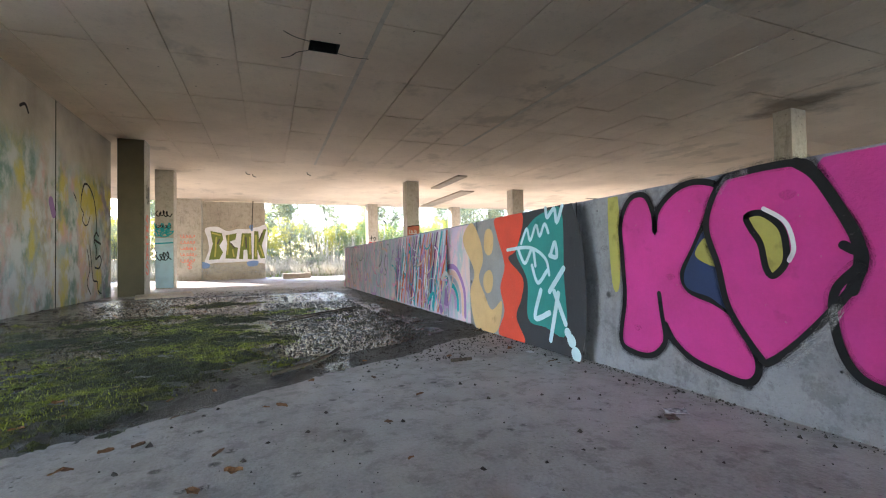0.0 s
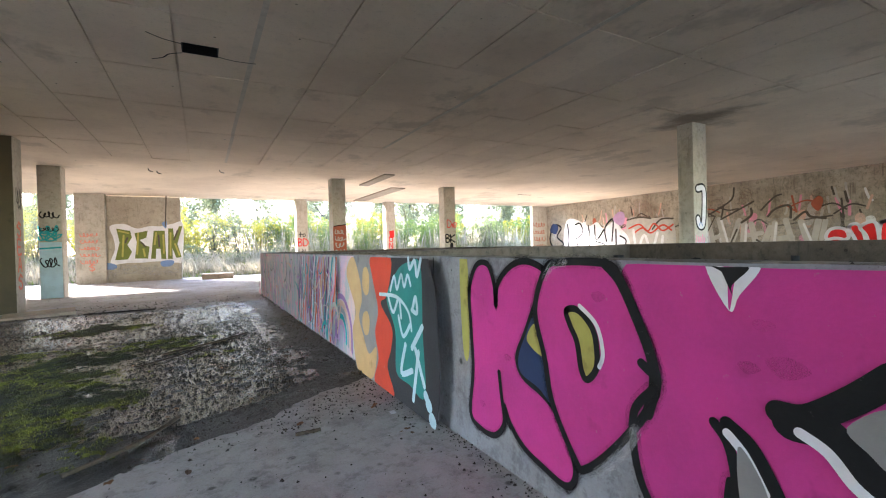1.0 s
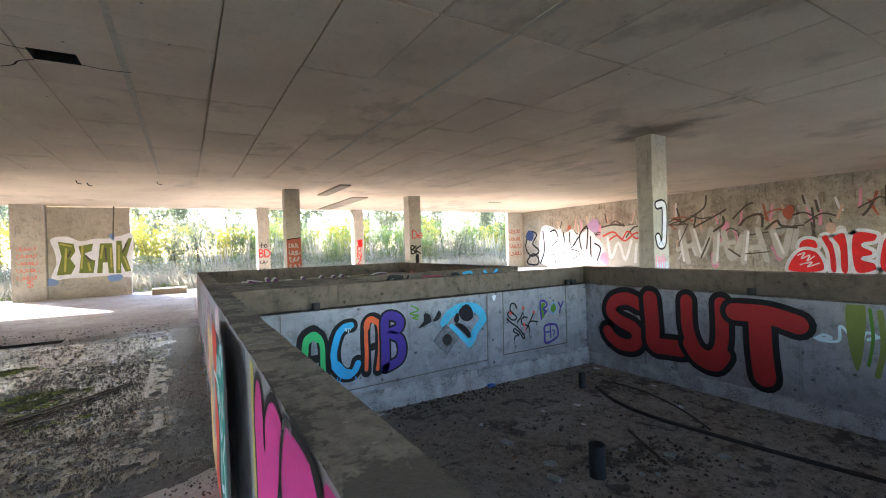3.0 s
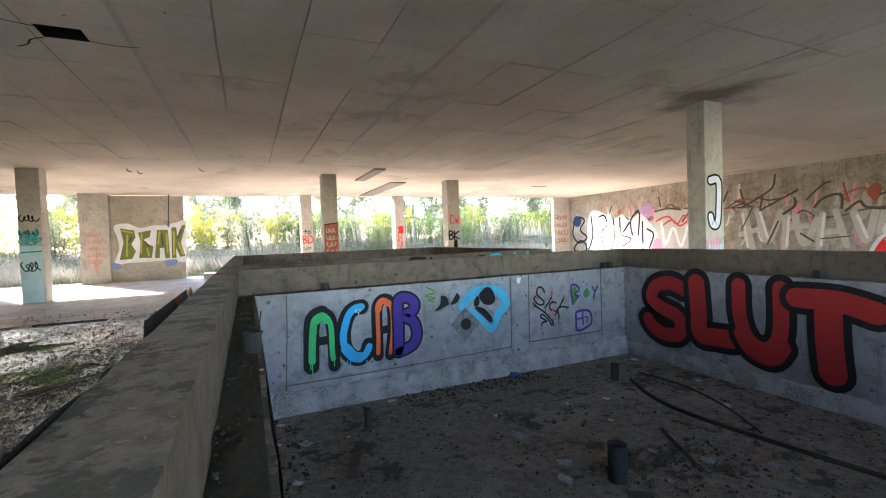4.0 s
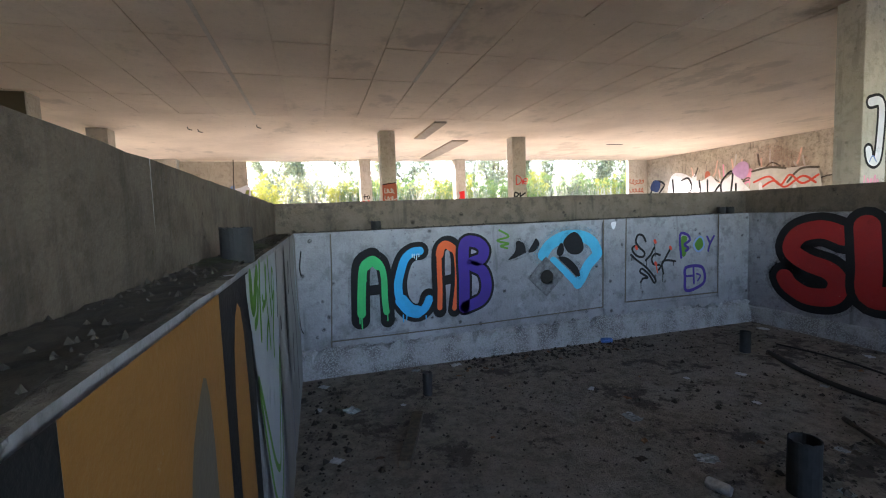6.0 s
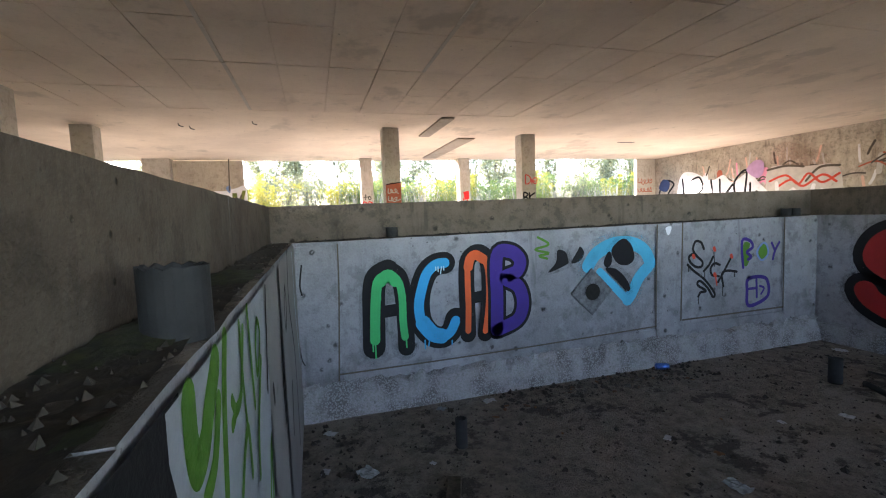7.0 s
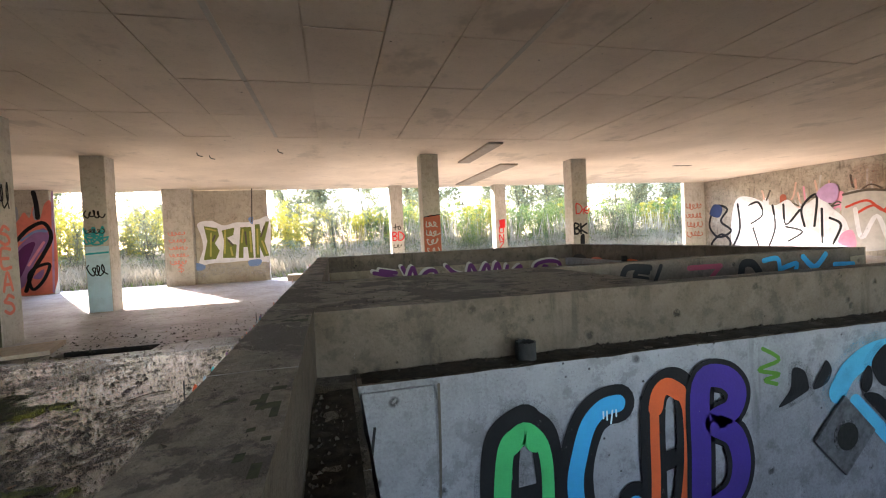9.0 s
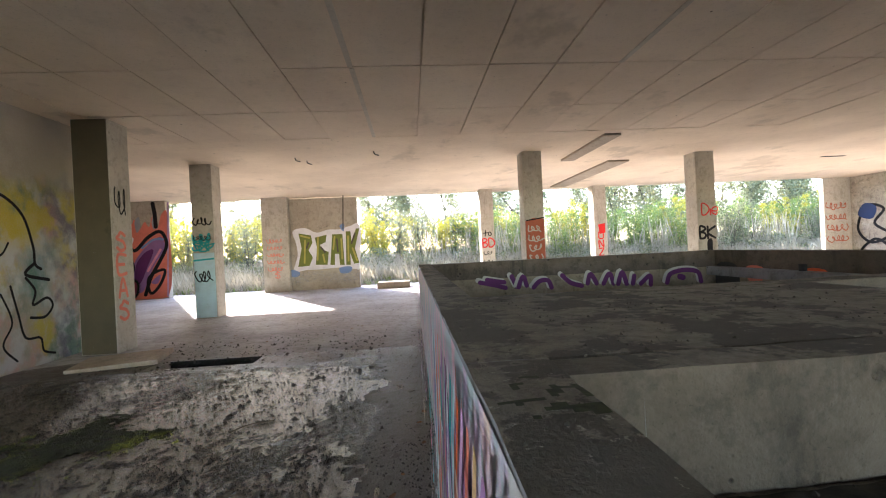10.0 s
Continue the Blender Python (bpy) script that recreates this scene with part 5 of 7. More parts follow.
# purple arrow mural
purple = Spray("y", 22.9, -1)
purple.fill("coral", (-9, 2.6), (-8.63, 2.9), (-8.5, 3.1), (-8.35, 2.7), (-8.13, 3), (-7.97, 2.8), (-7.83, 3.2), (-7.68, 2.7), (-7.48, 3.3), (-7.26, 3.1), (-7.37, 0.05), (-9.13, 0.02))
purple.fill("dusk", (-8.5, 3), (-8.33, 3.2), (-8.3, 2.8), (-8.44, 2.6))
purple.fill("dusk", (-7.87, 3), (-7.74, 3.3), (-7.67, 2.9), (-7.8, 2.7))
purple.line("lilac", 0.066, (-7.23, 3.7), (-7.39, 0.09))
purple.fill("mauve", (-8.72, 1.1), (-8.42, 1.7), (-7.92, 2.2), (-7.53, 2.4), (-7.42, 1.9), (-7.79, 1.4), (-8.06, 0.83), (-8.3, 0.32), (-8.59, 0.29), (-8.7, 0.69))
purple.fill("plum", (-8.54, 1.3), (-8.19, 1.8), (-7.85, 1.9), (-8.08, 1.3), (-8.37, 0.67), (-8.58, 0.6))
purple.line("sky", 0.088, (-8.26, 2), (-7.83, 2.3), (-7.49, 2.3))
purple.line("rose", 0.088, (-8.09, 1.1), (-7.78, 1.6), (-7.59, 1.9))
purple.line("black", 0.132, (-8.87, 2.4), (-8.56, 1.9), (-8.03, 2.4), (-7.56, 2.6), (-7.35, 2.1), (-7.61, 1.5), (-7.98, 0.87), (-8.22, 0.18))
purple.line("black", 0.131, (-8.88, 2), (-8.63, 1.3), (-8.82, 0.74))
purple.fill("white", (-8.87, 2.4), (-8.57, 2.4), (-8.67, 2.1))
purple.loop("black", 0.110, (-8.11, 0.7), (-7.89, 1), (-7.46, 1.1), (-7.66, 0.55), (-8.01, 0.22))
purple.fill("mauve", (-7.99, 0.65), (-7.64, 0.94), (-7.74, 0.6))
purple.bubble("wine", "black", 0.08, (-9.07, 0.71), (-8.78, 0.83), (-8.49, 0.64), (-8.56, 0.16), (-8.9, 0.05), (-9.1, 0.23))
purple.line("black", 0.153, (-7.8, 3.7), (-7.74, 3.3), (-7.72, 2.8))
purple.done("graffiti", wall_purple, "purple arrow with black outline on coral")

# left wall: black line figure over the faded colours
figure = Spray("x", -3.45, 1)
figure.line("black", 0.045, (11.12, 2.2), (11.27, 2.45), (11.52, 2.45), (11.82, 2.2), (11.97, 1.75), (11.99, 1.5), (12.09, 1.42))
figure.line("black", 0.03, (11.12, 2.2), (11.09, 1.95), (11.22, 1.85), (11.17, 1.7), (11.32, 1.6), (11.47, 1.65), (11.57, 1.8))
figure.line("black", 0.05, (11.97, 1.5), (11.82, 1.35), (12.22, 1.25))
figure.line("black", 0.04, (11.82, 1.3), (11.97, 1.1), (11.92, 0.9), (12.17, 0.98), (12.27, 0.85), (12.12, 0.7), (11.87, 0.72))
figure.line("black", 0.035, (11.57, 1.2), (11.67, 0.8), (11.77, 0.45), (12.02, 0.4), (12.07, 0.2), (12.27, 0.12))
figure.line("black", 0.03, (11.42, 1.1), (11.57, 0.7), (11.42, 0.4), (11.62, 0.15))
figure.line("black", 0.02, (10.85, 2.1), (10.72, 2.2), (10.87, 2.05))
figure.line("black", 0.05, (8.7, 3.25), (8.85, 3.32), (8.95, 3.22))
figure.line("mauve", 0.18, (9.75, 1.9), (9.85, 1.7))
figure.done("graffiti", wall_left, "black line drawing of a figure")
part("joint", boxed(-3.455, -3.447, 9.93, 9.96, 0, CEIL), M_DARK, wall_left)

# inside of the basin's long wall
inner = Spray("x", 2.6, 1, -0.56, 0.84)
inner.lift = 0.009
inner.block("black", 1.1, 1.46, -0.5, 0.845)
inner.block("dusk", 1.46, 1.58, -0.5, 0.845)
inner.block("black", 1.58, 1.82, -0.5, 0.845)
inner.block("brown", 1.82, 2.42, -0.5, 0.845)
inner.fill("char2", (2.1, 0.45), (2.2, 0.7), (2.28, 0.6), (2.26, -0.4), (2.12, -0.4))
inner.block("black", 2.4, 2.8, -0.5, 0.845)
inner.fill("brown", (2.5, 0.6), (2.66, 0.7), (2.7, -0.4), (2.52, -0.4))
inner.fill("dusk", (2.8, 0.9), (3.64, 0.9), (3.63, 0.4), (3.5, 0.02), (3.3, -0.2), (3.1, -0.1), (2.95, 0.2), (2.84, 0.55))
inner.block("grey", 3.66, 4.16, -0.5, 0.845)
inner.block("grey", 4.28, 5.8, -0.5, 0.845)
inner.loop("moss", 0.03, (2.86, 0.5), (2.98, 0.2), (3.12, -0.06), (3.3, -0.16), (3.48, 0.04), (3.6, 0.4), (3.4, 0.1), (3.3, -0.02), (3.15, 0.08), (3.0, 0.3))
inner.line("moss", 0.060, (2.83, 0.82), (2.83, 0.76), (2.85, 0.73), (2.89, 0.74), (2.92, 0.77), (2.98, 0.82))
inner.line("moss", 0.037, (3.06, 0.84), (3.02, 0.74), (2.99, 0.6))
inner.line("moss", 0.037, (2.87, 0.67), (2.93, 0.69), (2.98, 0.76))
inner.line("moss", 0.027, (3.08, 0.72), (3.1, 0.69), (3.07, 0.68))
inner.line("moss", 0.027, (3.1, 0.69), (3.17, 0.7), (3.24, 0.81))
inner.line("moss", 0.022, (3.2, 0.83), (3.2, 0.72), (3.21, 0.63), (3.23, 0.56))
inner.line("moss", 0.027, (3.11, 0.53), (3.17, 0.59), (3.22, 0.6), (3.23, 0.5))
inner.line("moss", 0.027, (3.31, 0.84), (3.32, 0.71), (3.33, 0.61))
inner.loop("moss", 0.022, (3.45, 0.78), (3.4, 0.72), (3.4, 0.66), (3.47, 0.7), (3.49, 0.75))
inner.line("moss", 0.032, (3.48, 0.67), (3.36, 0.54), (3.33, 0.44))
inner.line("black", 0.026, (3.69, 0.83), (3.65, 0.73), (3.58, 0.55))
inner.line("black", 0.035, (4.22, 0.82), (4.17, 0.62), (4.1, 0.41), (4.11, 0.22))
inner.line("black", 0.042, (4.87, 0.85), (4.76, 0.59), (5.01, 0.21), (4.95, -0.3))
inner.loop("black", 0.029, (4.52, 0.71), (4.41, 0.63), (4.42, 0.52), (4.54, 0.6))
inner.line("black", 0.042, (3.72, 0.5), (3.73, 0.46))
inner.line("black", 0.048, (4.6, 0.19), (4.49, -0.01))
inner.line("ice", 0.026, (5.37, 0.81), (5.36, 0.42), (5.58, -0.01))
inner.done("graffiti", pool, "brown, white and green paint with black bands")

# second basin: purple letters on the far inside, orange on the side
second = Spray("y", 12.95, -1)
second.line("pale", 0.092, (3.27, 0.82), (3.53, 0.75), (3.73, 0.69))
second.line("plum", 0.082, (3.31, 0.78), (3.57, 0.72), (3.77, 0.66))
second.line("pale", 0.092, (3.4, 0.85), (3.71, 0.79))
second.line("plum", 0.082, (3.44, 0.82), (3.75, 0.76))
second.line("pale", 0.092, (3.85, 0.89), (3.94, 0.7))
second.line("plum", 0.082, (3.89, 0.86), (3.98, 0.67))
second.line("pale", 0.092, (3.97, 0.7), (4.06, 0.88), (4.12, 0.71))
second.line("plum", 0.082, (4.01, 0.66), (4.1, 0.85), (4.16, 0.68))
second.line("pale", 0.093, (4.25, 0.67), (4.36, 0.78), (4.52, 0.78), (4.58, 0.65))
second.line("plum", 0.082, (4.29, 0.64), (4.41, 0.75), (4.56, 0.75), (4.62, 0.62))
second.line("pale", 0.093, (4.79, 0.86), (4.94, 0.73), (5.15, 0.65))
second.line("plum", 0.083, (4.83, 0.83), (4.98, 0.69), (5.19, 0.62))
second.line("pale", 0.093, (5.26, 0.69), (5.32, 0.86), (5.43, 0.68))
second.line("plum", 0.083, (5.3, 0.66), (5.36, 0.83), (5.47, 0.65))
second.line("pale", 0.094, (5.56, 0.67), (5.68, 0.85), (5.75, 0.66))
second.line("plum", 0.083, (5.6, 0.64), (5.72, 0.82), (5.79, 0.63))
second.line("pale", 0.094, (5.84, 0.66), (5.91, 0.86), (6, 0.65))
second.line("plum", 0.084, (5.88, 0.62), (5.96, 0.83), (6.04, 0.61))
second.line("pale", 0.094, (6.12, 0.64), (6.15, 0.79))
second.line("plum", 0.084, (6.16, 0.61), (6.19, 0.75))
second.line("pale", 0.094, (6.27, 0.63), (6.45, 0.77), (6.46, 0.6))
second.line("plum", 0.084, (6.31, 0.6), (6.49, 0.74), (6.5, 0.57))
second.line("pale", 0.095, (6.77, 0.63), (6.85, 0.78), (7.11, 0.84), (7.38, 0.8), (7.44, 0.61))
second.line("plum", 0.084, (6.82, 0.59), (6.89, 0.75), (7.16, 0.81), (7.42, 0.76), (7.48, 0.58))
second.line("plum", 0.106, (7.07, 0.69), (7.13, 0.67))
second.done("graffiti", pool, "purple letters edged in white")
second = Spray("x", 7.78, -1)
for k in range(3):
    second.fill(("coral", "orange", "moss")[k], (12.2 - 1.1 * k, 0.85), (11.8 - 1.1 * k, 0.85), (12.0 - 1.1 * k, 0.45))
second.fill("charcoal", (12.9, 0.88), (12.4, 0.88), (12.4, 0.4), (12.9, 0.4))
second.done("graffiti", pool, "orange and black patches")

def rubble_face(name):
    """Crumbling mortar foot: exposed stones, dark pockets."""
    n = Nodes(name)
    stone, fine = n.voronoi(75), n.noise(55, 5, 0.75)
    color = n.mix(n.ramp(fine, 0.35, 0.7), (0.4, 0.4, 0.42), (0.28, 0.275, 0.28))
    color = n.mix(n.math("MULTIPLY", n.ramp(stone, 0.35, 0.6), n.ramp(n.noise(4, 4), 0.4, 0.6)), color, (0.17, 0.165, 0.165))
    color = n.mix(n.ramp(n.noise(17, 5, 0.7), 0.6, 0.7, 0, 0.6), color, (0.1, 0.095, 0.09))
    return n.done(color, 0.95, n.math("SUBTRACT", n.math("MULTIPLY", fine, 1.5), stone), 0.7, 0.02)


M_FOOT = rubble_face("rubble_foot")
# raised borders and rough foot of the lettered basin wall
for size in ((2.61, 2.92, 5.812, 5.832, -0.4, LEDGE - 0.03), (6.002, 6.34, 5.81, 5.832, -0.4, LEDGE - 0.03), (7.72, 8.21, 5.812, 5.832, -0.4, LEDGE - 0.03), (2.922, 6.0, 5.814, 5.832, -0.42, -0.2), (6.342, 7.718, 5.814, 5.832, -0.42, -0.19)):
    part("border", boxed(*size, bevel=0.006), M_POOL, pool)
part("footing", swept([(5.69, -0.7), (5.77, -0.3), (5.835, -0.25), (5.835, -0.7)], 2.6, 8.22, along_x, 0.05, 0.055, 2.0), M_FOOT, pool)
part("footing", swept([(8.16, -0.7), (8.19, -0.36), (8.225, -0.34), (8.225, -0.7)], -4, 5.82, along_y, 0.08, 0.03, 4.0), M_FOOT, pool)

# square plate set on its corner with a pipe hole
plate = holder("pipe_plate", (5.26, 5.825, 0.245), "grey metal plate on its corner round a pipe hole", "plate")
bm = bmesh.new()
outer, inner_ring = [], []
for k in range(32):
    a = k * math.pi / 16
    q = 0.225 / (abs(math.cos(a)) + abs(math.sin(a)))
    outer.append(bm.verts.new((q * math.cos(a), -0.006, q * math.sin(a))))
    inner_ring.append(bm.verts.new((0.085 * math.cos(a), -0.006, 0.085 * math.sin(a))))
for k in range(32):
    bm.faces.new((outer[k], outer[(k + 1) % 32], inner_ring[(k + 1) % 32], inner_ring[k]))
ext = bmesh.ops.extrude_face_region(bm, geom=list(bm.faces))
for v in [g for g in ext["geom"] if isinstance(g, bmesh.types.BMVert)]:
    v.co.y -= 0.012
bmesh.ops.recalc_face_normals(bm, faces=bm.faces)
M_STEEL = plain("dull_steel", (0.16, 0.16, 0.17), 0.5, 0.4, 20, 0.6)
part("plate", bm, M_STEEL, plate)
M_PIPE = plain("grey_plastic", (0.02, 0.021, 0.023), 0.85, 0, 25, 0.4)


def tube(r, wall_t, h, seg=24):
    bm = bmesh.new()
    rings = []
    for rr, z in ((r, 0), (r, h), (r - wall_t, h), (r - wall_t, 0.01)):
        rings.append([bm.verts.new((rr * math.cos(k * 2 * math.pi / seg), rr * math.sin(k * 2 * math.pi / seg), z + (0.004 * math.sin(3 * k) if z == h else 0))) for k in range(seg)])
    for a, b in zip(rings, rings[1:]):
        for k in range(seg):
            bm.faces.new((a[k], a[(k + 1) % seg], b[(k + 1) % seg], b[k]))
    bm.faces.new(rings[-1])
    bmesh.ops.recalc_face_normals(bm, faces=bm.faces)
    return bm


bm = tube(0.092, 0.012, 0.01, 32)
bmesh.ops.rotate(bm, verts=bm.verts, matrix=Matrix.Rotation(math.pi / 2, 3, "X"))
part("pipe_rim", bm, M_STEEL, plate).location = (0, -0.012, 0)
bm = bmesh.new()
bmesh.ops.create_circle(bm, cap_ends=True, segments=32, radius=0.079, matrix=Matrix.Translation((0, -0.0265, 0)) @ Matrix.Rotation(math.pi / 2, 4, "X"))
part("pipe_mouth", bm, M_DARK, plate, "dark pipe opening")


def stub(x, y, z, r, h, label):
    ob = solid("pipe_stub", tube(r, 0.007, h), M_PIPE, label, "pipe", group="pipe stubs", smooth=False)
    ob.location = (x, y, z)
    return ob


stub(2.55, 3.04, LEDGE - 0.004, 0.052, 0.118, "grey plastic pipe stub standing on the basin's ledge")
for x, y in ((3.4, 5.925), (8.02, 5.925), (7.88, 5.925), (8.31, 3.15)):
    stub(x, y, LEDGE - 0.004, 0.05, 0.09, "short grey plastic pipe stub on the basin's ledge")
stub(3.65, 5.0, DEEP - 0.004, 0.04, 0.2, "grey plastic pipe stub rising from the basin floor")
stub(5.2, 3.04, DEEP - 0.004, 0.075, 0.3, "wide grey plastic pipe stub rising from the basin floor")
stub(7.0, 4.85, DEEP - 0.004, 0.05, 0.22, "grey plastic pipe stub rising from the basin floor")
for y in (9.0, 11.0):
    stub(7.69, y, LEDGE, 0.05, 0.1, "short grey plastic pipe stub on the basin's ledge")
part("ledge", boxed(7.6, 7.785, 7.6, 12.95, 0.7, LEDGE), M_POOL, pool)

# ---------------------------------------------------------------- wet mud, moss and litter on the floor
n = Nodes("wet_mud")
big, mid, fine = n.noise(1.1, 5, 0.6), n.noise(24, 6, 0.72), n.noise(95, 4, 0.7)
zone = n.math("MULTIPLY", n.ramp(n.axis(1), 4.2, 6.4, 0.0, 0.2), n.ramp(n.axis(0), 1.5, 2.1, 1, 0.4))
wet = n.ramp(n.math("ADD", n.noise(1.6, 4, 0.6, None, (3, 1, 0)), zone), 0.5, 0.66)
color = n.mix(n.ramp(mid, 0.35, 0.7), (0.012, 0.0105, 0.0085), (0.036, 0.031, 0.024))
color = n.mix(n.ramp(big, 0.55, 0.7, 0, 0.7), color, (0.08, 0.068, 0.05))
dry = n.math("MULTIPLY", n.ramp(n.math("ADD", n.axis(0), n.noise(1.4, 5, 0.65, None, (1, 6, 2))), 2.0, 2.3), n.ramp(n.axis(1), 4.5, 6.5))
dry = n.math("MAXIMUM", dry, n.ramp(n.math("ADD", n.axis(1), n.noise(1.3, 5, 0.65, None, (4, 6, 2))), 11.2, 11.9))
color = n.mix(n.math("MULTIPLY", dry, 0.85), color, (0.1, 0.078, 0.057))
wet = n.math("MULTIPLY", wet, n.math("SUBTRACT", 1, dry))
rough = n.math("ADD", n.ramp(wet, 0, 1, 0.42, 0.16), n.ramp(fine, 0.4, 0.8, 0.0, 0.2))
M_MUD = n.done(color, rough, n.math("ADD", fine, n.math("MULTIPLY", mid, 1.4)), 1.0, 0.02)
n = Nodes("puddle_water")
n.bsdf.inputs["IOR"].default_value = 1.55
n.bsdf.inputs["Coat Weight"].default_value, n.bsdf.inputs["Coat Roughness"].default_value = 0.6, 0.09
film = n.math("ADD", n.math("MULTIPLY", n.noise(60, 5, 0.75), 1.1), n.math("ADD", n.math("MULTIPLY", n.noise(17, 4, 0.6), 0.8), n.math("MULTIPLY", n.noise(180, 3), 0.3)))
M_WATER = n.done(n.mix(n.ramp(n.noise(1.9, 5, 0.65), 0.46, 0.7), (0.011, 0.01, 0.009), (0.06, 0.048, 0.034)), n.ramp(n.noise(3, 4, 0.65), 0.38, 0.62, 0.12, 0.26), film, 0.6, 0.014)
b_film = [q for q in n.tree.nodes if q.type == "BUMP"][0]
n.link(b_film.outputs[0], n.bsdf.inputs["Coat Normal"])
n = Nodes("moss")
g1, g2 = n.noise(5, 5, 0.65), n.noise(60, 4, 0.7)
color = n.mix(n.ramp(g1, 0.35, 0.7), (0.016, 0.018, 0.006), n.mix(n.ramp(n.noise(0.9, 3), 0.42, 0.6), (0.035, 0.042, 0.008), (0.24, 0.26, 0.015)))
color = n.mix(n.ramp(g2, 0.42, 0.7, 0, 0.75), color, (0.018, 0.022, 0.008))
color = n.mix(n.ramp(n.noise(14, 4, 0.65, None, (2, 2, 2)), 0.5, 0.64, 0, 0.8), color, (0.022, 0.019, 0.013))
M_MOSS = n.done(color, 0.9, g2, 0.8, 0.02)
n = Nodes("moss_blade")
M_MOSS_BLADE = n.done(n.mix(n.math("MULTIPLY", n.island(), n.ramp(n.noise(0.9, 3), 0.42, 0.6, 0.12, 1)), (0.014, 0.017, 0.005), (0.3, 0.32, 0.025)), 0.8)


def mud_edge(x):
    return 2.62 + 0.6 * x + 0.16 * noise.noise((x * 1.3, 3.1, 0)) + 0.06 * noise.noise((x * 6, 1.1, 0))


def mud_z(x, y):
    edge = min((y - mud_edge(x)) / 0.35, (11.95 + 0.35 * noise.noise((x * 1.2, 7, 0)) + 0.2 * noise.noise((x * 5, y * 5, 0)) - y) / 0.6 if y > 8 else 9, 1)
    if x > 1.2 and y > 8.3:
        edge = min(edge, 1 - (x - 2.15 + 0.2 * noise.noise((x * 0.5, y * 1.1, 5))) / 0.3)
    h = 0.012 + 0.008 * noise.noise((x * 0.9, y * 0.9, 2)) + 0.003 * noise.noise((x * 3.1, y * 3.1, 4)) + 0.006 * abs(noise.noise((x * 11, y * 11, 1))) + 0.004 * noise.noise((x * 27, y * 27, 1))
    clod = noise.noise((x * 21, y * 21, 9))
    if clod > 0.34:
        h += (clod - 0.34) * 0.055
    return h * max(edge, 0) - 0.012 * (1 - max(min(edge, 1), 0))


def moss_mask(x, y):
    m = 0.5 * noise.noise((x * 0.8 + 5, y * 0.55, 0)) + 0.5 * noise.noise((x * 2.3, y * 2.3, 3)) + 0.42 * noise.noise((x * 8, y * 8, 3)) + 0.3 * noise.noise((x * 19, y * 19, 6))
    near = 1 - abs(x + 0.9) / 1.5 if y < 7.2 else 1 - abs(x + 0.75) / 0.75 - abs(y - 8.7) / 0.6
    if y < 4.2:
        near = max(near, 1 - abs(x + 1.8 - (y - 3) * 0.5) / 1.6)
    near -= max(0.0, -x - 0.9) * 0.35 if y < 4.5 else 0.0
    edge = min((y - mud_edge(x)) / 0.5, 1)
    return m + 0.4 * near - 0.15 - (1 - edge) * 0.6


def floor_sheet(name, height, x0, x1, y0, y1, cell, material, label, category, keep=None):
    nx, ny = int((x1 - x0) / cell), int((y1 - y0) / cell)
    verts = [(x0 + cell * i, y0 + cell * j, 0) for j in range(ny + 1) for i in range(nx + 1)]
    verts = [(x, y, height(x, y)) for x, y, z in verts]
    faces = []
    for j in range(ny):
        for i in range(nx):
            a = j * (nx + 1) + i
            f = (a, a + 1, a + nx + 2, a + nx + 1)
            if keep is None or all(keep(*verts[k]) for k in f):
                faces.append(f)
    me = bpy.data.meshes.new(name)
    me.from_pydata(verts, [], faces)
    bm = bmesh.new()
    bm.from_mesh(me)
    bmesh.ops.delete(bm, geom=[v for v in bm.verts if not v.link_faces], context="VERTS")
    bm.to_mesh(me)
    bm.free()
    for p in me.polygons:
        p.use_smooth = True
    me.materials.append(material)
    return tagged(new(name, me), label, category, kind="stuff")


def off_trench(x, y):
    return not (-1.5 < x < -0.06 and 11.15 < y < 11.72)


floor_sheet("mud", mud_z, -3.44, 2.21, 0.4, 12.4, 0.04, M_MUD, "dark wet mud with clods lying on the concrete floor", "mud", lambda x, y, z: z > -0.006 and off_trench(x, y))
floor_sheet("puddle", lambda x, y: 0.0155 + 0.004 * noise.noise((x * 1.9, y * 1.9, 3)) + 0.004 * noise.noise((x * 7, y * 7, 3)), -3.44, 2.1, 3.6, 11.1, 0.03, M_WATER, "shallow brown puddles lying in the mud", "puddle", lambda x, y, z: y > mud_edge(x) + 0.55 and x < 1.75 + 0.35 * noise.noise((1, y * 0.9, 4)) + 0.15 * noise.noise((x * 4, y * 4, 4)) + 0.25 * noise.noise((x * 9, y * 9, 4)) and y < 10.7 + 0.35 * noise.noise((x, 3, 2)) + 0.25 * noise.noise((x * 4, y * 4, 1)))
floor_sheet("moss", lambda x, y: mud_z(x, y) + 0.035 * min(max(moss_mask(x, y), -0.3), 0.45), -3.44, 1.2, 0.6, 9.6, 0.03, M_MOSS, "bright green moss growing on the mud", "moss", lambda x, y, z: moss_mask(x, y) > -0.02)


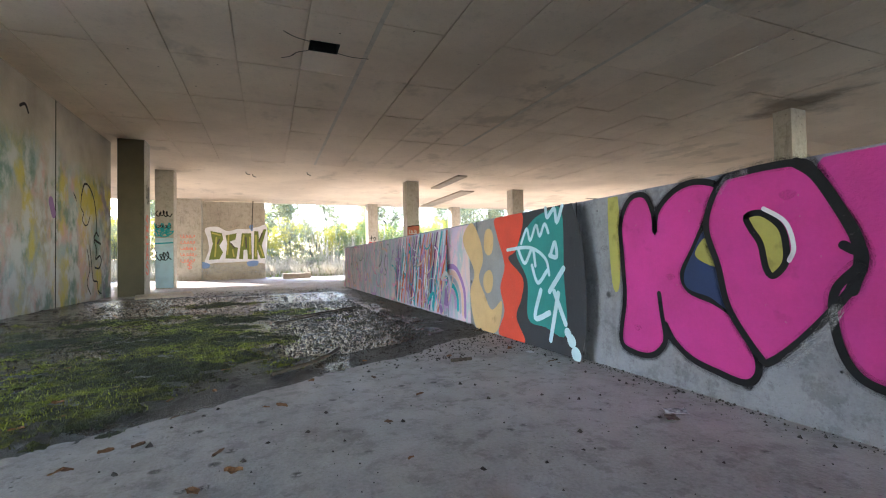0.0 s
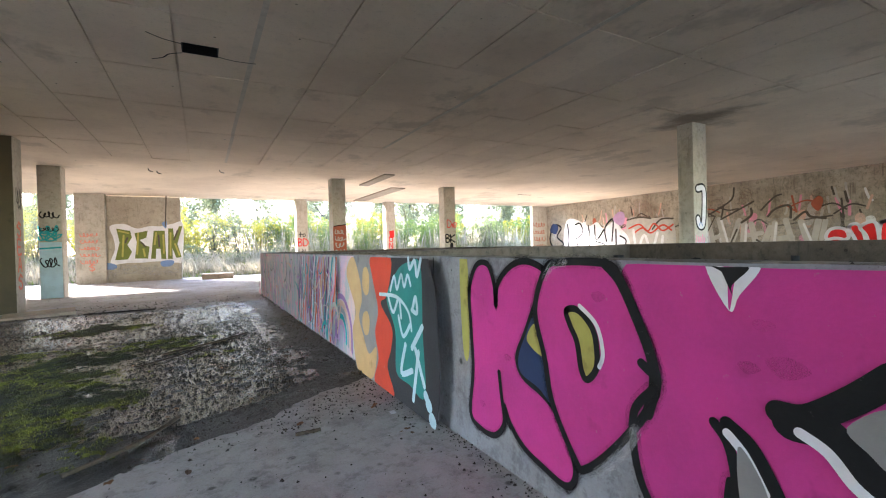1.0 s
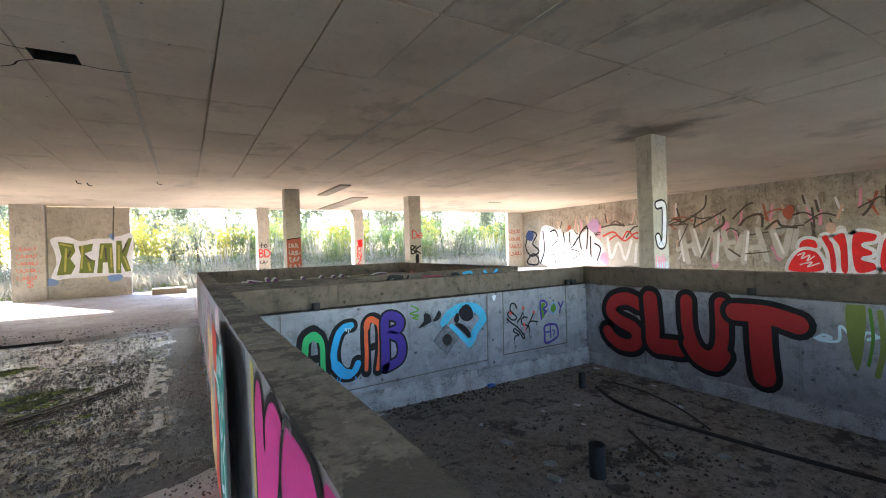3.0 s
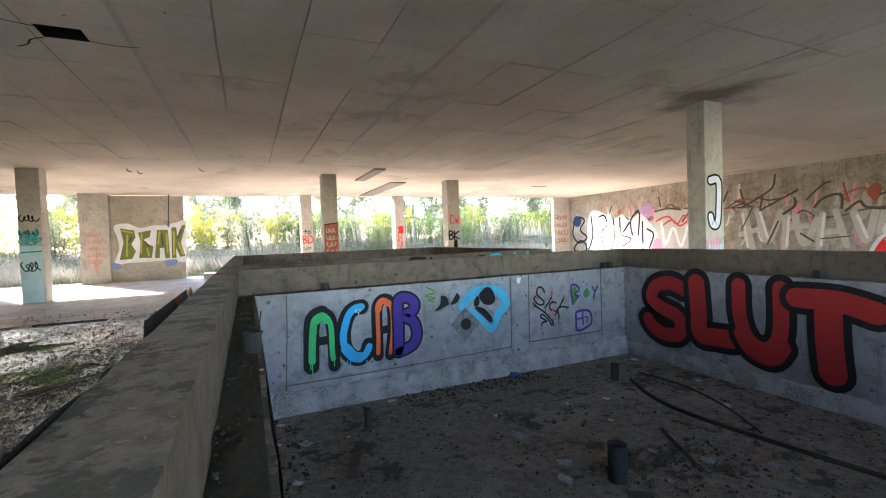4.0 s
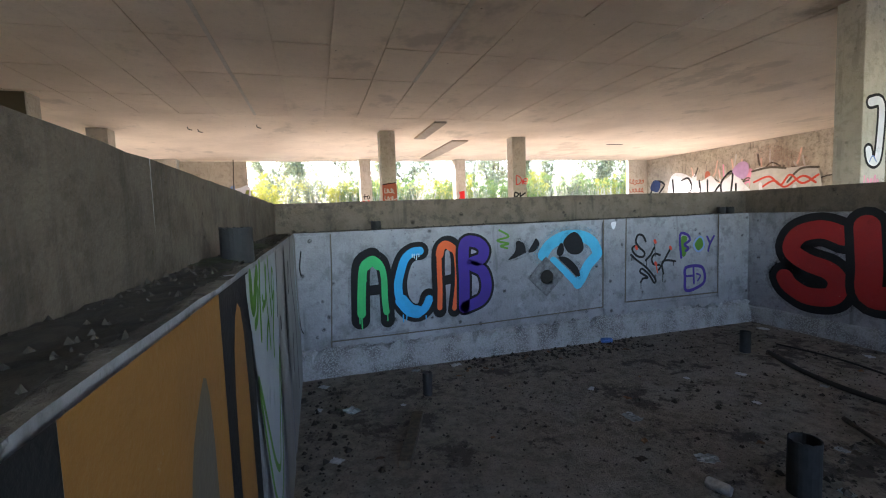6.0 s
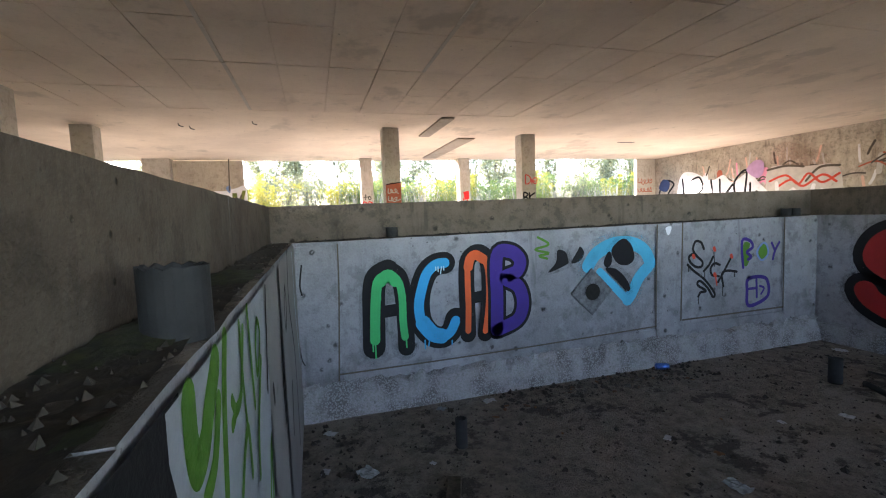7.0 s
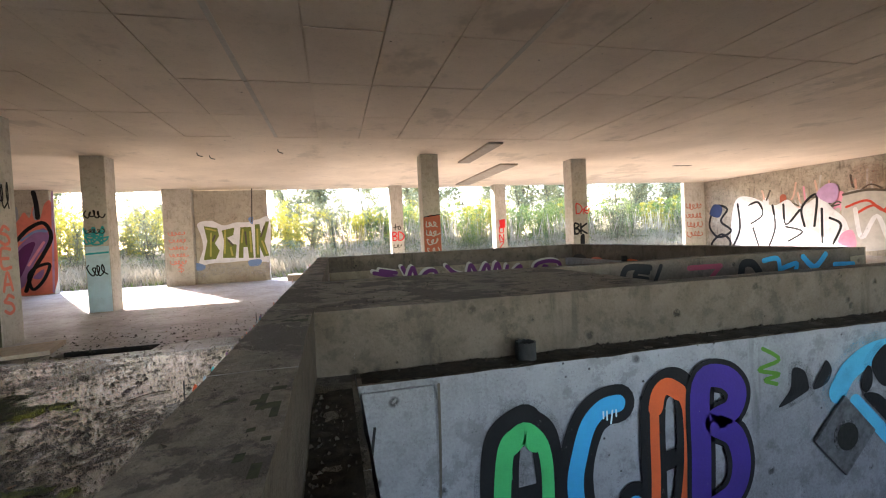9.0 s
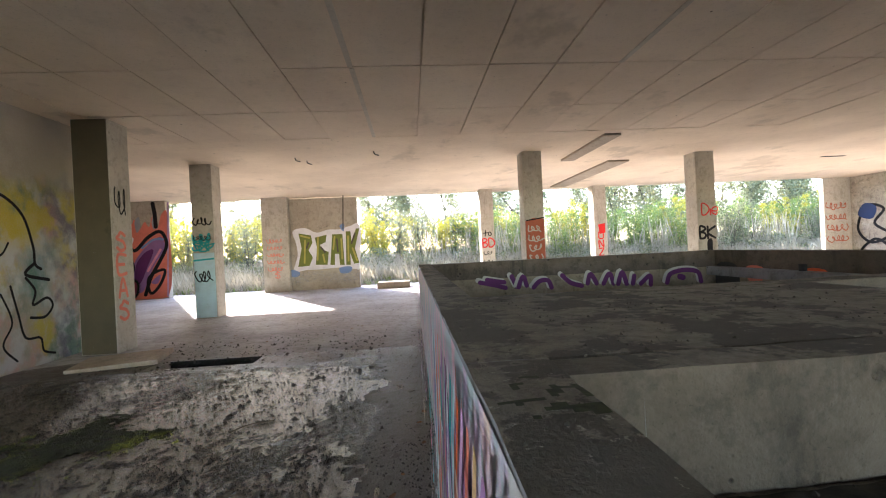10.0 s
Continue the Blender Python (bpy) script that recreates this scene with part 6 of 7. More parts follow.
def moss_blades():
    r = random.Random(3)
    verts, faces = [], []
    while len(faces) < 30000:
        y = 0.8 + 8.6 * r.random() ** 1.6
        x = r.uniform(-3.4, 1.1)
        m = moss_mask(x, y)
        if m < 0.04:
            continue
        z = mud_z(x, y) + 0.03 * min(m, 0.45)
        a, h, w = r.uniform(0, 6.28), r.uniform(0.006, 0.02), r.uniform(0.002, 0.005)
        b = len(verts)
        verts += [(x - w * math.cos(a), y - w * math.sin(a), z - 0.004), (x + w * math.cos(a), y + w * math.sin(a), z - 0.004), (x + r.uniform(-0.012, 0.012), y + r.uniform(-0.012, 0.012), z + h)]
        faces.append((b, b + 1, b + 2))
    me = bpy.data.meshes.new("moss_tufts")
    me.from_pydata(verts, [], faces)
    me.materials.append(M_MOSS_BLADE)
    return me


tagged(new("moss_tufts", moss_blades()), "fine green moss tufts on wet mud", "moss", kind="stuff")


def soil_z(x, y):
    return LEDGE + 0.004 + 0.012 * noise.noise((x * 9, y * 6, 3)) + 0.006 * noise.noise((x * 30, y * 30, 3))


floor_sheet("ledge_soil", soil_z, 2.434, 2.594, 0.6, 5.8, 0.016, plain("ledge_soil", (0.04, 0.03, 0.02), 0.95, 0, 30, 0.7), "dark crumbly soil on the basin's ledge", "soil")
floor_sheet("ledge_soil", soil_z, 2.62, 8.2, 5.84, 6.01, 0.02, bpy.data.materials["ledge_soil"], "dark crumbly soil on the basin's ledge", "soil")
M_DARK_MOSS = plain("dark_moss", (0.035, 0.042, 0.012), 0.95, 0, 40, 0.7)
floor_sheet("ledge_moss", lambda x, y: soil_z(x, y) + 0.02 * noise.noise((x * 5, y * 5, 8)), 2.434, 2.6, 2.2, 4.2, 0.014, M_DARK_MOSS, "green moss on the basin's ledge beside a pipe", "moss", lambda x, y, z: noise.noise((x * 5, y * 5, 8)) > 0.15)
floor_sheet("coping_moss", lambda x, y: TOP - 0.004 + 0.03 * noise.noise((x * 4, y * 3, 8)), 2.24, 2.43, 4.6, 6.1, 0.015, M_DARK_MOSS, "thin green moss on the basin's coping", "moss", lambda x, y, z: noise.noise((x * 4, y * 3, 8)) + 0.5 * noise.noise((x * 25, y * 25, 2)) > 0.24)


M_CLOD = plain("dirt_clod", (0.045, 0.037, 0.028), 0.9, 0, 40, 0.5)
n = Nodes("dead_leaf")
M_LEAF = n.done(n.mix(n.random(), (0.22, 0.1, 0.035), (0.09, 0.05, 0.025)), 0.8, n.noise(90, 3), 0.5, 0.004)


def crumbs(name, spots, label, material=None):
    """One sheet of dirt crumbs: spots give count, x and y range, ground height and size."""
    r = random.Random(name)
    verts, faces = [], []
    for count, x0, x1, y0, y1, z, size in spots:
        for _ in range(count):
            x, y = r.uniform(x0, x1), r.uniform(y0, y1)
            s = size * r.uniform(0.3, 1) ** 2
            zz = z + (max(mud_z(x, y), 0.02 if y > mud_edge(x) + 0.5 and x < 1.5 and y < 10.8 else 0) if z == 0 and x < 2.2 and off_trench(x, y) else 0)
            b = len(verts)
            a = r.uniform(0, 6.28)
            for k in range(4):
                q = a + k * 1.57 + r.uniform(-0.4, 0.4)
                d = s * r.uniform(0.6, 1.2)
                verts.append((x + d * math.cos(q), y + d * math.sin(q), zz - 0.003))
            verts.append((x + r.uniform(-0.3, 0.3) * s, y + r.uniform(-0.3, 0.3) * s, zz + s * r.uniform(0.4, 1.0)))
            faces += [(b, b + 1, b + 4), (b + 1, b + 2, b + 4), (b + 2, b + 3, b + 4), (b + 3, b, b + 4)]
    me = bpy.data.meshes.new(name)
    me.from_pydata(verts, [], faces)
    me.materials.append(material or M_CLOD)
    return tagged(new(name, me), label, "debris", kind="stuff")


crumbs("dirt_crumbs", [(500, -0.6, 2.15, 0.3, 4.0, 0, 0.009), (220, -0.6, 2.15, 0.4, 4.0, 0, 0.019), (900, 2.0, 2.21, 0.5, 13, 0, 0.014), (2200, 2.15, 2.218, 0.3, 13, 0, 0.013), (3600, -2.8, 2.1, 3.2, 11.4, 0, 0.015), (300, -2.0, 2.0, 3.6, 11.6, 0, 0.03), (9000, 0.1, 2.15, 3.1, 8.4, 0, 0.015), (5000, -2.4, 1.6, 4.0, 10.5, 0, 0.013),
                       (500, -2.4, 1.6, 11.0, 13.2, 0, 0.028), (160, -3, 2, 13, 17, 0, 0.02)], "dark dirt crumbs and small stones scattered on the floor")
crumbs("basin_dirt", [(9000, 2.65, 8.1, 0.5, 5.75, DEEP, 0.015), (900, 2.65, 8.1, 0.5, 5.75, DEEP, 0.03), (500, 4.2, 6.3, 5.35, 5.77, DEEP, 0.035), (250, 2.65, 2.95, 1, 5.75, DEEP, 0.035), (250, 5.2, 6.4, 2.5, 3.3, DEEP, 0.035)], "dark dirt crumbs and leaf litter on the basin floor")
crumbs("ledge_dirt", [(420, 2.45, 2.58, 1.0, 5.8, LEDGE + 0.006, 0.01), (200, 2.435, 2.47, 1.0, 5.8, LEDGE + 0.006, 0.013), (260, 2.7, 8.1, 5.95, 6.01, LEDGE + 0.004, 0.02), (300, 2.44, 2.58, 1.0, 5.8, LEDGE, 0.012), (200, 2.7, 8.1, 5.86, 6.0, LEDGE, 0.014), (160, 2.25, 2.42, 0, 13, TOP, 0.008), (500, 2.3, 4.3, 6.2, 7.4, TOP - 0.004, 0.01), (70, 2.3, 4.3, 6.2, 7.4, TOP - 0.004, 0.012), (160, 2.24, 2.42, 4.5, 9, TOP, 0.009), (200, 8.24, 8.38, 0, 5.8, LEDGE, 0.015)], "grit lying on the basin's ledges and coping")


def leaf_mesh(seed):
    r = random.Random(seed)
    bm = bmesh.new()
    rows = []
    for i in range(6):
        t = i / 5
        w = 0.028 * math.sin(math.pi * min(max(t, 0.04), 0.97)) * (1 + 0.25 * math.sin(9 * t + seed))
        curl = r.uniform(0.004, 0.012) * (1 + t)
        rows.append([bm.verts.new(((t - 0.5) * 0.085, -w, curl + 0.004)), bm.verts.new(((t - 0.5) * 0.085, 0, 0.003 + 0.006 * t)), bm.verts.new(((t - 0.5) * 0.085, w, curl * 0.7 + 0.003))])
    for a, b in zip(rows, rows[1:]):
        bm.faces.new((a[0], b[0], b[1], a[1])), bm.faces.new((a[1], b[1], b[2], a[2]))
    bm.to_mesh(me := bpy.data.meshes.new("dead_leaf"))
    bm.free()
    me.materials.append(M_LEAF)
    return me


LEAVES = [leaf_mesh(k) for k in range(4)]
rl = random.Random(8)
for k in range(150):
    zone = rl.choice(((-2.4, 0.6, 1.2, 4.2, 0), (-1.4, 2.1, 0.8, 4.0, 0), (-2.6, 1.8, 2.2, 8.0, 0), (-2.5, 1.8, 11.0, 14.5, 0), (2.8, 8.0, 1.5, 5.6, DEEP), (1.9, 2.18, 2.5, 9, 0), (4.0, 6.0, 5.3, 5.7, DEEP)))
    x, y = rl.uniform(zone[0], zone[1]), rl.uniform(zone[2], zone[3])
    z = zone[4] if zone[4] else max(mud_z(x, y), 0.0)
    if not off_trench(x, y):
        continue
    ob = tagged(new("dead_leaf", LEAVES[k % 4]), "dry brown curled leaf lying on the floor", "leaf", "fallen leaves")
    ob.matrix_basis = pose(x, y, z - 0.001, rl.uniform(-8, 8), rl.uniform(-8, 8), rl.uniform(0, 360)) @ Matrix.Scale(rl.uniform(0.35, 0.8), 4)

M_BARK = plain("dead_wood", (0.1, 0.075, 0.05), 0.9, 0, 30, 0.6)


def rod(name, pts, r, material, label, category, seg=7, jitter=0.15):
    """A bent round rod along points."""
    rnd = random.Random(name + str(pts[0]))
    path = smooth_curve(pts, False, 8)
    bm = bmesh.new()
    rings = []
    for i, p in enumerate(path):
        d = (Vector(path[min(i + 1, len(path) - 1)]) - Vector(path[max(i - 1, 0)])).normalized()
        side = d.cross(Vector((0, 0, 1))).normalized()
        up = side.cross(d)
        rr = r * (1 + rnd.uniform(-jitter, jitter))
        rings.append([bm.verts.new(Vector(p) + side * rr * math.cos(k * 2 * math.pi / seg) + up * rr * math.sin(k * 2 * math.pi / seg)) for k in range(seg)])
    for a, b in zip(rings, rings[1:]):
        for k in range(seg):
            bm.faces.new((a[k], a[(k + 1) % seg], b[(k + 1) % seg], b[k]))
    bm.faces.new(rings[0]), bm.faces.new(rings[-1])
    bmesh.ops.recalc_face_normals(bm, faces=bm.faces)
    return solid(name, bm, material, label, category, smooth=True)


M_HOSE = plain("black_rubber", (0.02, 0.018, 0.016), 0.7, 0, 30, 0.4)
rod("hose", [(7.15, 4.72, DEEP + 0.02), (6.9, 4.2, DEEP + 0.02), (6.8, 3.6, DEEP + 0.02), (6.92, 2.6, DEEP + 0.02), (7.15, 1.4, DEEP + 0.02)], 0.022, M_HOSE, "black hose lying across the basin floor", "hose", 8, 0.05)
rod("cable", [(7.5, 4.9, DEEP + 0.01), (7.55, 4.3, DEEP + 0.01), (7.35, 3.6, DEEP + 0.01), (7.0, 3.0, DEEP + 0.01)], 0.01, M_HOSE, "thin black cable lying on the basin floor", "cable", 6, 0.05)
rod("stick", [(6.25, 3.5, DEEP + 0.02), (6.05, 3.15, DEEP + 0.03), (5.88, 2.8, DEEP + 0.02)], 0.016, M_BARK, "bare broken stick lying on the basin floor", "stick")
rod("stick", [(1.3, 3.0, 0.016), (1.38, 2.99, 0.018), (1.46, 3.0, 0.015)], 0.013, M_BARK, "short dark piece of wood on bare concrete", "stick")
rod("stick", [(0.35, 6.1, 0.03), (0.9, 6.5, 0.035), (1.35, 7.0, 0.03)], 0.014, M_BARK, "long wet branch lying in the mud", "stick")
rod("stick", [(0.15, 5.6, 0.03), (0.5, 5.9, 0.035), (0.75, 6.3, 0.03)], 0.01, M_BARK, "thin wet branch lying in the mud", "stick")
rod("stick", [(0.1, 3.1, 0.03), (0.4, 3.35, 0.035), (0.62, 3.75, 0.03)], 0.014, M_BARK, "rotten branch at the edge of the mud", "stick")
rod("stick", [(0.55, 8.75, 0.025), (0.66, 8.9, 0.028), (0.85, 8.96, 0.025)], 0.006, M_BARK, "thin wet branch lying in the mud", "stick")
board = solid("board", boxed(-0.04, 0.04, -0.34, 0.34, 0, 0.05, bevel=0.006), M_BARK, "dark wet wooden board on the basin floor", "board")
board.matrix_basis = pose(3.36, 4.3, DEEP - 0.002, 0, 0, -20)

# broken concrete plate beside the column, and the kerb block at the open side
slab_piece = solid("concrete_plate", boxed(-0.55, 0.55, -0.36, 0.36, 0, 0.07, bevel=0.012), M_PATCH, "broken concrete plate lying over the drain", "plate")
slab_piece.matrix_basis = pose(-2.1, 11.7, 0.012, 1.5, -1.5, 12)
solid("concrete_block", boxed(0.75, 2.0, 21.9, 22.5, -0.002, 0.24, bevel=0.03), M_PATCH, "low concrete block at the open side", "block")


def can_mesh():
    bm = bmesh.new()
    prof = [(0.0, 0.0), (0.024, 0.0), (0.031, 0.008), (0.031, 0.105), (0.026, 0.118), (0.026, 0.122), (0.0, 0.119)]
    rings = [[bm.verts.new((r * math.cos(k * math.pi / 8) * (1 + 0.12 * math.sin(k + z * 60)), r * math.sin(k * math.pi / 8) * (0.8 if 0.03 < z < 0.09 else 1), z)) for k in range(16)] for r, z in prof[1:-1]]
    for a, b in zip(rings, rings[1:]):
        for k in range(16):
            bm.faces.new((a[k], a[(k + 1) % 16], b[(k + 1) % 16], b[k]))
    bm.faces.new(rings[0]), bm.faces.new(rings[-1])
    bmesh.ops.recalc_face_normals(bm, faces=bm.faces)
    return bm


M_CAN_BLUE = plain("blue_can", (0.08, 0.2, 0.6), 0.3, 0.5, 40, 0.5)
M_CAN = plain("silver_can", (0.55, 0.56, 0.58), 0.3, 0.8, 40, 0.4)
for x, y, z, rot, m, label in ((5.87, 5.68, DEEP, 70, M_CAN_BLUE, "crushed blue drink can on the basin floor"), (4.78, 3.25, DEEP, 20, M_CAN, "silver drink can lying on the basin floor"), (0.68, 1.12, 0, 100, M_CAN, "crushed silver can on bare concrete")):
    ob = solid("drink_can", can_mesh(), m, label, "can", smooth=True)
    ob.matrix_basis = pose(x, y, z + 0.028, 90, 0, rot)

M_PAPER = plain("pale_paper", (0.62, 0.62, 0.64), 0.8, 0, 50, 0.3)
M_CLEAR = plain("cloudy_plastic", (0.4, 0.44, 0.45), 0.25, 0, 30, 0.4)


def scrap(x, y, z, size, seed, material, label):
    r = random.Random(seed)
    bm = bmesh.new()
    bmesh.ops.create_grid(bm, x_segments=6, y_segments=5, size=size)
    for v in bm.verts:
        v.co.x *= 1.4
        v.co.z = size * (0.25 + 0.7 * abs(noise.noise((v.co.x / size * 1.3 + seed, v.co.y / size * 1.3, 0)))) - size * 0.2
        v.co += Vector((r.uniform(-1, 1), r.uniform(-1, 1), 0)) * size * 0.12
    bmesh.ops.solidify(bm, geom=list(bm.faces), thickness=0.002)
    ob = solid("litter", bm, material, label, "litter", group="litter", smooth=False)
    ob.matrix_basis = pose(x, y, z, 0, 0, r.uniform(0, 360))
    return ob


for k, (x, y, z, s) in enumerate(((7.95, 5.4, DEEP, 0.07), (4.1, 5.6, DEEP, 0.06), (2.85, 4.2, DEEP, 0.05), (2.9, 3.6, DEEP, 0.04), (2.8, 5.5, DEEP, 0.05), (5.0, 4.6, DEEP, 0.04), (6.4, 4.4, DEEP, 0.05), (7.4, 3.6, DEEP, 0.05), (5.9, 4.5, DEEP, 0.03), (6.9, 3.1, DEEP, 0.04), (2.0, 3.05, 0, 0.035), (2.75, 5.0, DEEP, 0.04), (7.9, 4.3, DEEP, 0.05))):
    scrap(x, y, z, s * 0.6, k, M_PAPER, "crumpled pale scrap of paper or plastic on concrete")
for k, (x, y) in enumerate(((5.0, 3.45), (4.95, 4.05), (6.1, 2.9), (6.5, 2.6), (3.0, 4.9))):
    scrap(x, y, DEEP, 0.045, 40 + k, M_CLEAR, "cloudy plastic scrap on the basin floor")

scrap(1.86, 1.6, 0.004, 0.035, 61, M_CLEAR, "crumpled foil wrapper on bare concrete")
scrap(1.78, 1.55, 0.004, 0.025, 62, M_BARK, "torn brown scrap on bare concrete")
r_lit = random.Random(15)
for k in range(34):
    x, y = r_lit.choice(((2.7, 1.5), (3.5, 2.2), (5.8, 2.8), (6.8, 3.6), (4.5, 5.3), (2.8, 4.8)))
    scrap(min(max(x + r_lit.gauss(0, 0.5), 2.68), 8.05), min(max(y + r_lit.gauss(0, 0.5), 0.8), 5.6), DEEP, r_lit.uniform(0.012, 0.03), 80 + k, r_lit.choice((M_PAPER, M_CLEAR, M_BARK)), "small scrap of rubbish on the basin floor")

# hooks under the far ceiling, cracks by the hole
for x, y in ((-0.56, 15.82), (-0.37, 16.19), (1.34, 15.4)):
    rod("ceiling_hook", [(x, y, CEIL + 0.02), (x + 0.02, y, CEIL - 0.06), (x + 0.12, y + 0.02, CEIL - 0.09)], 0.012, M_HOSE, "short bent rusty rod hanging from the ceiling", "rod")
crack = Spray("x", 0, 1)
for pts in (((0.64, 6.5), (0.5, 6.6), (0.42, 6.75), (0.3, 6.85)), ((1.05, 6.45), (1.25, 6.5), (1.5, 6.48)), ((0.64, 6.22), (0.45, 6.16), (0.3, 6.05))):
    crack.line("black", 0.02, *pts)
for v in crack.bm.verts:
    v.co = (v.co.x, v.co.y, CEIL - 0.003)
part("crack", crack.bm, PAINTS["black"], ceiling)

crumbs("mud_clods", [(420, -2.6, 1.6, 6.5, 11.0, 0, 0.035), (700, -2.8, 1.9, 5.5, 11.1, 0, 0.018), (220, -2.2, 1.6, 10.7, 12.6, 0, 0.04), (300, 1.3, 2.15, 3.5, 10.5, 0, 0.02)], "dark wet clods of mud and rotten leaves")

# ---------------------------------------------------------------- thicket outside
def leaf_material(name, a, b, c):
    n = Nodes(name)
    color = n.mix(n.ramp(n.island(), 0.0, 0.6), a, b)
    color = n.mix(n.ramp(n.island(), 0.75, 1.0), color, c)
    color = n.mix(n.math("MULTIPLY", n.random(), 0.35), color, a)
    n.done(color, 0.6)
    t = n.tree.nodes.new("ShaderNodeBsdfTranslucent")
    n.link(color, t.inputs["Color"])
    m = n.tree.nodes.new("ShaderNodeMixShader")
    m.inputs[0].default_value = 0.4
    n.link(n.bsdf.outputs[0], m.inputs[1]), n.link(t.outputs[0], m.inputs[2])
    n.link(m.outputs[0], n.tree.nodes["Material Output"].inputs["Surface"])
    return n.mat


M_YELLOW = leaf_material("yellow_leaves", (0.4, 0.32, 0.02), (0.17, 0.21, 0.035), (0.5, 0.38, 0.03))
M_GREEN = leaf_material("green_leaves", (0.08, 0.13, 0.025), (0.15, 0.22, 0.045), (0.32, 0.3, 0.05))
M_DRY = leaf_material("dry_stems", (0.3, 0.26, 0.19), (0.36, 0.32, 0.24), (0.2, 0.18, 0.11))
M_OLIVE = leaf_material("olive_leaves", (0.09, 0.105, 0.055), (0.17, 0.19, 0.1), (0.3, 0.26, 0.1))
M_TRUNK = plain("bark", (0.07, 0.056, 0.045), 0.9, 0, 12, 0.5)


def limb(bm, a, b, r0, r1, seg=5):
    d = (b - a).normalized()
    side = d.orthogonal().normalized()
    up = d.cross(side)
    ra = [bm.verts.new(a + (side * math.cos(k * 6.283 / seg) + up * math.sin(k * 6.283 / seg)) * r0) for k in range(seg)]
    rb = [bm.verts.new(b + (side * math.cos(k * 6.283 / seg) + up * math.sin(k * 6.283 / seg)) * r1) for k in range(seg)]
    for k in range(seg):
        bm.faces.new((ra[k], ra[(k + 1) % seg], rb[(k + 1) % seg], rb[k]))


def leaves_mesh(points, size, r):
    verts, faces = [], []
    for p in points:
        d = Vector((r.gauss(0, 1), r.gauss(0, 1), r.gauss(0, 1))).normalized()
        e = d.orthogonal().normalized()
        e = (Matrix.Rotation(r.uniform(0, 6.28), 3, d) @ e)
        f = d.cross(e)
        s = size * r.uniform(0.5, 1.2)
        b = len(verts)
        verts += [tuple(p - e * s), tuple(p + f * s * 0.55), tuple(p + e * s), tuple(p - f * s * 0.55)]
        faces.append((b, b + 1, b + 2, b + 3))
    me = bpy.data.meshes.new("crown")
    me.from_pydata(verts, [], faces)
    return me


def plant(kind, seed, label, category, leaf, height, spread, stems, count, size, bare=0.15):
    """Stems with side twigs and a crown of loose leaves along them."""
    r = random.Random(seed)
    ob = holder(kind, (0, 0, -50), label, category, group=kind + "s")
    bm = bmesh.new()
    tips = []
    for s in range(stems):
        p = Vector((r.uniform(-0.3, 0.3), r.uniform(-0.3, 0.3), -0.15)) * (spread if stems > 1 else 0.2)
        p.z = -0.15
        d = Vector((r.uniform(-0.35, 0.35) * spread, r.uniform(-0.35, 0.35) * spread, 1)).normalized()
        h = height * r.uniform(0.65, 1.0)
        n, rad = 7, 0.012 * height * (0.55 if stems > 1 else 1)
        for k in range(n):
            q = p + d * h / n
            limb(bm, p, q, rad * (1 - k / (n + 1)), rad * (1 - (k + 1) / (n + 1)))
            if k / n > bare:
                for _ in range(4):
                    w = Vector((r.uniform(-1, 1), r.uniform(-1, 1), r.uniform(-0.1, 0.9))).normalized()
                    length = spread * r.uniform(0.25, 0.75) * (1.15 - k / n)
                    limb(bm, q, q + w * length, rad * 0.35, 0.004, 4)
                    tips.append((q, w, length))
            p = q
            d = (d + Vector((r.uniform(-0.2, 0.2), r.uniform(-0.2, 0.2), 0.15))).normalized()
    part("trunk", bm, M_TRUNK, ob)
    pts = []
    for _ in range(count):
        q, w, length = r.choice(tips)
        t = r.uniform(0.2, 1.1)
        g = 0.1 * spread
        pts.append(q + w * length * t + Vector((r.gauss(0, g), r.gauss(0, g), r.gauss(0, g))))
    me = leaves_mesh(pts, size, r)
    me.materials.append(leaf)
    crown = new("crown", me)
    crown.parent = ob
    return ob


SAPLING_Y = [plant("yellow_sapling", 100 + k, "slender sapling with yellow autumn leaves", "tree", M_YELLOW, 3.4, 0.85, 4, 3200, 0.045, 0.1) for k in range(3)]
SAPLING_G = [plant("green_shrub", 200 + k, "dense shrub with green and fading leaves", "shrub", M_GREEN, 2.9, 1.1, 5, 3400, 0.045, 0.05) for k in range(3)]
THICKET = [plant("olive_bush", 300 + k, "tangled bush with sparse olive leaves", "shrub", M_OLIVE, 3.2, 1.1, 6, 2800, 0.038, 0.05) for k in range(2)]
TREE = [plant("tall_tree", 400 + k, "tall half-bare tree behind the thicket", "tree", M_OLIVE, 8.5, 3.0, 1, 4200, 0.085, 0.12) for k in range(3)]
rp = random.Random(77)


def copy_scaled(kinds, x, y, lo, hi):
    src = rp.choice(kinds)
    k = rp.uniform(lo, hi)
    src.scale = (k, k, k)
    ob = copy_thing(src, pose(x, y, ground_z(x, y) - 0.05, 0, 0, rp.uniform(0, 360)))
    src.scale = (1, 1, 1)
    return ob


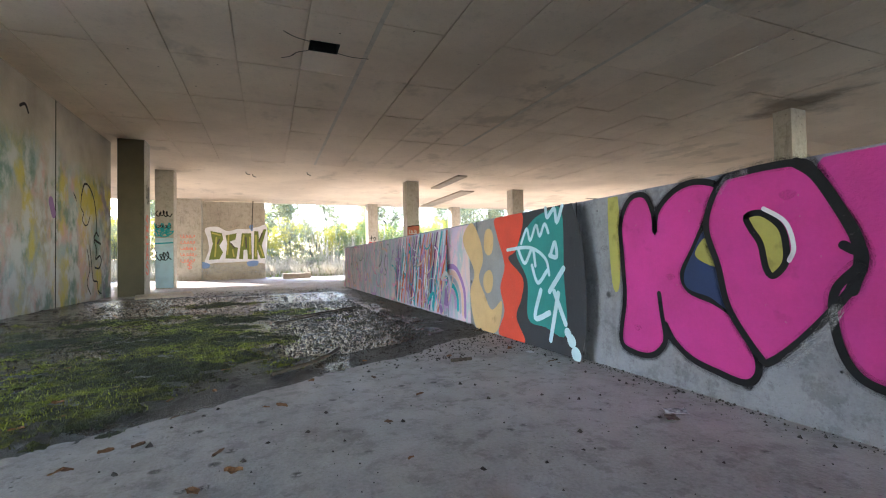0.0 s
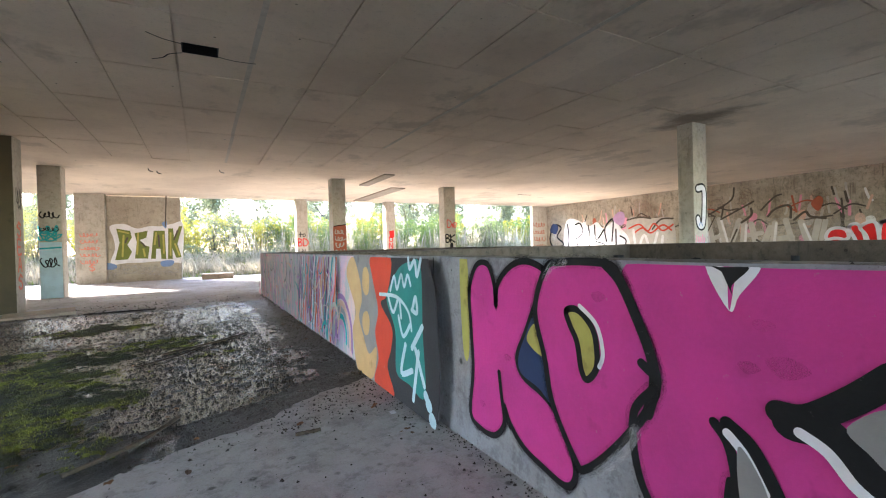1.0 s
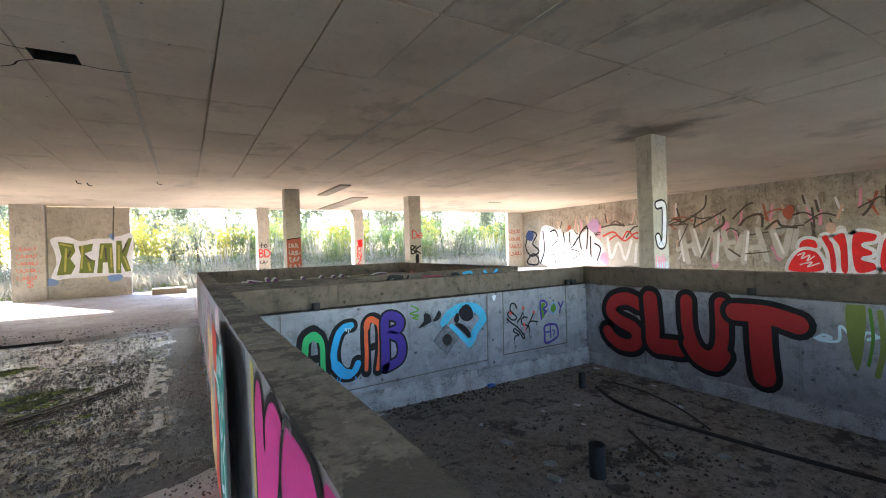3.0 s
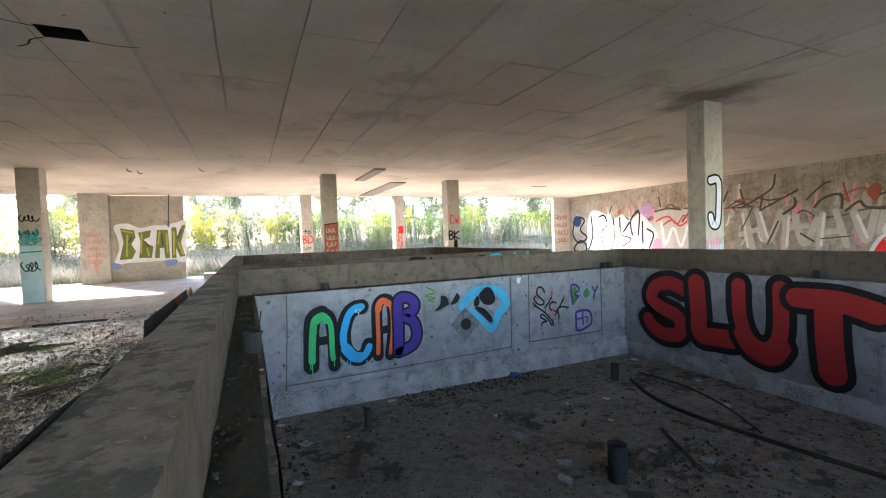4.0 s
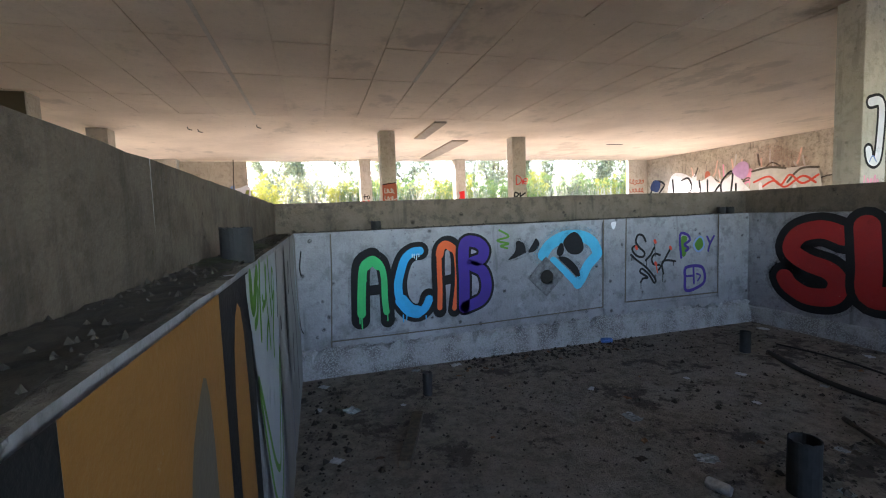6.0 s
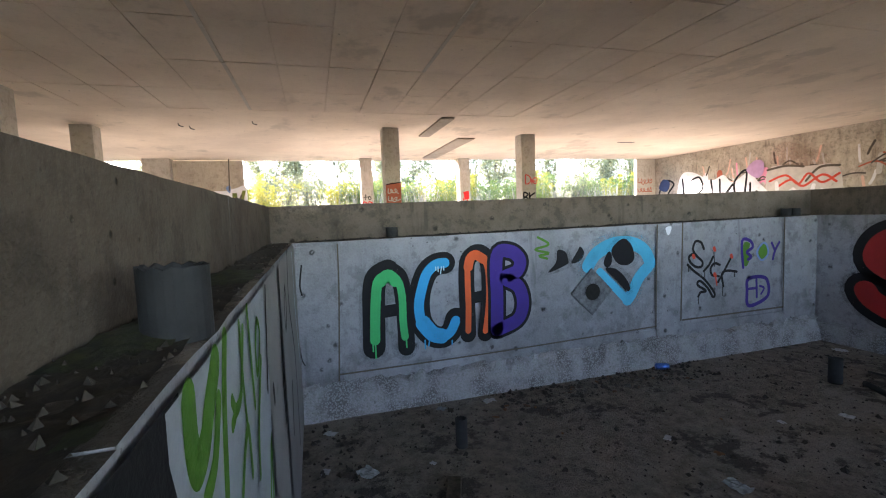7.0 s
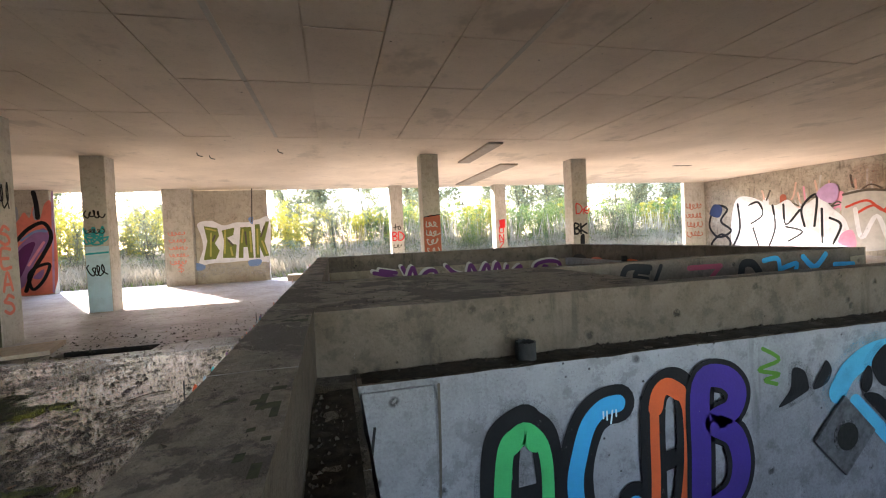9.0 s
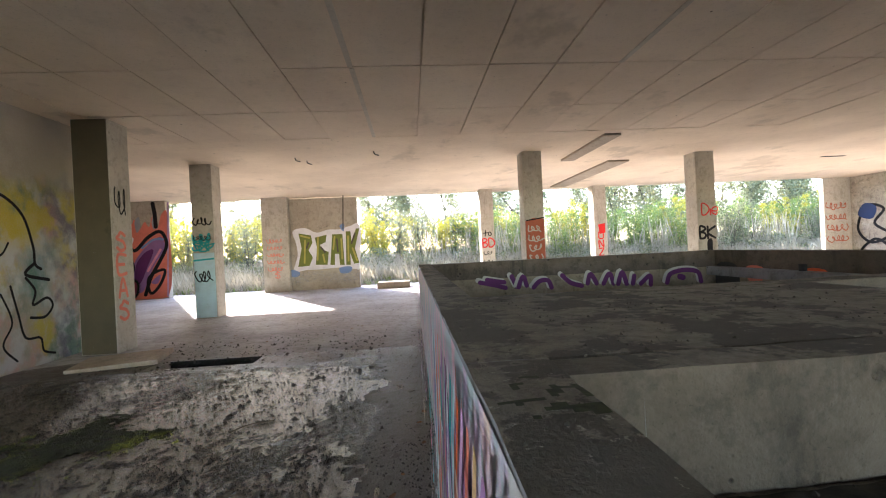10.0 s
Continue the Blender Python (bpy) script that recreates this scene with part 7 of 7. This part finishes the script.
for k in range(70):
    x = -26 + k * 0.9 + rp.uniform(-0.5, 0.5)
    y = 27.6 + rp.uniform(0, 3.2) + (1.2 if -3 < x < 6 else 0)
    if x < 4.5:
        kinds = SAPLING_Y if rp.random() < 0.72 else THICKET
    else:
        kinds = rp.choice((SAPLING_G, SAPLING_G, THICKET, SAPLING_Y))
    copy_scaled(kinds, x, y, 0.75, 1.15)
for k in range(60):
    x = -32 + k * 1.28 + rp.uniform(-0.6, 0.6)
    copy_scaled(rp.choice((SAPLING_Y, THICKET, SAPLING_G)) if x < 6 else rp.choice((SAPLING_G, THICKET)), x, 31.5 + rp.uniform(0, 4), 0.8, 1.25)
for k in range(84):
    x = -38 + k * 1.1 + rp.uniform(-1, 1)
    copy_scaled(TREE, x, 36 + rp.uniform(0, 9), 0.8, 1.5 if x > 6 else 1.0)
for src in SAPLING_Y + SAPLING_G + THICKET + TREE:
    for o in (*src.children, src):
        bpy.data.objects.remove(o)


def thicket(name, count, x0, x1, y0, y1, top, material, label, seed, thresh):
    """Loose leaves and shoots that fill the gaps between the single plants, with an uneven top."""
    r = random.Random(seed)
    pts = []
    while len(pts) < count:
        x, y = r.uniform(x0, x1), r.uniform(y0, y1)
        crest = top * (0.72 + 0.5 * noise.noise((x * 0.45, y * 0.3, seed)))
        z = crest * (1 - r.random() ** 1.5)
        if noise.noise((x * 1.1, y * 1.1, z * 1.2 + seed)) < thresh:
            continue
        pts.append(Vector((x, y, ground_z(x, y) + z)))
    me = leaves_mesh(pts, 0.055, r)
    me.name = name
    me.materials.append(material)
    return tagged(new(name, me), label, "thicket", kind="stuff")


thicket("yellow_thicket", 60000, -26, 12, 30.0, 36, 3.7, M_YELLOW, "yellow autumn leaves of a dense thicket", 31, 0.12)
thicket("olive_thicket", 56000, -26, 40, 33, 40, 3.6, M_OLIVE, "olive and fading leaves of a dense thicket", 32, 0.12)
thicket("green_thicket", 44000, 6, 40, 29.5, 35, 3.3, M_GREEN, "green leaves of a dense thicket", 33, 0.12)
thicket("low_scrub", 26000, -20, 36, 26.6, 30, 1.1, M_OLIVE, "low scrub in front of the thicket", 34, 0.0)


def grass(name, count, x0, x1, y0, y1, h0, h1, material, label, seed):
    r = random.Random(seed)
    verts, faces = [], []
    for _ in range(count):
        x, y = r.uniform(x0, x1), y0 + (y1 - y0) * r.random()
        if noise.noise((x * 0.6, y * 0.6, seed)) < -0.25:
            continue
        z = ground_z(x, y) - 0.03
        for _ in range(4):
            h, a, w = r.uniform(h0, h1), r.uniform(0, 6.28), r.uniform(0.006, 0.014)
            lean = 0.25 if h1 < 1 else 0.09
            dx, dy = r.gauss(0, lean) * h, r.gauss(0, lean) * h
            b = len(verts)
            verts += [(x - w * math.cos(a), y - w * math.sin(a), z), (x + w * math.cos(a), y + w * math.sin(a), z), (x + dx * 0.5 + w * 0.6, y + dy * 0.5, z + h * 0.6), (x + dx, y + dy, z + h)]
            faces += [(b, b + 1, b + 2), (b, b + 2, b + 3)]
    me = bpy.data.meshes.new(name)
    me.from_pydata(verts, [], faces)
    me.materials.append(material)
    return tagged(new(name, me), label, "grass", kind="stuff")


grass("dry_grass", 18000, -18, 36, 24.2, 31, 0.15, 0.75, M_DRY, "pale dry grass and weed stems outside", 5)
grass("green_grass", 6000, -16, 34, 23.8, 29, 0.1, 0.28, M_GREEN, "low green weeds outside", 6)
grass("reeds", 700, 2, 30, 27.5, 30, 0.9, 2.4, M_DRY, "tall pale reeds in the thicket", 7)
